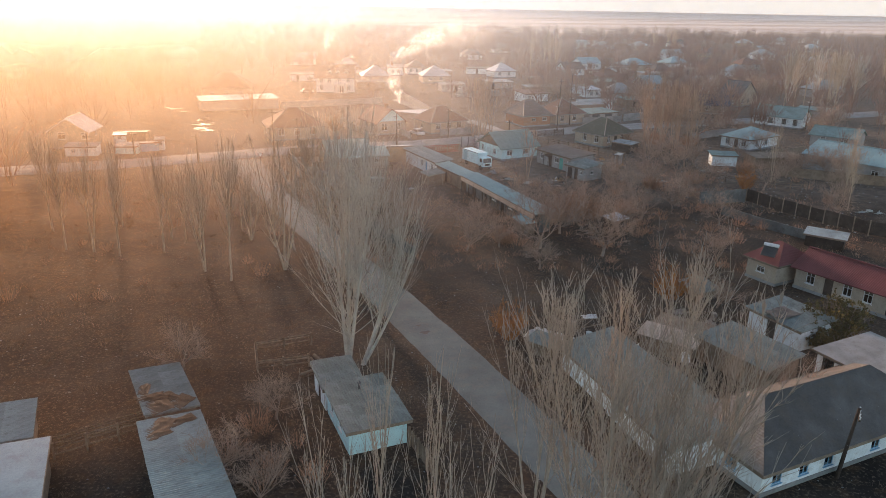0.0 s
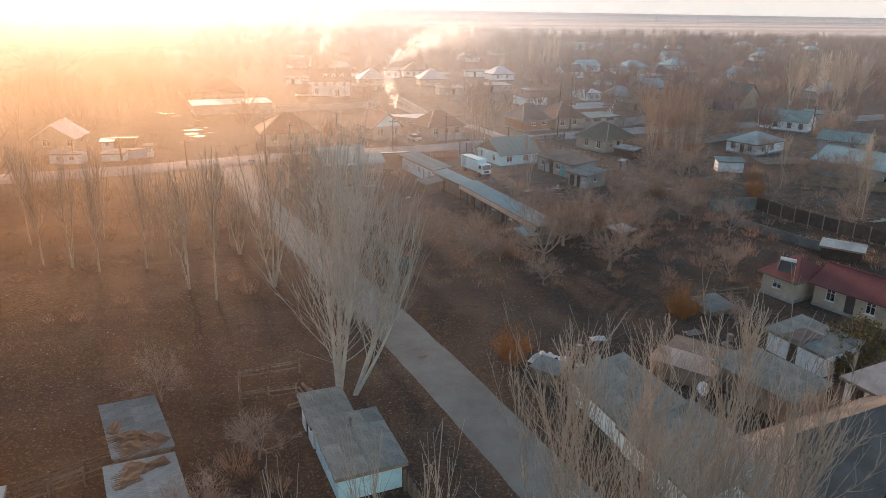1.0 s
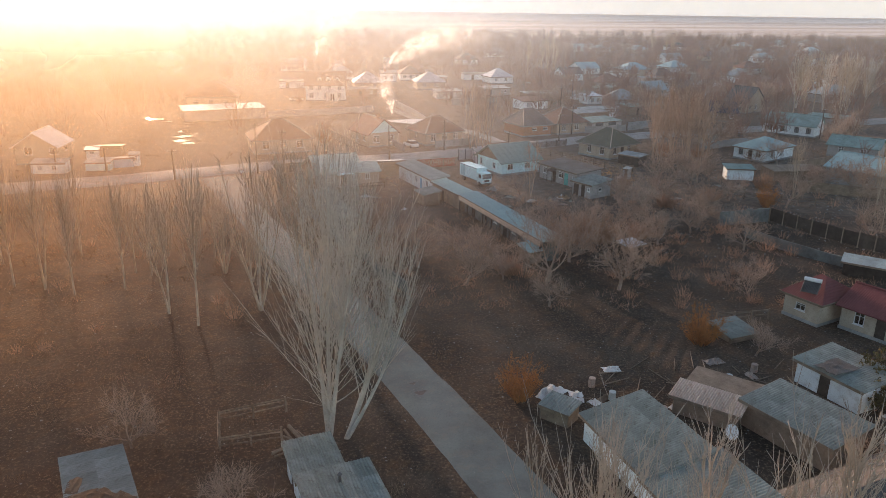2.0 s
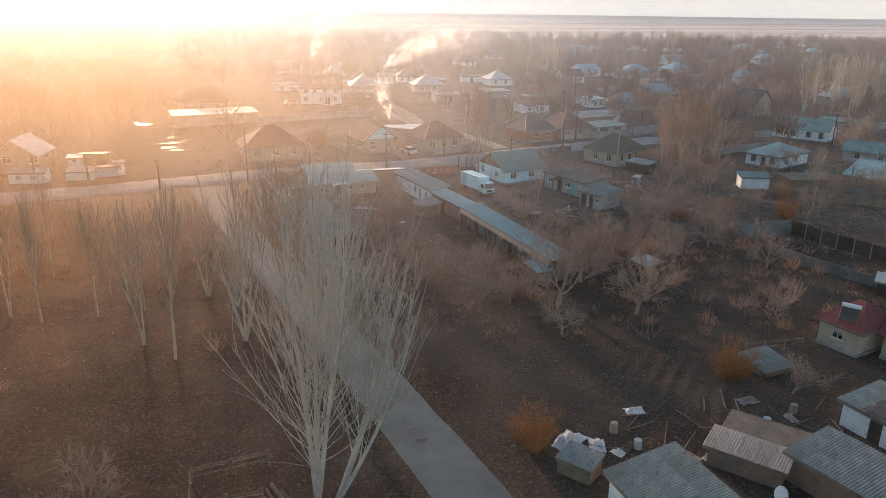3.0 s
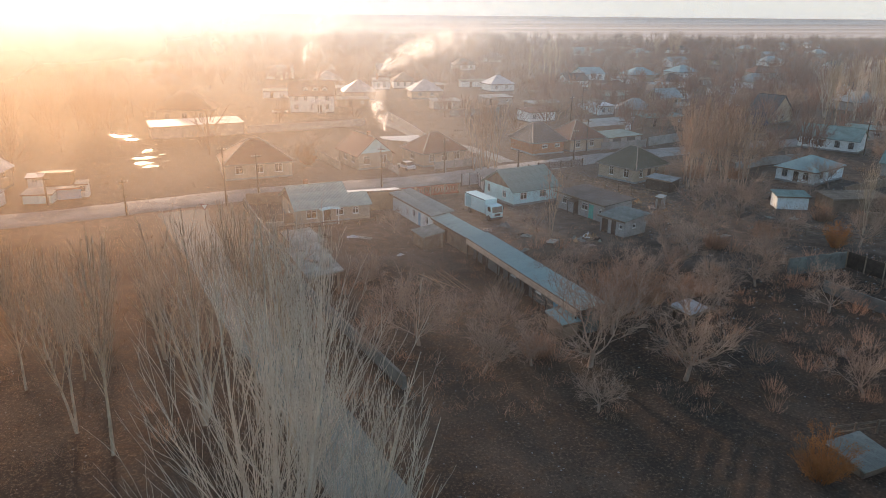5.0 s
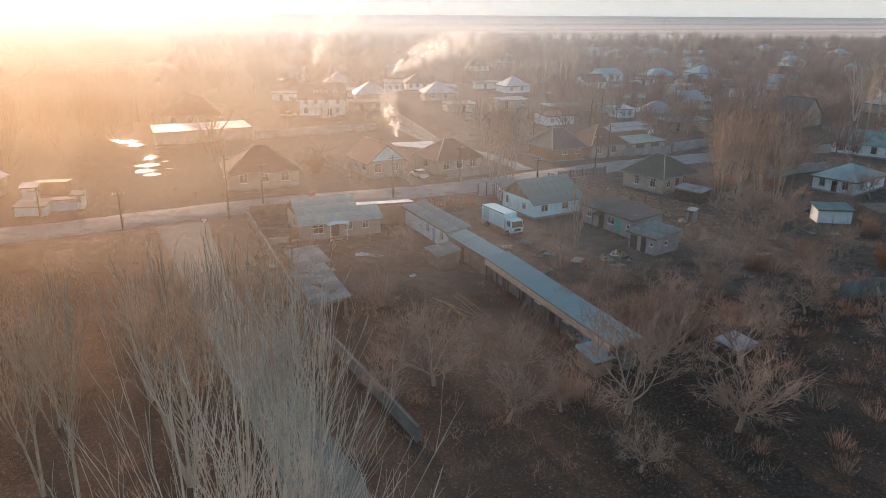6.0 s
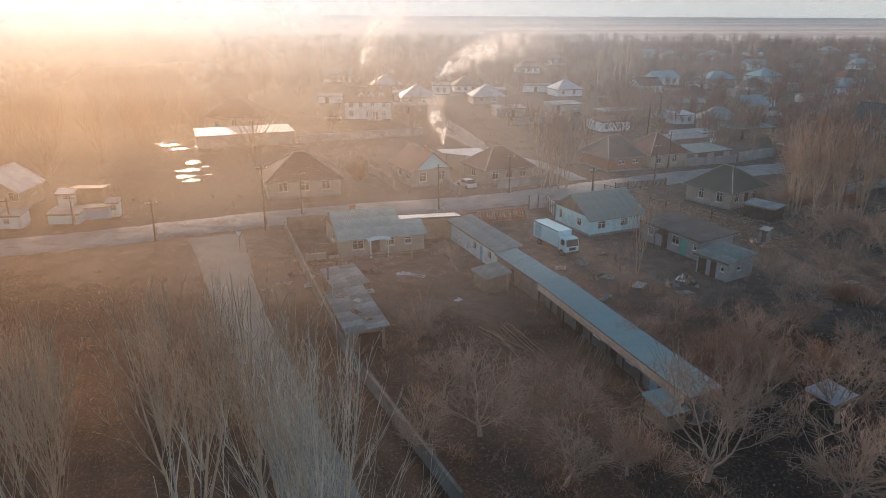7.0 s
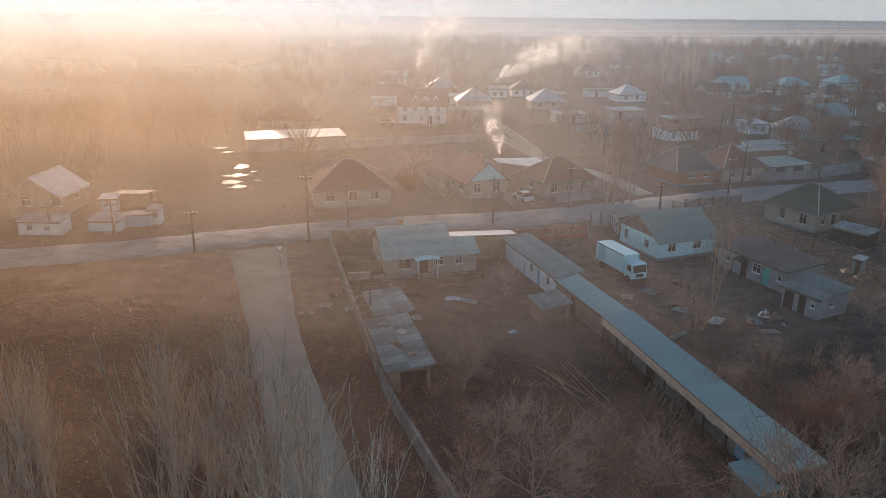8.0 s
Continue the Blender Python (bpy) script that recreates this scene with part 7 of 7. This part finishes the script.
def solar_heater(m):
    T = thing("solar_heater", m, "solar water heater with tilted tubes on a roof", "solar heater")
    bm = bmesh.new()
    bar(bm, (-0.9, 0.75, 1.15), (0.9, 0.75, 1.15), 0.24, 12)
    part("tank", bm, MAT["white_paint"], T, "white tank")
    for k in range(12):
        bm = bmesh.new()
        x = -0.8 + 1.6 * k / 11
        bar(bm, (x, -0.6, 0.1), (x, 0.62, 1.05), 0.03, 6)
        part("tube", bm, MAT["steel"], T)
    bm = bmesh.new()
    slab(bm, [(-0.85, -0.6, 0.02), (0.85, -0.6, 0.02), (0.85, 0.62, 0.97), (-0.85, 0.62, 0.97)], 0.03)
    part("reflector", bm, MAT["tar"], T, "dark backing panel")
    for x in (-0.85, 0.85):
        bm = bmesh.new()
        bar(bm, (x, 0.75, -0.3), (x, 0.75, 1.0), 0.03, 6)
        part("leg", bm, MAT["steel"], T)
        bm = bmesh.new()
        bar(bm, (x, -0.6, -0.1), (x, 0.7, 1.0), 0.03, 6)
        part("brace", bm, MAT["steel"], T)


solar_heater(pose(36.7, 66.9, 3.05, 0, 0, -40) @ Matrix.Scale(0.82, 4))


def furrows(x, y, yaw, w, d, pitch):
    """Tilled garden ground: low ridges of earth."""
    n, q = int(w / pitch * 6), 24
    vs, fs = [], []
    for i in range(n + 1):
        u = w * i / n
        edge = min(1.0, 4 * min(i, n - i) / n)
        for j in range(q + 1):
            v = d * j / q
            e = edge * min(1.0, 8 * min(j, q - j) / q)
            z = -0.12 + e * (0.11 + 0.035 * math.sin(u / pitch * math.tau) + 0.06 * noise.noise((u * 1.3, v * 0.8, x)))
            vs.append((u, v, z))
    for i in range(n):
        for j in range(q):
            b = i * (q + 1) + j
            fs.append((b, b + q + 1, b + q + 2, b + 1))
    ob = new("furrows", mesh_of("furrows", vs, fs, MAT["soil"], True))
    ob.matrix_world = pose(x, y, 0, 0, 0, yaw)
    tagged(ob, "tilled dark garden earth in low ridges", "soil", kind="stuff")


furrows(11.0, 59.5, -30.0, 15.0, 13.0, 1.3)
furrows(-12.5, 104.5, 20.0, 9.0, 8.0, 1.0)


def log(x, y, z, length, yaw, r):
    bm = bmesh.new()
    bar(bm, (-length / 2, 0, r), (length / 2, 0, r), r, 8, r * 0.85)
    me = bpy.data.meshes.new("log")
    bm.to_mesh(me)
    bm.free()
    me.materials.append(MAT["wood"])
    ob = new("log", me)
    ob.matrix_world = pose(x, y, z, 0, 0, yaw)
    tagged(ob, "weathered grey log lying by the pen", "log", "logs by the pen")


for k in range(14):
    log(-7.0 + CL.uniform(-1.4, 0.8), 45.5 + CL.uniform(-0.8, 3.5), 0.0, CL.uniform(0.8, 2.4), CL.uniform(0, 180), CL.uniform(0.08, 0.16))


def stones(n, x0, x1, y0, y1, seed, name, label, material, s0, s1):
    r = np.random.RandomState(seed)
    V, F = [], []
    pts = scatter(n, x0, x1, y0, y1, seed)
    base = np.array([(1, 0, 0), (-1, 0, 0), (0, 1, 0), (0, -1, 0), (0, 0, 1), (0, 0, -0.4)], float)
    tri = [(0, 2, 4), (2, 1, 4), (1, 3, 4), (3, 0, 4), (2, 0, 5), (1, 2, 5), (3, 1, 5), (0, 3, 5)]
    for i, p in enumerate(pts):
        s = r.uniform(s0, s1)
        q = base * r.uniform(0.6, 1.2, (6, 1)) * s
        q[:, 2] *= 0.6
        V.append(q + (p[0], p[1], 0.0))
        F += [tuple(i * 6 + k for k in t) for t in tri]
    ob = new(name, mesh_of(name, np.concatenate(V).tolist(), F, material))
    tagged(ob, label, "stones", kind="stuff")


stones(2500, -45, 45, 25, 140, 41, "rubble", "small pale stones and clods strewn over earth", MAT["concrete"], 0.03, 0.11)
stones(700, -75, 60, 120, 230, 42, "rubble", "pale clods and rubble on waste ground", MAT["concrete"], 0.08, 0.25)


rag_sheet(32.0, 53.6, 2.3, 2.6, 1.8, 0.6, MAT["tar"], "dark torn roofing felt on a shed roof", "roofing_felt", "roofing felt", 0.12)
for k, (x, y) in enumerate([(18.2, 50.9), (15.0, 52.9), (13.9, 54.8), (24.9, 55.6), (27.6, 57.2)]):
    bm = bmesh.new()
    bar(bm, (0, 0, 0), (0, 0, 0.55 + 0.1 * (k % 3)), 0.28, 12, 0.26)
    me = bpy.data.meshes.new("barrel")
    bm.to_mesh(me)
    bm.free()
    me.materials.append(MAT["tin_pale" if k % 2 else "tin_rust"])
    ob = new("barrel", me)
    ob.matrix_world = pose(x, y, 0)
    tagged(ob, "old metal barrel standing in a cluttered yard", "barrel", "yard barrels")
for k in range(24):
    x, y = CL.uniform(13, 30), CL.uniform(51, 58)
    pole_piece(x, y, 0.06, CL.uniform(1.2, 3.4), CL.uniform(0, 180), 0.05)
for k in range(9):
    rag_sheet(CL.uniform(12, 30), CL.uniform(50.5, 59), 0.0, CL.uniform(0.7, 1.6), CL.uniform(0.5, 1.1), CL.uniform(0, 9), MAT[("cloth", "tin_rust", "slate", "wood")[k % 4]], "scrap of bent sheet in a cluttered yard", "scrap_sheet", "scrap sheet", 0.35)


BARN = pose(-13.75, 101.8, 0, 0, 0, -68.0)
for k, (u, v, w, d) in enumerate([(1.6, 1.0, 1.1, 0.7), (3.4, 2.2, 0.9, 0.8), (5.6, 1.4, 1.3, 0.6), (7.6, 2.3, 1.0, 0.7)]):
    p = BARN @ Vector((u, v, 0))
    rag_sheet(p[0], p[1], 2.08 + 0.065 * v, w, d, 1.7 * k, MAT[("tar", "slate_old", "wood_dark", "tar")[k]], "loose patch lying on the barn's sheet roof", "roof_patch", "roof patch", 0.08)
for u, v, w, d in ((0.7, 0.8, 1.6, 1.2), (0.8, 2.2, 2.0, 1.4), (2.0, 2.5, 1.8, 1.0), (3.3, 2.7, 1.4, 0.7), (1.7, 1.4, 1.3, 0.9)):
    p = pose(-14.4, 38.6, 0, 0, 0, 119.0) @ Vector((u, v, 0))
    rag_sheet(p[0], p[1], 1.98 + 0.05 * v, w, d, 1.3 * u + v, MAT["litter"], "fallen leaves and earth heaped on a broken shed roof", "leaf_heap", "leaf heap", 0.12)
for u, v, w, d in ((10.4, 1.0, 1.6, 0.9), (10.2, 2.3, 1.8, 1.3), (9.3, 2.6, 1.5, 0.9)):
    p = pose(-9.0, 27.6, 0, 0, 0, 117.0) @ Vector((u, v, 0))
    rag_sheet(p[0], p[1], 2.08 + 0.045 * v, w, d, 1.3 * u + v, MAT["litter"], "fallen leaves and earth heaped on a shed roof", "leaf_heap", "leaf heap", 0.12)


def stovepipe(x, y, z, h, label):
    """A thin pipe with a conical cap."""
    bm = bmesh.new()
    bar(bm, (0, 0, 0), (0, 0, h), 0.09, 10)
    bar(bm, (0, 0, h), (0, 0, h + 0.15), 0.16, 10, 0.03)
    me = bpy.data.meshes.new("stovepipe")
    bm.to_mesh(me)
    bm.free()
    me.materials.append(MAT["steel"])
    ob = new("stovepipe", me)
    ob.matrix_world = pose(x, y, z)
    tagged(ob, label, "stovepipe")


stovepipe(-14.3, 105.0, 1.95, 1.3, "dark stovepipe with a cap on the yard shed")
stovepipe(-3.75, 40.4, 1.85, 0.75, "short dark stovepipe on the white hut's roof")


# ---------------------------------------------------------------- clutter in the yards
for k in range(44):
    x0, x1, y0, y1, where = ((34, 62, 112, 150, "in a plot behind the street"), (-22, -5, 104, 116, "in the beige house's garden"), (8, 22, 106, 122, "in the truck's yard"), (40, 66, 84, 104, "beside the board fence"))[k % 4]
    m, what = (("wood", "weathered board stack"), ("tin_rust", "bent rusty sheet"), ("slate_old", "broken grey roof sheet"), ("slate", "pale sheet scrap"), ("wood_dark", "rotten board heap"))[k % 5]
    rag_sheet(CL.uniform(x0, x1), CL.uniform(y0, y1), 0.0, CL.uniform(0.7, 2.4), CL.uniform(0.4, 1.3), CL.uniform(0, 9), MAT[m], f"{what} lying {where}", "scrap_sheet", "scrap", CL.uniform(0.15, 0.5))
stones(900, 30, 75, 84, 150, 43, "rubble", "pale stones and clods strewn over the plots", MAT["concrete"], 0.05, 0.2)
for k in range(16):
    t = CL.random()
    m, what = (("wood_warm", "pale split boards"), ("straw", "dry reed bundle"), ("slate_old", "broken roof sheet"), ("tin_rust", "rusty sheet"))[k % 4]
    rag_sheet(28 + 9 * t + CL.uniform(-1.5, 1.5), 137 - 13 * t + CL.uniform(-1.5, 1.5), 0.0, CL.uniform(0.6, 1.7), CL.uniform(0.4, 0.9), CL.uniform(0, 9), MAT[m], f"{what} in a rubbish strip by the garden fence", "scrap_sheet", "scrap", CL.uniform(0.2, 0.6))
stones(500, 26, 40, 122, 138, 44, "rubble", "pale rubble strewn along the garden fence", MAT["wood_warm"], 0.06, 0.22)


def satellite_dish(m):
    """A shallow dish on a short mast with a feed arm."""
    T = thing("satellite_dish", m, "white satellite dish on a mast between sheds", "satellite dish")
    rings, n = 5, 20
    vs, fs = [(0, 0, 0)], []
    for j in range(1, rings + 1):
        r = 0.5 * j / rings
        vs += [(r * math.cos(k * math.tau / n), r * math.sin(k * math.tau / n), 0.5 * r * r) for k in range(n)]
    fs += [(0, 1 + k, 1 + (k + 1) % n) for k in range(n)]
    for j in range(rings - 1):
        a, b = 1 + j * n, 1 + (j + 1) * n
        fs += [(a + k, b + k, b + (k + 1) % n, a + (k + 1) % n) for k in range(n)]
    dish = part_of("dish", mesh_of("dish", vs, fs, MAT["white_paint"], True), T, "", pose(0, -0.06, 2.1, 62, 0, 20))
    mod = dish.modifiers.new("thickness", "SOLIDIFY")
    mod.thickness = 0.015
    bm = bmesh.new()
    bar(bm, (0, 0, -0.1), (0, 0, 2.1), 0.03, 8)
    part("mast", bm, MAT["steel"], T)
    bm = bmesh.new()
    bar(bm, (0, 0, 1.75), (0.15, -0.55, 2.3), 0.015, 6)
    part("feed_arm", bm, MAT["steel"], T)


satellite_dish(pose(20.5, 45.3, 0.0))


# ---------------------------------------------------------------- low walls and heaps
def low_wall(label, x0, y0, x1, y1, h, th=0.25):
    """A low plastered garden wall with a slightly sagging top."""
    length = math.hypot(x1 - x0, y1 - y0)
    n, bm, rows = 10, bmesh.new(), []
    for i in range(n + 1):
        u = length * i / n
        z = h + 0.06 * math.sin(2.1 * i + x0)
        rows.append([bm.verts.new(p) for p in ((u, 0, -0.1), (u, th, -0.1), (u, th, z), (u, 0, z))])
    for a, b in zip(rows, rows[1:]):
        for k in range(4):
            bm.faces.new((a[k], b[k], b[(k + 1) % 4], a[(k + 1) % 4]))
    bm.faces.new(rows[0])
    bm.faces.new(rows[-1][::-1])
    bmesh.ops.recalc_face_normals(bm, faces=bm.faces)
    me = bpy.data.meshes.new("garden_wall")
    bm.to_mesh(me)
    bm.free()
    me.materials.append(MAT["beige"])
    ob = new("garden_wall", me)
    ob.matrix_world = pose(x0, y0, 0, 0, 0, math.degrees(math.atan2(y1 - y0, x1 - x0)))
    tagged(ob, label, "wall")


low_wall("low beige plastered wall across the corner yard", -19.2, 116.2, -16.9, 116.9, 0.8)
low_wall("low beige step wall beside the house corner", -16.6, 117.2, -15.5, 117.75, 0.3)
for k in range(9):
    m, what = (("wood_warm", "pale broken boards"), ("wood_dark", "rotten planks"), ("slate_old", "broken grey sheet"))[k % 3]
    rag_sheet(21.6 + CL.uniform(-1.6, 1.8), 111.6 + CL.uniform(-1.5, 1.5), 0.0, CL.uniform(0.5, 1.3), CL.uniform(0.4, 0.8), CL.uniform(0, 9), MAT[m], f"{what} in a scrap heap before the grey house", "scrap_sheet", "scrap", CL.uniform(0.3, 0.7))
stones(110, 20, 23.5, 110, 113.2, 45, "rubble", "rubble and broken pieces in a scrap heap", MAT["wood"], 0.05, 0.18)
stones(420, -60, -24, 82, 106, 46, "rubble", "pale litter and clods strewn over the field", MAT["concrete"], 0.04, 0.12)
stones(300, 9, 20, 116, 130, 47, "rubble", "pale clods in the trodden yard", MAT["concrete"], 0.04, 0.14)
